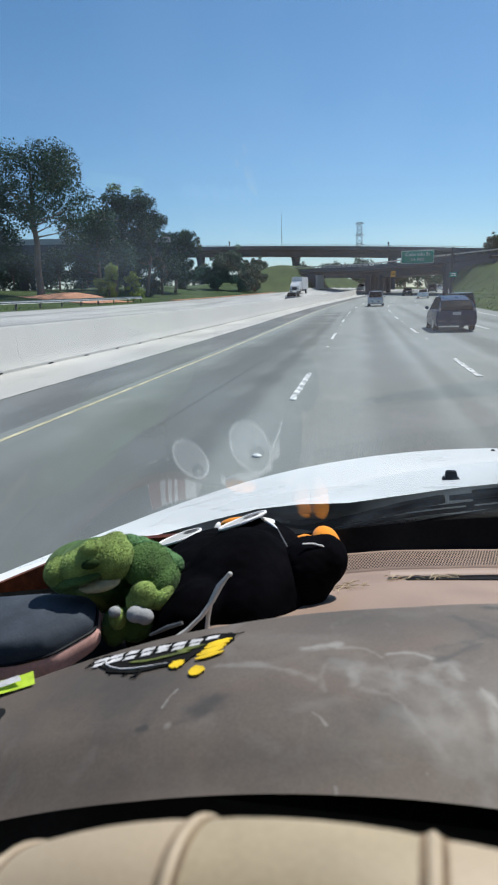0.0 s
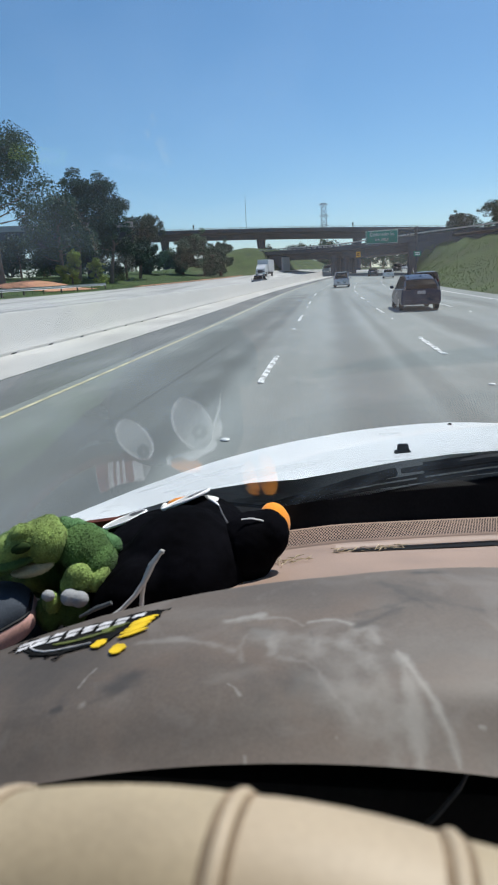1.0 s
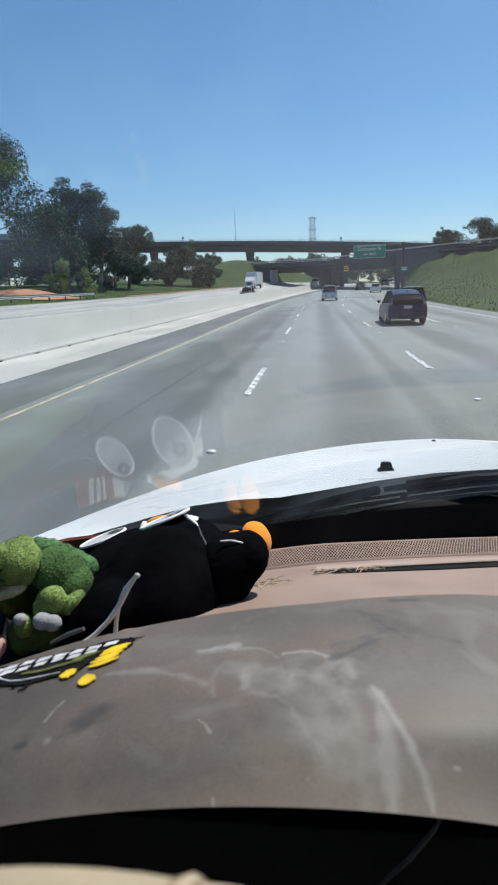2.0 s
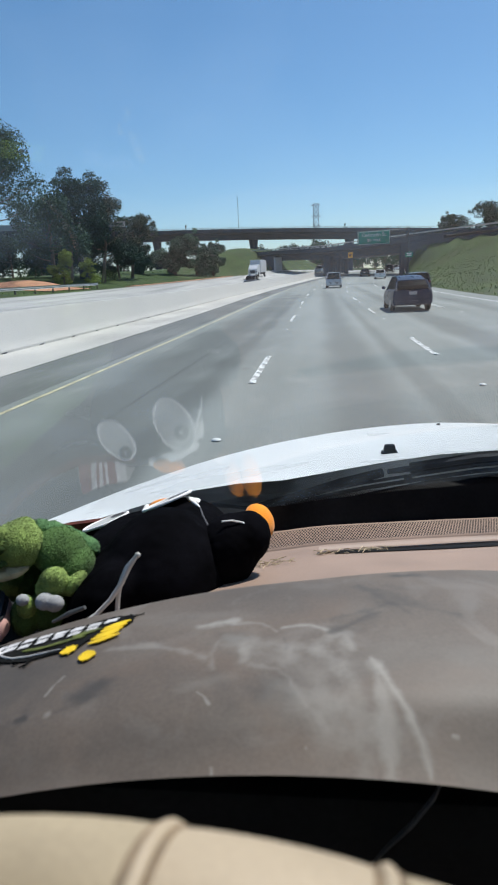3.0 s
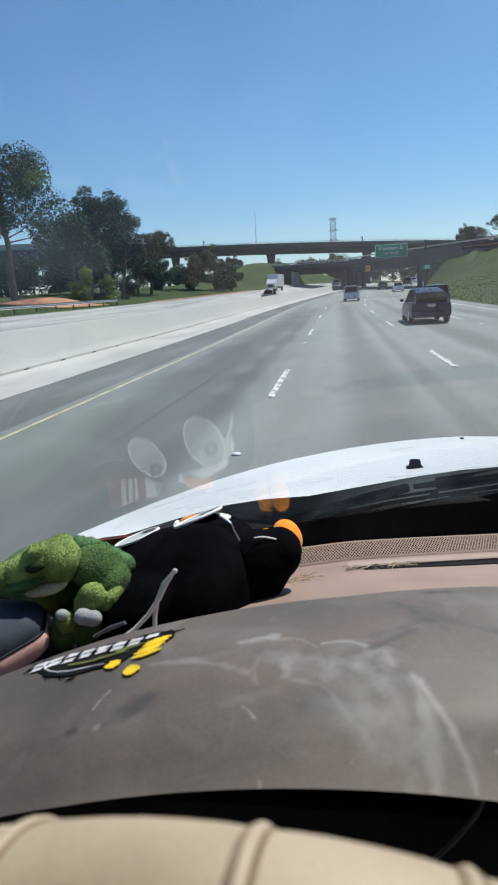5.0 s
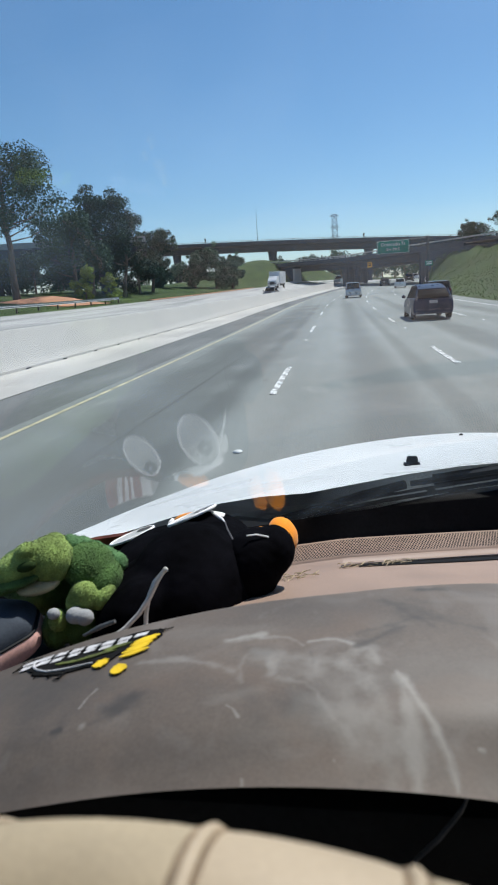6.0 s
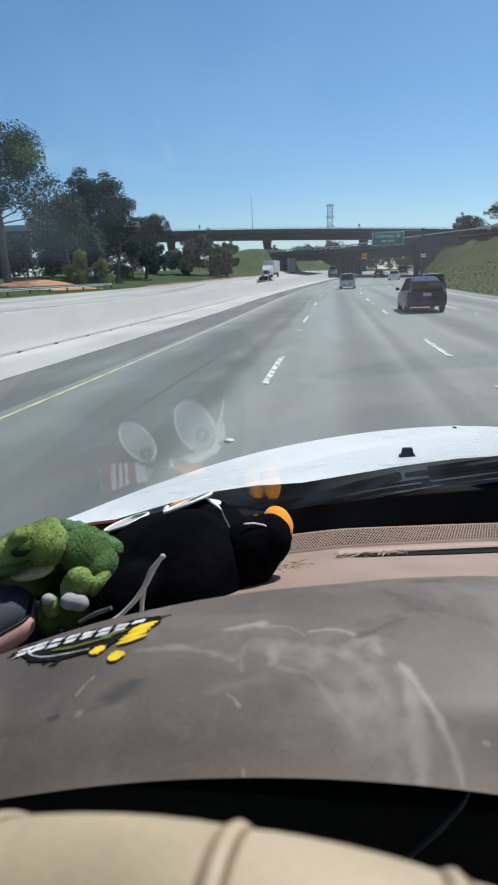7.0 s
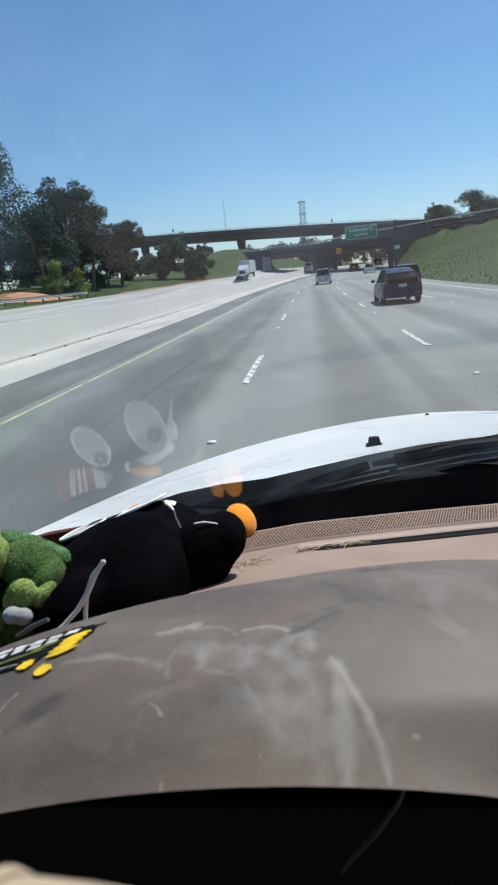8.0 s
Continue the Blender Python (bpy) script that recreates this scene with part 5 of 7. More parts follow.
lorry("white box truck coming the other way", place(-21, 138, land(-21, 138)), M["paint_white"], M["paint_white"], 180 + heading(138))
lorry("white-cab truck with a brown load, coming the other way", place(-20.5, 12, land(-20.5, 12)), M["paint_white"], M["box_brown"], 180, 3.2)


# ---- the vehicle that carries the camera ----
van = thing("white_van", "white vehicle with black wipers, seen from the driver's seat", "van", (0.4, 0.0, 0.0))


def hood_z(x, y):
    return 1.345 - 0.18 * (y - 1.05) - 0.16 * (x - 0.4) ** 2


def hood_front(x):
    s = abs(x - 0.4)
    ks = ((0, 2.25), (0.4, 2.12), (0.6, 2.02), (0.77, 1.9), (0.9, 1.7), (1.0, 1.45), (1.07, 1.22), (1.14, 1.0), (1.2, 0.8))
    for (a, ya), (b, yb) in zip(ks, ks[1:]):
        if s <= b:
            return ya + (yb - ya) * (s - a) / (b - a)
    return 0.8


def hood_rear(x):
    t = max(0.0, min(1.0, (0.3 - x) / 0.4))
    return 1.02 + 0.1 * max(0, 1 - ((x - 0.4) / 0.9) ** 2) - 0.45 * max(0, abs(x - 0.4) - 0.6) - 0.12 * t * t * (3 - 2 * t) * max(0.0, min(1.0, (x + 0.2) / 0.15))


bm = bmesh.new()


def hood_point(a, b):
    x = 0.4 + 1.2 * math.sin(math.pi * (a - 0.5))
    yr, yf = min(hood_rear(x), hood_front(x) - 0.01), hood_front(x)
    if b <= 0.8:
        y = yr + (yf - yr) * (b / 0.8)
        return Vector((x - 0.4, y, hood_z(x, y) - 0.012 * smooth01((b / 0.8 - 0.85) / 0.15)))
    k = (b - 0.8) / 0.2
    out = Vector((x - 0.4, yf - 1.2, 0)).normalized()
    return Vector((x - 0.4, yf, hood_z(x, yf) - 0.012)) + out * 0.05 * math.sin(k * math.pi / 2) + Vector((0, 0, -0.3 * k * k))


grid(bm, 40, 34, hood_point)
hood = part("hood", bm, M["white_car"], van, "glossy white hood")
# washer nozzle and a small stone-chip mark
bm = bmesh.new()
z = hood_z(0.1375, 1.195)
loft(bm, [[(sx * w * 0.9 - 0.2625, 1.195 + sy * d * 0.8, z + h * 0.95) for sx, sy in ((-1, -1), (1, -1), (1, 1), (-1, 1))] for w, d, h in ((0.018, 0.014, -0.004), (0.017, 0.013, 0.003), (0.0125, 0.010, 0.004), (0.011, 0.008, 0.016), (0.008, 0.006, 0.018))])
part("washer_nozzle", bm, M["rubber"], hood, "black washer nozzle")
bm = bmesh.new()
blob(bm, (-0.03, 1.95, hood_z(0.37, 1.95)), (0.007, 0.007, 0.006), seg=10, ring=6)
part("hood_stud", bm, M["rubber"], hood)
# cowl below the glass
def cowl_start(x):
    k = min(max(x, 0.0), 0.75)
    return min(0.915 + 0.47 * k - 0.3 * k * k, hood_rear(x) + 0.03)


bm = bmesh.new()
grid(bm, 20, 6, lambda a, b: Vector((-1.0 + 2.0 * a, cowl_start(-0.6 + 2.0 * a) + (hood_rear(-0.6 + 2.0 * a) + 0.05 - cowl_start(-0.6 + 2.0 * a)) * b, 1.262 + 0.03 * math.sin(math.pi * b) - 0.09 * (a * 2 - 1) ** 2)))
part("cowl", bm, M["black_void"], van, "black plastic cowl")


# windshield: a raked pane with a black lower band
def pane_bow(x):
    if x < -0.28:
        k = min(-0.28 - x, 0.22)
        return -3.0 * k * k - 1.32 * max(0.0, -0.5 - x)
    k = max(0.0, min(x, 0.5) + 0.1)
    return 0.62 * k - 0.5 * k * k


PANE_RAKE, PANE_FOOT, PANE_RISE = 0.8, (0.915, 1.2908), 0.61


def pane_y(x, z):
    """Depth of the glass at a height: its bow fades out toward the straight header."""
    b = (z - PANE_FOOT[1]) / PANE_RISE
    return PANE_FOOT[0] - (z - PANE_FOOT[1]) / PANE_RAKE + pane_bow(x) * (1 - b)


bm = bmesh.new()


def pane_point(a, b, o=0.0):
    x = 0.4 + (2 * a - 1) * (1.2 - 0.28 * b)
    z = PANE_FOOT[1] + PANE_RISE * b
    return Vector((x - 0.4, pane_y(x, z), z + o))


front = grid(bm, 120, 24, pane_point)
back = grid(bm, 120, 24, lambda a, b: pane_point(a, b, 0.0018))
edge = lambda g: g[0] + [r[-1] for r in g[1:]] + g[-1][-2::-1] + [r[0] for r in g[-2:0:-1]]
ea, eb = edge(front), edge(back)
for i in range(len(ea)):
    k = (i + 1) % len(ea)
    bm.faces.new((ea[i], ea[k], eb[k], eb[i]))
pane = part("windshield", bm, M["glass"], van, "slightly dusty raked windshield with bluish haze put into its film", smooth=50)
pane.visible_shadow = False


# wipers
def wiper(pts_arm, pts_blade):
    bm = bmesh.new()
    tube(bm, pts_arm, [0.008, 0.007, 0.006, 0.005], 6)
    arm = part("wiper_arm", bm, M["wiper"], van, "black wiper arm")
    bm = bmesh.new()
    tube(bm, pts_blade, 0.004, 5)
    part("wiper_blade", bm, M["wiper"], arm)
    bm = bmesh.new()
    tube(bm, [Vector(p) + Vector((0, 0.004, 0.009)) for p in pts_blade[1:-1]], 0.003, 5)
    part("blade_carrier", bm, M["dark_steel"], arm)
    mid = Vector(pts_blade[len(pts_blade) // 2])
    bm = bmesh.new()
    box(bm, mid.x - 0.007, mid.x + 0.007, mid.y - 0.005, mid.y + 0.005, mid.z - 0.003, mid.z + 0.012, 0.002)
    part("blade_clip", bm, M["wiper"], arm)


def gp(x, y, z, k=1.28):
    """A wiper point, pushed out k times along the camera's line of sight."""
    return (x * k - 0.4, y * k, 1.65 + (z - 1.65) * k)


# white strip placed to fit the camera's view, as hood between seal and arm
bm = bmesh.new()
tube(bm, [(0.126, 1.112, 1.2925), (0.142, 1.106, 1.2985), (0.158, 1.1, 1.3045)], [0.0028, 0.0034, 0.0036], 6)
part("hood_edge_strip", bm, M["white_car"], van, "white strip standing in for the hood's edge")
wiper([gp(0.95, 0.80, 1.45), gp(0.215, 0.85, 1.397), gp(0.127, 0.875, 1.375), gp(0.1, 0.885, 1.368)], [gp(-0.077, 0.95, 1.284), gp(-0.003, 0.92, 1.316), gp(0.064, 0.89, 1.341), gp(0.126, 0.867, 1.359), gp(0.215, 0.845, 1.38), gp(0.36, 0.82, 1.4), gp(0.48, 0.81, 1.41)])
wiper([gp(0.98, 0.84, 1.38), gp(0.9, 0.85, 1.39), gp(0.82, 0.86, 1.395), gp(0.75, 0.86, 1.4)], [gp(0.98, 0.87, 1.37), gp(0.9, 0.87, 1.375), gp(0.8, 0.87, 1.38), gp(0.7, 0.865, 1.385), gp(0.6, 0.86, 1.39)])
# second, flatter leaf of the blade and the rubber seal lying on the cowl
bm = bmesh.new()
tube(bm, [gp(-0.16, 0.98, 1.262), gp(-0.039, 0.955, 1.305), gp(0.032, 0.93, 1.336), gp(0.093, 0.9, 1.362)], [0.009, 0.010, 0.010, 0.009], 6)
part("cowl_seal", bm, M["rubber"], van, "weathered black rubber cowl seal")
bm = bmesh.new()
tube(bm, [gp(0.132, 0.885, 1.373), gp(0.215, 0.862, 1.391), gp(0.34, 0.85, 1.41), gp(0.6, 0.84, 1.43)], [0.011, 0.012, 0.012, 0.011], 6)
part("cowl_seal", bm, M["rubber"], van, "weathered black rubber cowl seal")
# black band printed along the foot of the glass, dotted at its upper edge
def band_top(x):
    return 1.319 + (0.03 if x < 0 else -0.046) * x


def band_y(x):
    x = min(x, 0.75)
    return 0.9 + (0.47 * x - 0.3 * x * x if x > 0 else 0.34 * x)


def against_glass(x, y, z):
    """Draws a point in toward the driver's eye until it lies on the inner face of the glass."""
    k = 1.0
    while k > 0.7 and y * k > pane_y(x * k, 1.65 + (z - 1.65) * k) - 0.003:
        k -= 0.002
    return Vector((x * k - 0.4, y * k, 1.65 + (z - 1.65) * k))


bm = bmesh.new()


def band_point(a, b):
    x = -0.22 + 1.3 * a
    y = band_y(x)
    low = 1.36 - 0.28 * ((y if x > 0 else 0.9) - 0.58) - 0.012
    return against_glass(x, y - 0.03 * (1 - b), low + (band_top(x) - low) * b)


grid(bm, 50, 5, band_point)
band = part("windshield_band", bm, M["black_void"], van, "black printed band at the foot of the glass")
bm = bmesh.new()
for i in range(210):
    for j in range(4):
        x = -0.05 + 0.0038 * (i + 0.5 * (j % 2))
        z, r = band_top(x) + 0.0012 + 0.0024 * j, 0.0014 - 0.00022 * j
        c = against_glass(x, band_y(x), z)
        bm.faces.new([bm.verts.new(c + Vector((r * math.cos(k * math.tau / 6), 0, r * math.sin(k * math.tau / 6)))) for k in range(6)])
tagged(part("band_dots", bm, M["black_void"], band, smooth=None), "rows of small black dots", kind="stuff")


# cabin shell round the camera
bm = bmesh.new()
loft(bm, [[(-0.94, 0.14, 1.885), (0.94, 0.14, 1.885), (0.94, 0.12, 1.945), (-0.94, 0.12, 1.945)], [(-0.95, -0.8, 1.93), (0.95, -0.8, 1.93), (0.95, -0.8, 2.0), (-0.95, -0.8, 2.0)], [(-0.95, -2.9, 1.91), (0.95, -2.9, 1.91), (0.95, -2.9, 1.98), (-0.95, -2.9, 1.98)]])
part("roof", bm, M["liner"], van)
for s in (-1, 1):
    bm = bmesh.new()
    loft(bm, [[(s * 1.26, 0.72, 1.2), (s * 1.2, 0.68, 1.2), (s * 1.2, 0.68, 1.36), (s * 1.26, 0.72, 1.36)], [(s * 0.97, 0.15, 1.87), (s * 0.9, 0.12, 1.87), (s * 0.9, 0.12, 1.94), (s * 0.97, 0.15, 1.94)]])
    part("pillar", bm, M["liner"], van)
    bm = bmesh.new()
    box(bm, s * 1.12 - 0.05, s * 1.12 + 0.05, -2.9, 0.6, 0.45, 1.16, 0.03)
    part("door_panel", bm, M["tan"], van)
    for y in (-0.9, -2.0, -2.85):
        bm = bmesh.new()
        loft(bm, [[(s * 1.14, y, 1.14), (s * 1.08, y, 1.14), (s * 1.08, y + 0.1, 1.14), (s * 1.14, y + 0.1, 1.14)], [(s * 0.96, y, 1.95), (s * 0.9, y, 1.95), (s * 0.9, y + 0.1, 1.95), (s * 0.96, y + 0.1, 1.95)]])
        part("pillar", bm, M["liner"], van)
bm = bmesh.new()
box(bm, -0.95, 0.95, -2.95, -2.88, 0.45, 1.95, 0.02)
part("rear_panel", bm, M["liner"], van)
bm = bmesh.new()
box(bm, -0.95, 0.95, -2.9, 0.9, 0.4, 0.46, 0.01)
part("floor_pan", bm, M["liner"], van)
bm = bmesh.new()
loft(bm, [[(-1.06, 1.0, 0.4), (1.06, 1.0, 0.4), (1.06, 1.0, 1.1), (-1.06, 1.0, 1.1)], [(-1.0, 1.9, 0.4), (1.0, 1.9, 0.4), (0.98, 1.85, 0.95), (-0.98, 1.85, 0.95)], [(-0.7, 2.2, 0.45), (0.7, 2.2, 0.45), (0.6, 2.15, 0.9), (-0.6, 2.15, 0.9)]])
part("front_body", bm, M["white_car"], van)
bm = bmesh.new()
grid(bm, 12, 20, lambda a, b: Vector(((2 * a - 1) * (0.96 + 0.02 * math.sin(math.pi * b)), 0.13 - 3.09 * b, 1.96 + 0.064 * smooth01(b / 0.26) - 0.02 * smooth01((b - 0.6) / 0.4) - 0.012 * (2 * a - 1) ** 4)))
part("roof_panel", bm, M["white_car"], van, "white outer roof panel")
for s in (-1, 1):
    bm = bmesh.new()
    grid(bm, 40, 8, lambda a, b: Vector((s * (1.19 + 0.02 * math.sin(math.pi * b) - 0.03 * b), -2.98 + 3.75 * a, 1.18 - (0.76 - 0.34 * math.sqrt(max(0.0, 1 - ((-2.98 + 3.75 * a + 2.1) / 0.46) ** 2))) * b)))
    part("side_skin", bm, M["white_car"], van, "white outer side panel")
    for y in (-0.85, -1.95):
        bm = bmesh.new()
        box(bm, s * 1.21 - 0.012, s * 1.21 + 0.012, y, y + 0.16, 0.98, 1.01, 0.006)
        part("door_handle", bm, M["rubber"], van, "black door handle")
    for y0, y1 in ((-0.8, 0.02), (-1.9, -0.9), (-2.8, -2.0)):
        bm = bmesh.new()
        grid(bm, 2, 2, lambda a, b: Vector((s * (1.12 - 0.18 * b), y0 + (y1 - y0) * a, 1.16 + 0.77 * b)))
        side_glass = part("side_window", bm, M["side_glass"], van, "clear side window")
        side_glass.visible_shadow = False
for x in (-0.98, 0.98):
    for y in (1.35, -2.1):
        wheel(van, x, y, 0.37, 0.24)

# ---- dashboard ----
dash = thing("dashboard", "worn brown-grey dashboard with a tan top and instrument hump", "dashboard", (0.0, 0.0, 1.2))
OFF = Vector((0, 0, -1.2))


def bow(x):
    x = min(x, 0.75)
    return 0.47 * x - 0.3 * x * x if x > 0 else 0.34 * x


def deck_z(x, y):
    v = y - bow(x)
    return 1.36 - 0.28 * ((y if x > 0 else v) - 0.55) + (0.17 * (v - 0.77) if v > 0.77 else 0)


bm = bmesh.new()


def deck_point(a, b):
    x = -0.75 + 1.9 * a
    y = 0.43 + bow(x) + 0.445 * b
    return Vector((x, y, deck_z(x, y) - (0.055 * smooth01((-0.19 - x) / 0.1) + 0.06 * smooth01((-0.36 - x) / 0.25)))) + OFF


grid(bm, 60, 30, deck_point)
part("dash_top", bm, M["tan"], dash, "tan plastic dash top")
bm = bmesh.new()
grid(bm, 40, 4, lambda a, b: Vector((-0.75 + 1.9 * a, 0.872 + bow(-0.75 + 1.9 * a) + 0.07 * b, deck_z(-0.75 + 1.9 * a, 0.872 + bow(-0.75 + 1.9 * a)) - 0.012 - 0.05 * b)) + OFF)
part("defroster_trough", bm, M["black_void"], dash, "black trough below the glass")

# perforated defroster grille: crossing bars over a dark bed
bm = bmesh.new()
x0, x1, v0, v1, cell = -0.13, 0.6, 0.785, 0.866, 0.0043
bars = int((x1 - x0) / cell)
for k in range(bars + 28):
    for sgn in (-1, 1):
        xa = x0 + (k - 14) * cell
        pts = []
        for j in range(5):
            v = v0 + (v1 - v0) * j / 4
            x = xa + sgn * (v - (v0 + v1) / 2) * 0.29
            y = v + bow(x)
            pts.append(Vector((x, y, deck_z(x, y) + 0.0022)) + OFF)
        if pts[0].x > x0 - 0.03 and pts[-1].x < x1 + 0.03:
            for a, c in zip(pts, pts[1:]):
                w = Vector((0.00065, 0, 0))
                bm.faces.new([bm.verts.new(p) for p in (a - w, a + w, c + w, c - w)])
for j in (0, 20):
    v = v0 + (v1 - v0) * j / 20
    for k in range(30):
        xa, xb = x0 + (x1 - x0) * k / 30, x0 + (x1 - x0) * (k + 1) / 30
        ps = []
        for x, d in ((xa, -0.0008), (xb, -0.0008), (xb, 0.0008), (xa, 0.0008)):
            y = v + d + bow(x)
            ps.append(bm.verts.new(Vector((x, y, deck_z(x, y) + 0.0024)) + OFF))
        bm.faces.new(ps)
part("defroster_grille", bm, M["tan"], dash, "tan perforated defroster grille", smooth=None)
bm = bmesh.new()
grid(bm, 30, 4, lambda a, b: Vector((x0 + (x1 - x0) * a, v0 + 0.008 + (v1 - v0 - 0.008) * b + bow(x0 + (x1 - x0) * a), deck_z(x0 + (x1 - x0) * a, v0 + 0.008 + (v1 - v0 - 0.008) * b + bow(x0 + (x1 - x0) * a)) + 0.0008)) + OFF)
part("grille_bed", bm, M["black_void"], dash)
# long air slot with a raised lip
for va, vb, up, key, name in ((0.7045, 0.722, 0.0015, "black_void", "air_slot"), (0.7225, 0.742, 0.0055, "tan", "slot_lip")):
    bm = bmesh.new()

    def slot_point(a, b, va=va, vb=vb, up=up):
        x = 0.0 + 0.55 * a
        if up < 0.003:
            x = 0.02 + 0.53 * a
            va = vb - 0.007 - 0.022 * min(1.0, max(0.0, x / 0.16))
        v = va + (vb - va) * b
        y = v + bow(x)
        return Vector((x, y, deck_z(x, y) + up + (0.004 * math.sin(math.pi * b) if up > 0.003 else 0))) + OFF
    grid(bm, 24, 4, slot_point)
    part(name, bm, M[key], dash)

# instrument hump: a broad padded cover whose near lip overhangs the gauges
bm = bmesh.new()


def hump_edge(x):
    ks = ((-0.6, 0.33), (-0.42, 0.362), (-0.33, 0.379), (-0.256, 0.402), (-0.19, 0.421), (-0.1, 0.436), (0.0, 0.449), (0.077, 0.475), (0.14, 0.5), (0.25, 0.53), (0.8, 0.56))
    for (xa, ya), (xb, yb) in zip(ks, ks[1:]):
        if x <= xb:
            k = (x - xa) / (xb - xa)
            return ya + (yb - ya) * k
    return 0.56


def hump_z(x, y):
    return 1.433 - 0.5 * (x - 0.06) ** 2 - 1.0 * max(0, y - 0.33) ** 2 - 1.8 * max(0, 0.33 - y) ** 2


def hump_point(a, b):
    x = -0.46 + 1.05 * a
    ye = hump_edge(x)
    yn = 0.2524 + 0.02 * max(0, -0.16 - x) - 0.05 * max(0, x - 0.1)
    sag = 0.0056 + 0.0437 * x + 0.243 * x * x
    if b < 0.12:
        k = 1 - b / 0.12
        return Vector((x, yn + 0.016 * k * k, hump_z(x, yn) - sag - 0.004 * smooth01(k) - 0.006 * k * k)) + OFF
    if b > 0.93:
        k = (b - 0.93) / 0.07
        return Vector((x, ye + 0.010 * math.sin(k * math.pi / 2), hump_z(x, ye) - 0.055 * k * k)) + OFF
    y = yn + (ye - yn) * (b - 0.12) / 0.81
    roll = smooth01((-0.39 - x) / 0.07)
    return Vector((x, y, hump_z(x, y) - 0.07 * roll * roll - sag * smooth01((0.3 - y) / (0.3 - yn)))) + OFF


grid(bm, 70, 60, hump_point)
part("instrument_hump", bm, M["hump"], dash, "grey padded instrument hump with pale scuffs")

bm = bmesh.new()
box(bm, -0.44, 0.5, 0.285, 0.35, 0.98, 1.37, 0.01)
for v in bm.verts:
    v.co += OFF
part("gauge_face", bm, M["black_void"], dash, "dark gauge panel under the hump")
bm = bmesh.new()
box(bm, -0.9, 1.6, 0.42, 0.62, 0.75, 1.27, 0.03)
for v in bm.verts:
    v.co += OFF
part("dash_body", bm, M["black_void"], dash)
bm = bmesh.new()
tube(bm, [Vector(p) + OFF for p in ((0.03, 0.279, 1.334), (0.0381, 0.279, 1.3461), (0.0499, 0.279, 1.3608), (0.0613, 0.279, 1.3796), (0.0665, 0.279, 1.394))], [0.0006, 0.0012, 0.0014, 0.0012, 0.0006], 8)
part("gauge_bezel", bm, M["bezel"], dash, "thin dark gloss edge of the gauge lens")
# black sheet laid over the left of the dash top, beyond the case
bm = bmesh.new()
grid(bm, 16, 12, lambda a, b: deck_point(0.265 * a, 0.02 + 0.9 * b) + Vector((0, 0, 0.004)))
part("side_sheet", bm, M["black_void"], dash, "black sheet over the left of the dash top")
# reddish-brown trim at the far corner of the dash
bm = bmesh.new()
loft(bm, [[Vector((x, y, z)) + OFF, Vector((x, y + 0.026, z)) + OFF, Vector((x, y + 0.02, z + h)) + OFF, Vector((x, y + 0.008, z + h)) + OFF] for x, y, z, h in ((-0.7, 0.77, 1.14, 0.05), (-0.593, 0.775, 1.196, 0.044), (-0.51, 0.775, 1.238, 0.039), (-0.43, 0.775, 1.277, 0.03), (-0.352, 0.775, 1.306, 0.02), (-0.283, 0.775, 1.317, 0.018), (-0.2, 0.775, 1.318, 0.016))])
part("corner_trim", bm, M["brown_trim"], dash, "reddish-brown glossy corner trim")

# ---- steering wheel with a cream stitched cover ----
WC, WR, WT = Vector((-0.021, 0.0757, 1.3182)), 0.2097, 0.0225
steer = thing("steering_wheel", "steering wheel in a cream stitched leather cover with wooden beads", "steering wheel", WC)
wu, wn, wx = Vector((0.0042, 0.04, 0.9992)), Vector((-0.1036, -0.9938, 0.0402)), Vector((0.9946, -0.1037, 0.0))


def rim_point(a, b, r=WT, R=WR):
    """a: angle round the wheel from its top, b: round the tube, 0 outward, 90 toward the driver."""
    out = wu * math.cos(a) + wx * math.sin(a)
    return out * R + (out * math.cos(b) + wn * math.sin(b)) * r


SEAMS = [radians(d) for d in (-54, -41.5, -29, -15.2, -1.4, 9.1, 20.5, 32, 44, 56)]
for i, (a0, a1) in enumerate(zip([radians(-180)] + SEAMS, SEAMS + [radians(180)])):
    n = max(6, int(math.degrees(a1 - a0) / 3))
    bm = bmesh.new()

    def cover(a, b, a0=a0, a1=a1):
        ang = a0 + (a1 - a0) * a
        puff = 1 + 0.02 * math.sin(math.pi * a) ** 0.5
        return rim_point(ang, b * math.tau + math.pi, WT * puff)
    grid(bm, n, 40, cover)
    part("cover_panel", bm, M["leather_worn" if i in (4, 6) else "leather"], steer)
for a in SEAMS:
    bm = bmesh.new()
    tube(bm, [rim_point(a, k * math.tau / 48 + math.pi, WT * 0.985) for k in range(49)], 0.0018, 10)
    part("seam_rib", bm, M["leather"], steer)
    for d in (-0.0095, 0.0095):
        bm = bmesh.new()
        tube(bm, [rim_point(a + d, k * math.tau / 48 + math.pi, WT * 0.988) for k in range(49)], 0.0009, 6)
        part("stitching", bm, M["seam"], steer)
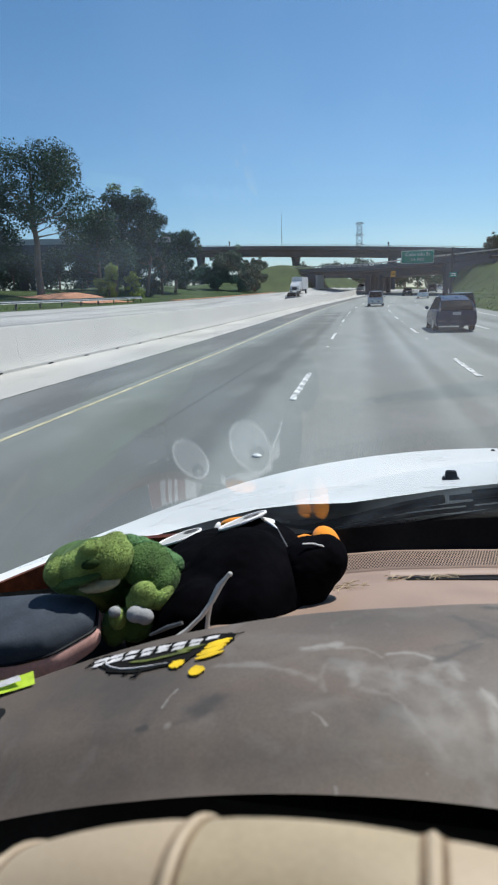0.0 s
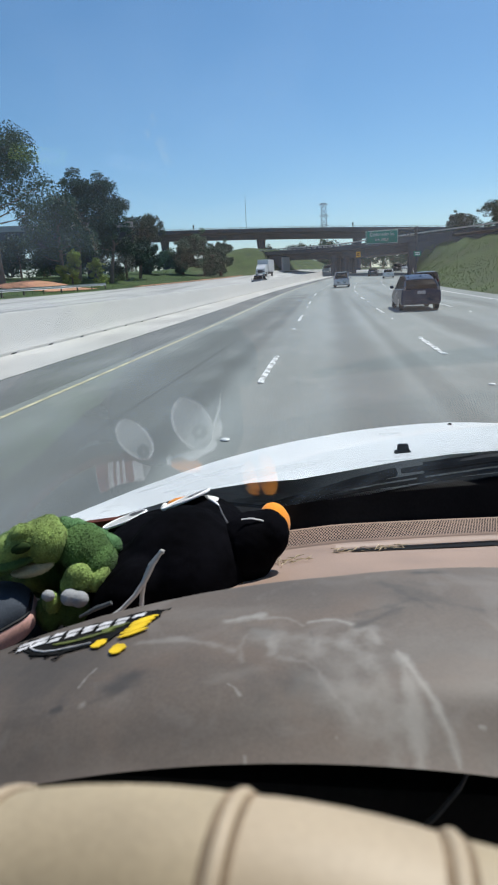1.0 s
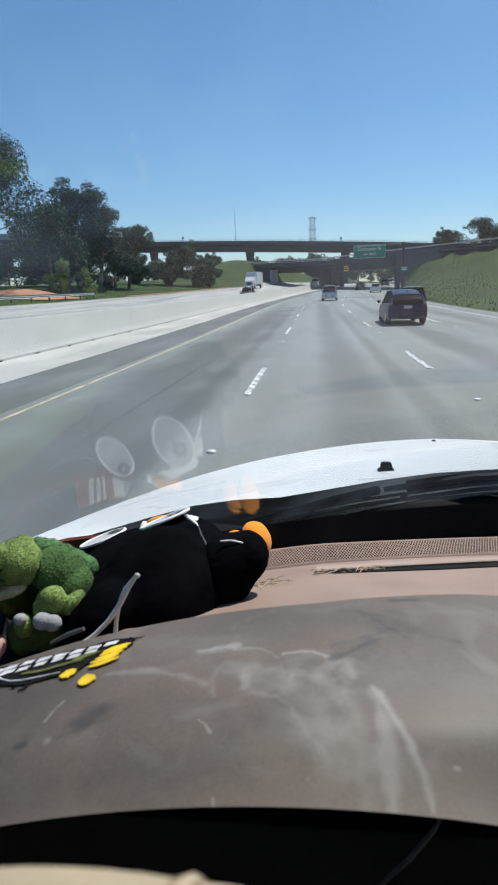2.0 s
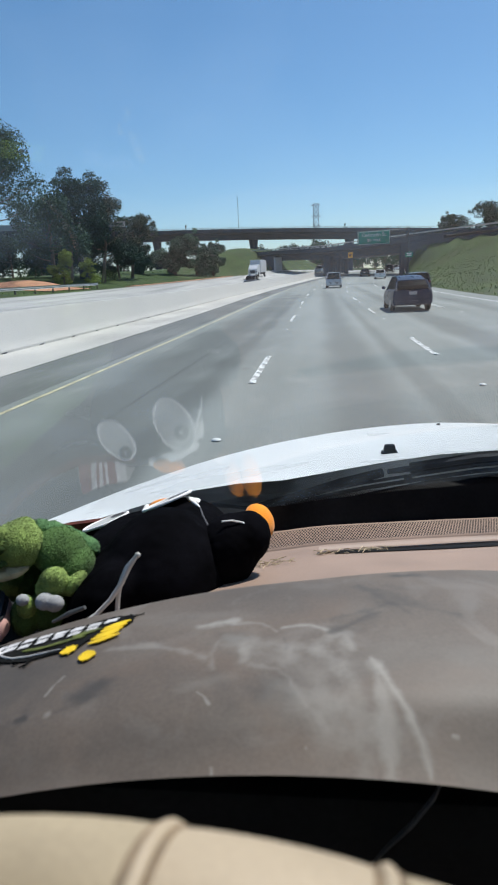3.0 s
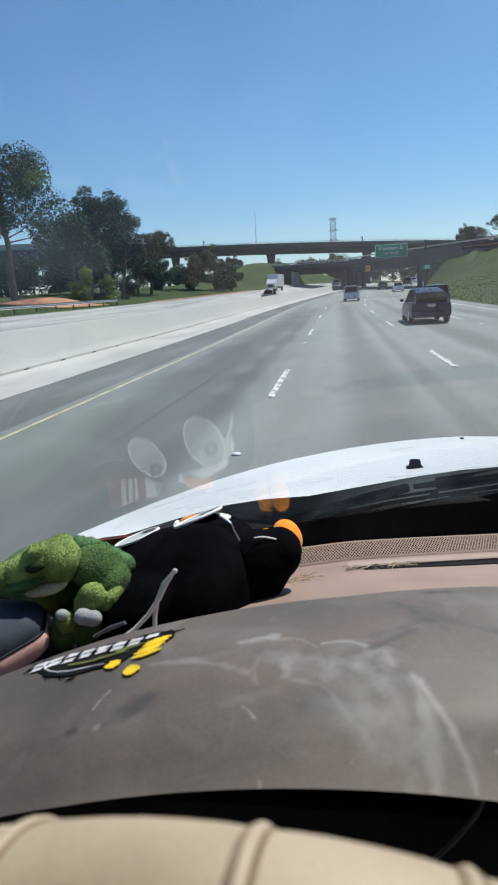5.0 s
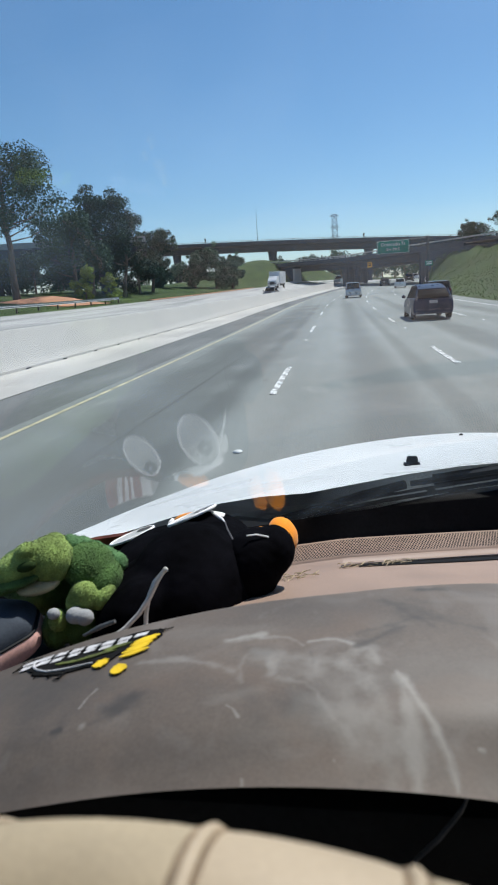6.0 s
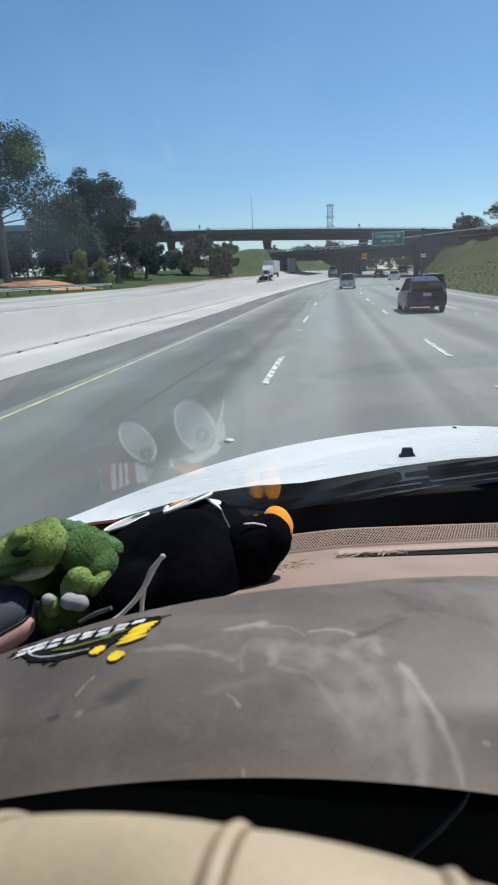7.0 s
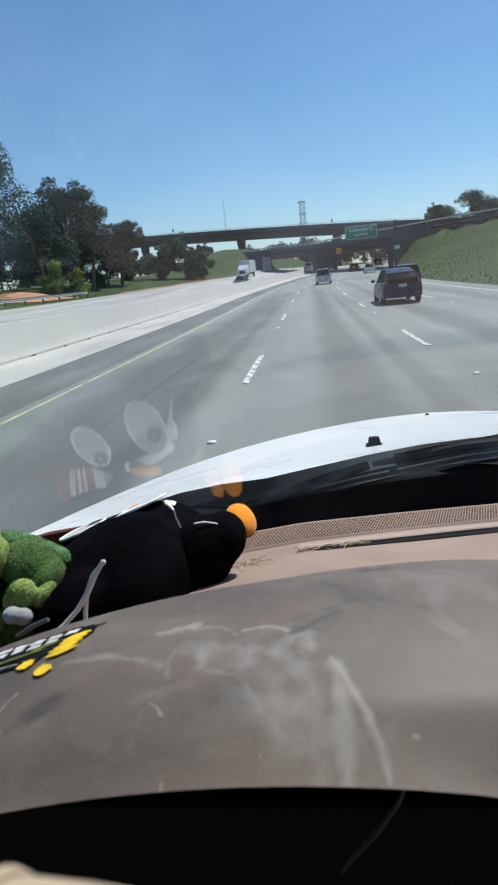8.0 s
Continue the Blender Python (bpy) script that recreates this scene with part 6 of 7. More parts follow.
# beaded panel on the driver's side of one length
for a0, a1 in ((SEAMS[3], SEAMS[4]), (SEAMS[5], SEAMS[6])):
    bm = bmesh.new()
    grid(bm, 10, 8, lambda a, b: rim_point(a0 + 0.015 + (a1 - a0 - 0.03) * a, radians(72 + 95 * b), WT * 1.045))
    part("woven_panel", bm, M["weave"], steer)
    for b in (70,):
        bm = bmesh.new()
        tube(bm, [rim_point(a0 + (a1 - a0) * k / 12, radians(b), WT * 1.05) for k in range(13)], 0.002, 5)
        part("stitching", bm, M["seam"], steer)
    for j, b in enumerate((88, 116, 144)):
        for k in range(6):
            a = a0 + 0.03 + (a1 - a0 - 0.05) * (k + (0.5 if j % 2 else 0)) / 6
            bm = bmesh.new()
            c = rim_point(a, radians(b), WT * 1.08)
            blob(bm, c, (0.0045, 0.004, 0.004), (0, math.degrees(a), 0), seg=12, ring=8)
            part("bead", bm, M["bead"], steer)
            bm = bmesh.new()
            blob(bm, rim_point(a + 0.02, radians(b), WT * 1.09), (0.0018, 0.0018, 0.0018), seg=8, ring=6)
            part("spacer_bead", bm, M["bead_clear"], steer)
bm = bmesh.new()
blob(bm, (0, 0.02, 0), (0.085, 0.05, 0.075), (14, 0, 0), seg=20, ring=12)
part("hub", bm, M["black_void"], steer)
for a in (radians(90), radians(-90), radians(180)):
    bm = bmesh.new()
    tube(bm, [Vector((0, 0.02, 0)), rim_point(a, math.pi, WT * 0.9)], [0.035, 0.018], 8)
    part("spoke", bm, M["black_void"], steer)


# ---- soft toys and loose things on the dash ----
from mathutils.bvhtree import BVHTree


def toy(name, bm, mats, label, category="toy"):
    ob = part(name, bm, mats)
    return tagged(ob, label, category)


# black toy, its face turned to the glass
skin = bmesh.new()
blob(skin, (-0.16, 0.645, 1.323), (0.067, 0.15, 0.072), (0, 0, 0), 0, 56, 40)
blob(skin, (-0.222, 0.67, 1.312), (0.075, 0.14, 0.06), (0, 0, 0), 0, 44, 30)
blob(skin, (-0.166, 0.6, 1.34), (0.068, 0.09, 0.074), (0, 0, 0), 0, 44, 30)
blob(skin, (-0.145, 0.635, 1.362), (0.045, 0.085, 0.037), (0, 0, 0), 0, 40, 28)
blob(skin, (-0.135, 0.61, 1.335), (0.04, 0.075, 0.05), (0, 0, 0), 0, 40, 28)
blob(skin, (-0.205, 0.58, 1.334), (0.056, 0.07, 0.05), (0, -42, 0), 0, 36, 24)
blob(skin, (-0.208, 0.53, 1.355), (0.042, 0.045, 0.026), (0, -42, 0), 0, 32, 20)
blob(skin, (-0.25, 0.555, 1.32), (0.034, 0.05, 0.034), (0, -30, 0), 0, 24, 16)
# brow, far cheek and muzzle, turned to the glass
blob(skin, (-0.168, 0.714, 1.35), (0.05, 0.048, 0.038), (0, 0, 0), 0, 32, 22)
blob(skin, (-0.272, 0.748, 1.291), (0.066, 0.076, 0.047), (0, 0, 0), 0, 32, 22)
blob(skin, (-0.23, 0.768, 1.315), (0.07, 0.045, 0.03), (0, 0, 0), 0, 32, 22)
bm = bmesh.new()
skin = fuse(skin, 0.004, 6, 0.001, 120.0)
surface = BVHTree.FromBMesh(skin)
add_skin(bm, skin, 0)
skin = bmesh.new()
blob(skin, (-0.1, 0.624, 1.36), (0.035, 0.045, 0.043), (0, 20, 0), 0, 28, 20)
blob(skin, (-0.112, 0.62, 1.33), (0.028, 0.04, 0.032), (0, 0, 0), 0, 28, 20)
blob(skin, (-0.08, 0.634, 1.372), (0.028, 0.036, 0.03), (0, 35, 0), 0, 24, 16)
add_skin(bm, fuse(skin, 0.003, 6, 0.001, 140.0), 0)
# foot: a long orange lobe reaching to the glass
blob(bm, (-0.086, 0.842, 1.3085), (0.018, 0.035, 0.026), (0, -38, 0), 3, 28, 18, 0.04, 5)
blob(bm, (-0.119, 0.846, 1.298), (0.022, 0.03, 0.018), (0, 0, 0), 3, 24, 16, 0.04, 5)
tube(bm, [(-0.1, 0.604, 1.4035), (-0.09, 0.608, 1.403), (-0.08, 0.614, 1.3985), (-0.073, 0.619, 1.392)], [0.0008, 0.0010, 0.0010, 0.0008], 6, 1)
# beak on the far side
blob(bm, (-0.211, 0.792, 1.352), (0.024, 0.014, 0.0095), (-25, -8, 0), 3, 26, 16)


def settle(p, core, lift):
    """Drops a point along the line to the toy's core until it lies on its skin."""
    p, core = Vector(p), Vector(core)
    far = core + (p - core) * 1.6
    hit = surface.ray_cast(far, core - far)
    return hit[0] + hit[1] * lift if hit[0] is not None else p


FACE_D = Vector((-0.24, 0.43, -0.87)).normalized()
FACE_U = (Vector((1, 0, 0)) - FACE_D * FACE_D.x).normalized()
FACE_V = FACE_D.cross(FACE_U)
FACE_V = FACE_V if FACE_V.y > 0 else -FACE_V


def on_face(c, u, v, lift):
    """A point of the face, u across and v down it from c, laid on the toy's skin."""
    p = Vector(c) + FACE_U * u + FACE_V * v
    hit = surface.ray_cast(p - FACE_D * 0.06, FACE_D, 0.14)
    if hit[0] is None:
        return surface.find_nearest(p)[0] - FACE_D * lift * 0.5
    return hit[0] - FACE_D * lift


# eyes: pale felt ovals with white rims, dark pupils toward the beak
EYE_R, EYE_L = (-0.187, 0.713, 1.385), (-0.283, 0.752, 1.349)
for c, ra, rb, along, pu, pv in ((EYE_R, 0.036, 0.0225, 1.054, 0.0095, 0.0095), (EYE_L, 0.032, 0.0205, 0.835, 0.0117, 0.0185)):
    ca, sa = math.cos(along), math.sin(along)

    def oval(k, rad):
        p, q = ra * rad * math.cos(k * math.tau / 40), rb * rad * math.sin(k * math.tau / 40)
        return p * ca - q * sa, p * sa + q * ca
    # the felt spans the folds of the skin as one gently tilted oval
    spots = [oval(k, rad) for rad in (0.3, 0.65, 0.95) for k in range(0, 40, 5)]
    depth = [(on_face(c, u, v, 0.0) - Vector(c)).dot(FACE_D) for u, v in spots]
    tilt = np.linalg.lstsq(np.array([(u, v, 1.0) for u, v in spots]), np.array(depth), rcond=None)[0]
    proud = min(0.009, max(tilt[0] * u + tilt[1] * v + tilt[2] - d for (u, v), d in zip(spots, depth)))

    def on_felt(u, v, lift, c=c, tilt=tilt, proud=proud):
        return Vector(c) + FACE_U * u + FACE_V * v + FACE_D * (tilt[0] * u + tilt[1] * v + tilt[2] - proud - lift)
    loft(bm, [[on_felt(*oval(k, rad), 0.0022 - 0.0006 * rad) for k in range(40)] for rad in (0.02, 0.35, 0.7, 1.0)], caps=False, mi=4)
    tube(bm, [on_felt(*oval(k, 1.0), 0.0012) for k in range(41)], 0.0019, 8, 1)
    loft(bm, [[on_felt(pu + 0.0095 * rad * math.cos(k * math.tau / 20), pv + 0.0105 * rad * math.sin(k * math.tau / 20), 0.0034) for k in range(20)] for rad in (0.3, 0.6, 1.0)], caps=False, mi=5)
# white band over the muzzle, ending in a point on the cheek
band_line = [(0.038, -0.009, 0.0006), (0.0372, -0.001, 0.0035), (0.0345, 0.0095, 0.0065), (0.0246, 0.0275, 0.009), (0.0015, 0.0423, 0.007), (-0.0254, 0.0485, 0.0075), (-0.036, 0.052, 0.006)]
rows = []
for i, (u, v, w) in enumerate(band_line):
    (ua, va, _), (ub, vb, _) = band_line[max(i - 1, 0)], band_line[min(i + 1, len(band_line) - 1)]
    n = Vector((-(vb - va), ub - ua)).normalized()
    deep = 0.075 * smooth01((0.034 - u) / 0.055) - 0.003
    free = [Vector(EYE_R) + FACE_U * (u + n.x * w * e) + FACE_V * (v + n.y * w * e) + FACE_D * (deep + 0.002 * e * e) for e in (-1, -0.5, 0, 0.5, 1)]
    laid = [on_face(EYE_R, u + n.x * w * e, v + n.y * w * e, 0.003 - 0.002 * e * e) for e in (-1, -0.5, 0, 0.5, 1)]
    k = smooth01((u - 0.012) / 0.016)
    rows.append([f.lerp(l, k) for f, l in zip(free, laid)])
loft(bm, rows, closed=False, caps=False, mi=1)
# white cheek crescent running from the shoulder to the muzzle
cheek = [(-0.132, 0.672, 1.405), (-0.14, 0.69, 1.4), (-0.158, 0.72, 1.389), (-0.175, 0.74, 1.375)]
tube(bm, [settle(p, (-0.15, 0.62, 1.35), 0.0005) for p in cheek], [0.0006, 0.0018, 0.0032, 0.003], 10, 1)
# lower end of the white line, its dim shaded side put in as grey
seam = [(-0.132, 0.672, 1.405), (-0.12, 0.645, 1.412), (-0.107, 0.622, 1.409), (-0.1, 0.613, 1.396), (-0.097, 0.606, 1.38), (-0.096, 0.6, 1.36), (-0.097, 0.597, 1.34)]
tube(bm, [settle(p, (-0.15, 0.62, 1.35), 0.0005) for p in seam], [0.0008, 0.0012, 0.0014, 0.0014, 0.0012, 0.0009, 0.0005], 8, 5)
toy("plush_bird", bm, [M["plush_black"], M["plush_white"], M["black_void"], M["plush_orange"], M["plush_felt"], M["plush_grey_dark"]], "black plush bird with white eyes and orange feet on the dash", "plush toy")

# green toy with a long snout lying across its own arms
GREEN, SHADED_G, CREAM, GREY, MID_G, DEEP_SHADE_G = range(6)
bm = bmesh.new()


def fuzz(bm, count, length, seed, bald):
    """Short tufts of pile standing off the skin."""
    rg = random.Random(seed)
    skins = [f for f in bm.faces if f.material_index not in bald and f.calc_center_median().y < 0.62]
    for f in rg.choices(skins, [f.calc_area() for f in skins], k=count):
        a, b, c = (v.co for v in f.verts[:3])
        u, v = sorted((rg.random(), rg.random()))
        p = a * u + b * (v - u) + c * (1 - v)
        side = f.normal.cross(Vector((rg.gauss(0, 1), rg.gauss(0, 1), rg.gauss(0, 1)))).normalized()
        tip = p + (side.cross(f.normal) + f.normal * 0.55) * length * rg.uniform(0.6, 1.3)
        side = side * 0.0006
        bm.faces.new([bm.verts.new(q) for q in (p - side, p + side, tip)]).material_index = f.material_index


def stuffed(colour, *bodies):
    """One sewn piece of the toy, melted from rounded bodies."""
    skin = bmesh.new()
    for x, y, z, rx, ry, rz, turn in bodies:
        blob(skin, (x, y, z), (rx, ry, rz), (0, turn, 0), 0, 28, 20)
    skin = fuse(skin, 0.0014, 5, 0.0 if colour == GREY else 0.0006, 850.0)
    add_skin(bm, skin, colour)


stuffed(GREEN, (-0.2876, 0.53, 1.410, 0.0235, 0.026, 0.0235, 10), (-0.312, 0.52, 1.4075, 0.034, 0.023, 0.0165, -22), (-0.336, 0.516, 1.399, 0.0165, 0.02, 0.015, -15), (-0.301, 0.515, 1.426, 0.012, 0.012, 0.008, -10), (-0.286, 0.54, 1.426, 0.012, 0.012, 0.007, 0))
stuffed(CREAM, (-0.296, 0.517, 1.389, 0.022, 0.018, 0.0075, -9))
# shade under the snout and over the body, put in as dark green
stuffed(SHADED_G, (-0.312, 0.512, 1.3975, 0.027, 0.0212, 0.006, -14))
stuffed(SHADED_G, (-0.325, 0.514, 1.391, 0.02, 0.018, 0.008, -14), (-0.2585, 0.553, 1.394, 0.028, 0.032, 0.022, 28), (-0.243, 0.55, 1.378, 0.019, 0.028, 0.021, 20))
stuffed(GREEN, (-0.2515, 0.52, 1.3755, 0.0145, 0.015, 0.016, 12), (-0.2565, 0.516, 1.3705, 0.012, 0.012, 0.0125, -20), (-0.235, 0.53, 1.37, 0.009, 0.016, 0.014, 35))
stuffed(SHADED_G, (-0.2795, 0.508, 1.346, 0.0125, 0.016, 0.02, 4), (-0.262, 0.52, 1.345, 0.02, 0.018, 0.02, 0))
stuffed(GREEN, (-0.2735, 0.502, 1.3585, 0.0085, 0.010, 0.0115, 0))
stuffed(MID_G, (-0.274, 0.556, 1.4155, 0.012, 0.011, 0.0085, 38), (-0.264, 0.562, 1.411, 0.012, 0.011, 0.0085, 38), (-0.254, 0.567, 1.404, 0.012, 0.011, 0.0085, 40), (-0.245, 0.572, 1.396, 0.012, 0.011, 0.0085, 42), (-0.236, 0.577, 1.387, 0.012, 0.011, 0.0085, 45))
# unseen back lobes, added for a green reflection in the glass
stuffed(SHADED_G, (-0.31, 0.6, 1.36, 0.05, 0.06, 0.04, 10), (-0.36, 0.655, 1.335, 0.055, 0.055, 0.04, 0), (-0.4, 0.69, 1.32, 0.05, 0.05, 0.035, 0))
stuffed(GREY, (-0.2535, 0.5, 1.366, 0.009, 0.009, 0.0082, 0), (-0.244, 0.5, 1.364, 0.0088, 0.0085, 0.0078, 0))
stuffed(GREY, (-0.273, 0.496, 1.3695, 0.0064, 0.0062, 0.0056, 0))
# shade of the eye socket, put in as a deep green oval
blob(bm, (-0.2985, 0.503, 1.4145), (0.0115, 0.006, 0.0052), (0, -14, 0), DEEP_SHADE_G, 18, 12)
fuzz(bm, 30000, 0.0017, 77, (GREY, DEEP_SHADE_G))
toy("plush_crocodile", bm, [M["plush_green"], M["plush_shaded_green"], M["plush_cream"], M["plush_grey"], M["plush_mid_green"], M["plush_deep_shade_green"]], "green fuzzy plush crocodile with grey claws on the dash", "plush toy")

# cord with two tails hanging over the black toy's side
bm = bmesh.new()
A0 = [(-0.153, 0.486, 1.426), (-0.16, 0.484, 1.417), (-0.168, 0.482, 1.402), (-0.178, 0.478, 1.388), (-0.19, 0.472, 1.377), (-0.203, 0.464, 1.37), (-0.216, 0.456, 1.366)]
A1 = [(-0.153, 0.486, 1.427), (-0.163, 0.4855, 1.415), (-0.17, 0.484, 1.4), (-0.173, 0.482, 1.385), (-0.174, 0.478, 1.37), (-0.172, 0.472, 1.362)]
tube(bm, A0, [0.0016, 0.0024, 0.0024, 0.0022, 0.0021, 0.002, 0.0016], 8)
tube(bm, A1, [0.0014, 0.0022, 0.0021, 0.002, 0.002, 0.0018], 8)
blob(bm, (-0.152, 0.4865, 1.427), (0.0026, 0.0024, 0.0024), seg=14, ring=10)
bmesh.ops.translate(bm, verts=bm.verts, vec=(-0.003, 0.0, -0.007))
tagged(part("drawstring_cord", bm, M["cord"]), "white drawstring cord hanging over the black plush", "cord")

# unseen carton behind the corner trim, added so the glass reflects its stripes
carton = thing("reflected_carton", "unseen red and white striped carton, added for its reflection in the glass", "box", (-0.326, 0.826, 1.236))
bm = bmesh.new()
box(bm, -0.03, 0.03, -0.02, 0.024, 0.0, 0.062, 0.001)
part("carton_body", bm, M["patch_white"], carton)
for x, w in ((-0.023, 0.006), (-0.0095, 0.0015), (-0.002, 0.0015), (0.009, 0.0055)):
    bm = bmesh.new()
    box(bm, x - w, x + w, -0.0195, 0.0235, 0.0622, 0.0626)
    part("printed_stripe", bm, M["print_red"], carton, "red printed stripe")

# short dark strap at the far edge of the hump
bm = bmesh.new()
tube(bm, [(-0.216, 0.437, 1.383), (-0.2, 0.436, 1.392), (-0.186, 0.435, 1.398)], [0.0012, 0.0021, 0.0017], 8)
tagged(part("strap_end", bm, M["strap"]), "short dark grey strap end on the dash", "strap")

# zip case with a blue-black padded lid and a narrow pink side
case = thing("zip_case", "soft zip case with blue-black top and pink leather side", "case", (-0.37, 0.44, 1.31))
CASE_PLAN = ((0.087, 0.042), (0.062, -0.004), (0.032, -0.02), (-0.09, -0.036), (-0.11, 0.0), (-0.09, 0.08), (0.02, 0.098), (0.068, 0.09))


def case_ring(z, k, lift=0.0):
    """Rounded outline of the case at height z, drawn in by k; its outer end tips up by lift."""
    pts = []
    n = len(CASE_PLAN)
    for i in range(n):
        p, c, q = (Vector(CASE_PLAN[(i + d) % n]) for d in (-1, 0, 1))
        for j in range(5):
            t = j / 4
            a, b = c + (p - c) * 0.22, c + (q - c) * 0.22
            m = a * (1 - t) ** 2 + c * 2 * t * (1 - t) + b * t * t
            pts.append(Vector((m.x * k, m.y * k + 0.006 * (1 - k), z + lift * m.x)))
    return pts


bm = bmesh.new()
loft(bm, [case_ring(0.012, 0.95, 0.18), case_ring(0.016, 0.99, 0.18), case_ring(0.03, 1.0, 0.12), case_ring(0.0385, 0.985, 0.08), case_ring(0.04, 0.965, 0.08)])
part("side", bm, M["case_pink"], case, "rubbed pink leather side")
bm = bmesh.new()
loft(bm, [case_ring(0.0395, 0.94, 0.08), case_ring(0.047, 0.95, 0.08), case_ring(0.055, 0.9, 0.06), case_ring(0.06, 0.83, 0.05), case_ring(0.0625, 0.7, 0.04), case_ring(0.0632, 0.4, 0.03)])
part("lid", bm, M["case_black"], case, "blue-black padded lid")
bm = bmesh.new()
tube(bm, case_ring(0.041, 0.96, 0.08) + case_ring(0.041, 0.96, 0.08)[:1], 0.0016, 6)
part("zip", bm, M["rubber"], case)

# lime paper slip beside the case
bm = bmesh.new()
grid(bm, 10, 3, lambda a, b: Vector((-0.37 + 0.08 * a - 0.01 * b, 0.362 + 0.016 * b + 0.012 * a, hump_z(-0.37 + 0.08 * a, 0.37) + 0.003 + 0.0015 * math.sin(5 * a))))
slip = tagged(part("paper_slip", bm, M["paper_lime"]), "lime-green printed paper slip with a white panel", "paper")
bm = bmesh.new()
grid(bm, 4, 2, lambda a, b: Vector((-0.325 + 0.022 * a - 0.006 * b, 0.374 + 0.006 * b + 0.003 * a, hump_z(-0.325 + 0.022 * a, 0.37) + 0.0062)))
part("printed_panel", bm, M["patch_white"], slip, "white printed panel")


# embroidered patch lying on the hump: plain bars stand for its lettering
patch = thing("embroidered_patch", "black embroidered patch with white lettering and yellow figures", "patch", (-0.1857, 0.3868, 1.2))
PAX = Vector((0.9952, 0.0981))


def patch_point(s, t, up):
    x, y = -0.1857 + PAX.x * s - PAX.y * t, 0.3868 + PAX.y * s + PAX.x * t
    return Vector((x + 0.1857, y - 0.3868, hump_z(x, y) + up - 1.2))


def patch_shape(name, outline, up, thick, key, label="", parent=None):
    b = bmesh.new()
    lo, hi = [b.verts.new(patch_point(s, t, up)) for s, t in outline], [b.verts.new(patch_point(s, t, up + thick)) for s, t in outline]
    b.faces.new(hi)
    for i in range(len(lo)):
        k = (i + 1) % len(lo)
        b.faces.new((lo[i], lo[k], hi[k], hi[i]))
    return part(name, b, M[key], parent or patch, label, smooth=30)


def ragged(pts, step, amp, rg):
    """Walks a closed outline in short steps with a frayed edge."""
    out = []
    for (xa, ya), (xb, yb) in zip(pts, pts[1:] + pts[:1]):
        n = max(1, int(math.hypot(xb - xa, yb - ya) / step))
        out += [(xa + (xb - xa) * k / n + rg.uniform(-amp, amp), ya + (yb - ya) * k / n + rg.uniform(-amp, amp)) for k in range(n)]
    return out


rg = random.Random(21)
patch_shape("backing", ragged([(-0.06, 0.008), (-0.054, 0.018), (-0.03, 0.0135), (0.013, 0.0145), (0.04, 0.018), (0.054, 0.012), (0.052, -0.003), (0.03, -0.012), (0.02, -0.026), (-0.002, -0.027), (-0.022, -0.025), (-0.042, -0.014)], 0.004, 0.0012, rg), 0.0004, 0.0009, "patch_black")
bm = bmesh.new()
tube(bm, [patch_point(s, t, 0.0016) for s, t in ((-0.046, 0.012), (-0.049, 0.006), (-0.046, -0.002), (-0.04, -0.009), (-0.03, -0.0165), (-0.019, -0.02), (-0.006, -0.0215), (0.007, -0.0218))], [0.0004, 0.0008, 0.0009, 0.0008, 0.0008, 0.0007, 0.0007, 0.0004], 6)
part("border_cord", bm, M["patch_white"], patch, "pale stitched border")
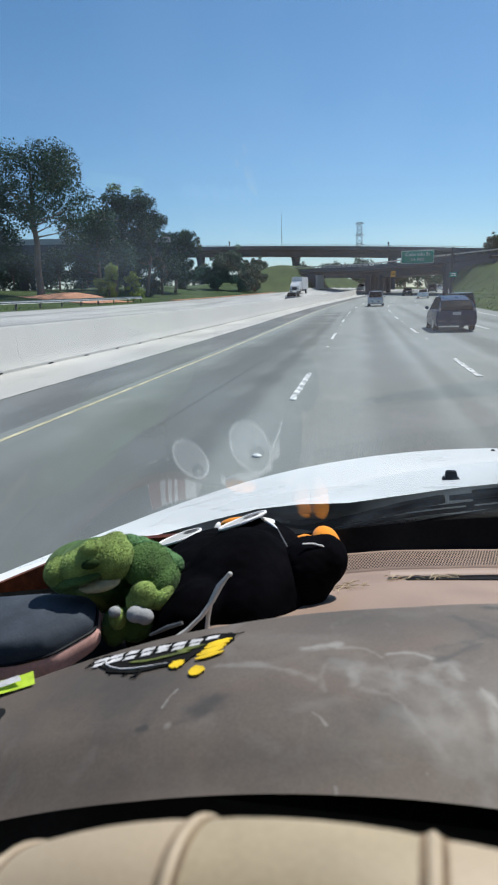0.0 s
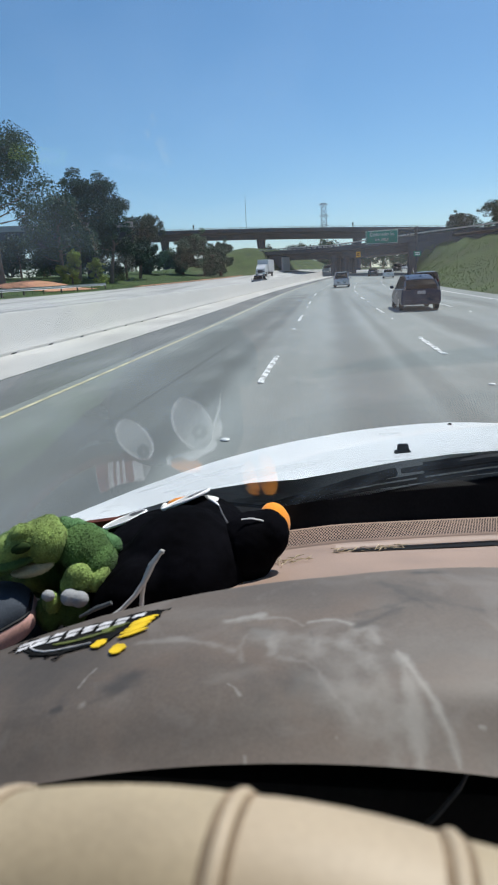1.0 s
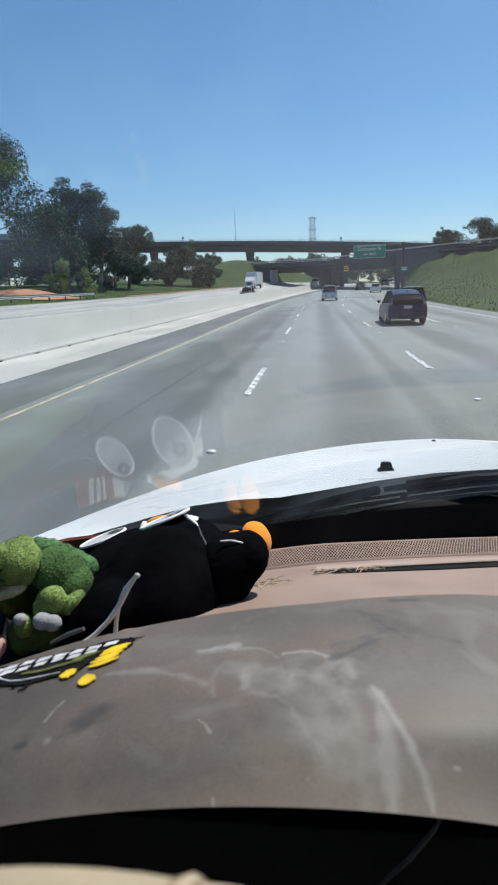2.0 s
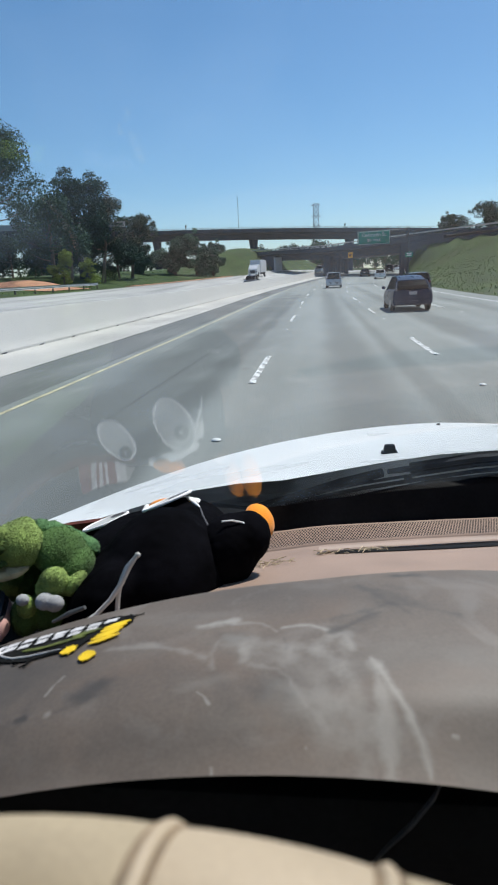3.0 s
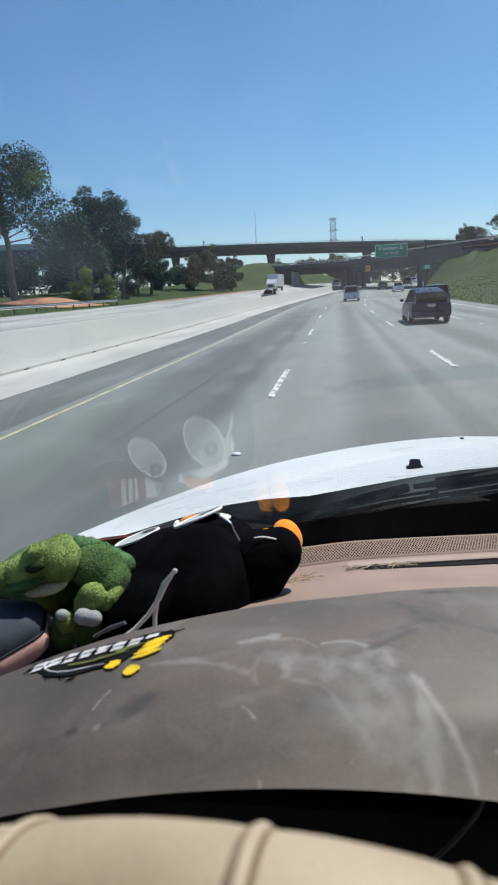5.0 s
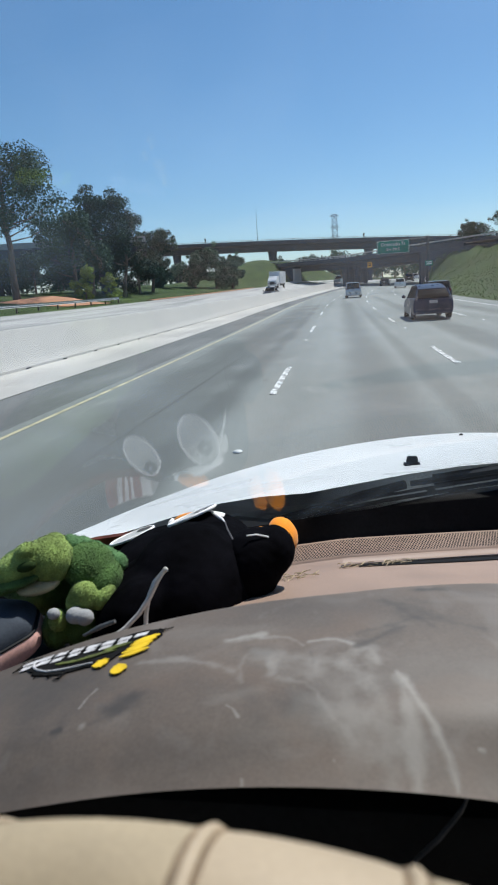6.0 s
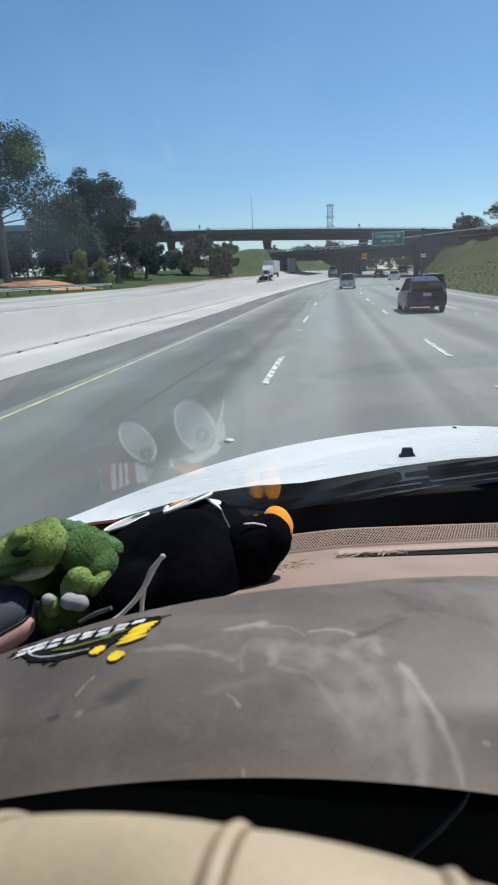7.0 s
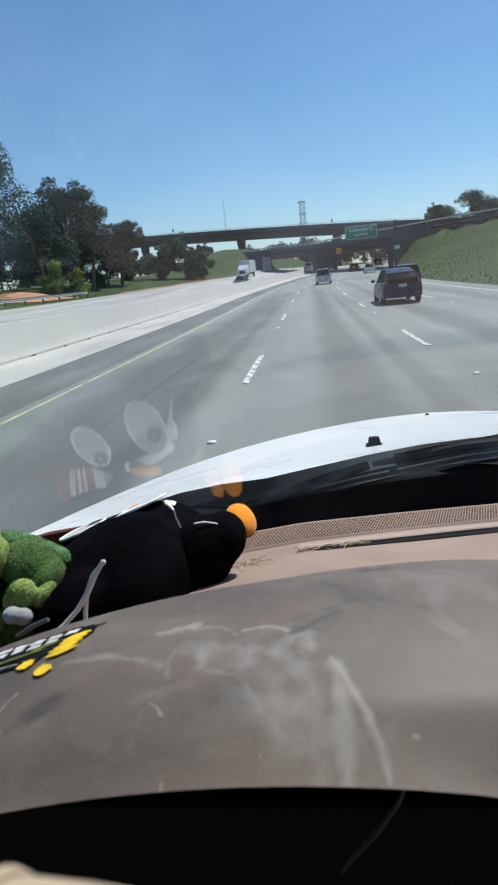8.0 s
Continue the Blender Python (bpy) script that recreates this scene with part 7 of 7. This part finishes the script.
# lettering worn down to short slanted strokes in two rows
for k in range(8):
    s = -0.054 + 0.0128 * k
    for t, w in ((0.01 + 0.0012 * math.sin(k), 0.0054), (0.002 + 0.001 * math.sin(k * 2.1), 0.006)):
        if k == 7 and t < 0.005:
            continue
        w *= rg.uniform(0.75, 1.1)
        o = [(s - w, t - 0.0031), (s + w * 0.8, t - 0.0026), (s + w, t + 0.0029), (s - w * 0.7, t + 0.0033)]
        patch_shape("lettering_bar", ragged(o, 0.0018, 0.0007, rg), 0.0012, 0.0003, "patch_white")
for c, r, key, tilt in (((0.006, -0.0105), (0.016, 0.0022), "patch_green", 0.1), ((-0.016, -0.0105), (0.011, 0.0018), "patch_green", -0.2), ((0.02, -0.004), (0.012, 0.003), "patch_green", 0.2), ((0.0146, -0.0266), (0.0056, 0.0062), "patch_yellow", 0), ((0.0317, -0.0405), (0.0056, 0.006), "patch_yellow", 0.3)):
    o = [(c[0] + r[0] * rg.uniform(0.7, 1.15) * math.cos(k * math.tau / 20) - r[1] * tilt * math.sin(k * math.tau / 20), c[1] + r[1] * rg.uniform(0.75, 1.2) * math.sin(k * math.tau / 20) + r[0] * tilt * math.cos(k * math.tau / 20)) for k in range(20)]
    patch_shape("figure", o, 0.0012, 0.0008, key)
for k in range(5):
    s, t = 0.0385 + 0.0012 * k + rg.uniform(-0.002, 0.002), -0.0215 + 0.0052 * k
    o = [(s + 0.0102 * rg.uniform(0.85, 1.1) * math.cos(i * math.tau / 14), t + 0.0028 * rg.uniform(0.8, 1.2) * math.sin(i * math.tau / 14) + 0.003 * math.cos(i * math.tau / 14)) for i in range(14)]
    patch_shape("figure", o, 0.0013 + 0.0002 * (k % 2), 0.0008, "patch_yellow")
for k in range(16):
    s, t = rg.choice([(-0.06, 0.008), (0.05, 0.012), (-0.02, -0.026), (-0.03, -0.022), (-0.055, 0.014)])
    bm = bmesh.new()
    s, t = s + rg.uniform(-0.005, 0.005), t + rg.uniform(-0.004, 0.004)
    tube(bm, [patch_point(s, t, 0.001), patch_point(s + rg.uniform(-0.004, 0.004), t + rg.uniform(-0.006, 0.002), 0.0016), patch_point(s + rg.uniform(-0.006, 0.006), t + rg.uniform(-0.008, 0.002), 0.0008)], 0.0004, 4)
    part("loose_thread", bm, M["patch_black"], patch)

# bits of dry straw on the dash and in the slot
bm = bmesh.new()
rg = random.Random(5)
for k in range(70):
    if k < 34:
        x, v = rg.gauss(-0.062, 0.014), rg.gauss(0.688, 0.01)
    else:
        x, v = rg.choice([0.005, 0.03, 0.05, 0.06, 0.07, 0.085]) + rg.gauss(0, 0.006), rg.gauss(0.719, 0.005)
    y = v + bow(x)
    a, l = rg.gauss(0.3, 0.6), rg.uniform(0.005, 0.016)
    z = deck_z(x, y) + rg.uniform(0.001, 0.005)
    d = Vector((math.cos(a), math.sin(a), rg.uniform(-0.05, 0.35))) * l
    p = Vector((x, y, z))
    tube(bm, [p - d * 0.5, p + Vector((0, 0, 0.001)), p + d * 0.5], [0.0005, 0.0007, 0.0003], 4)
tagged(part("straw_bits", bm, M["straw"]), "scattered bits of dry straw on the dash top", "debris", kind="stuff")
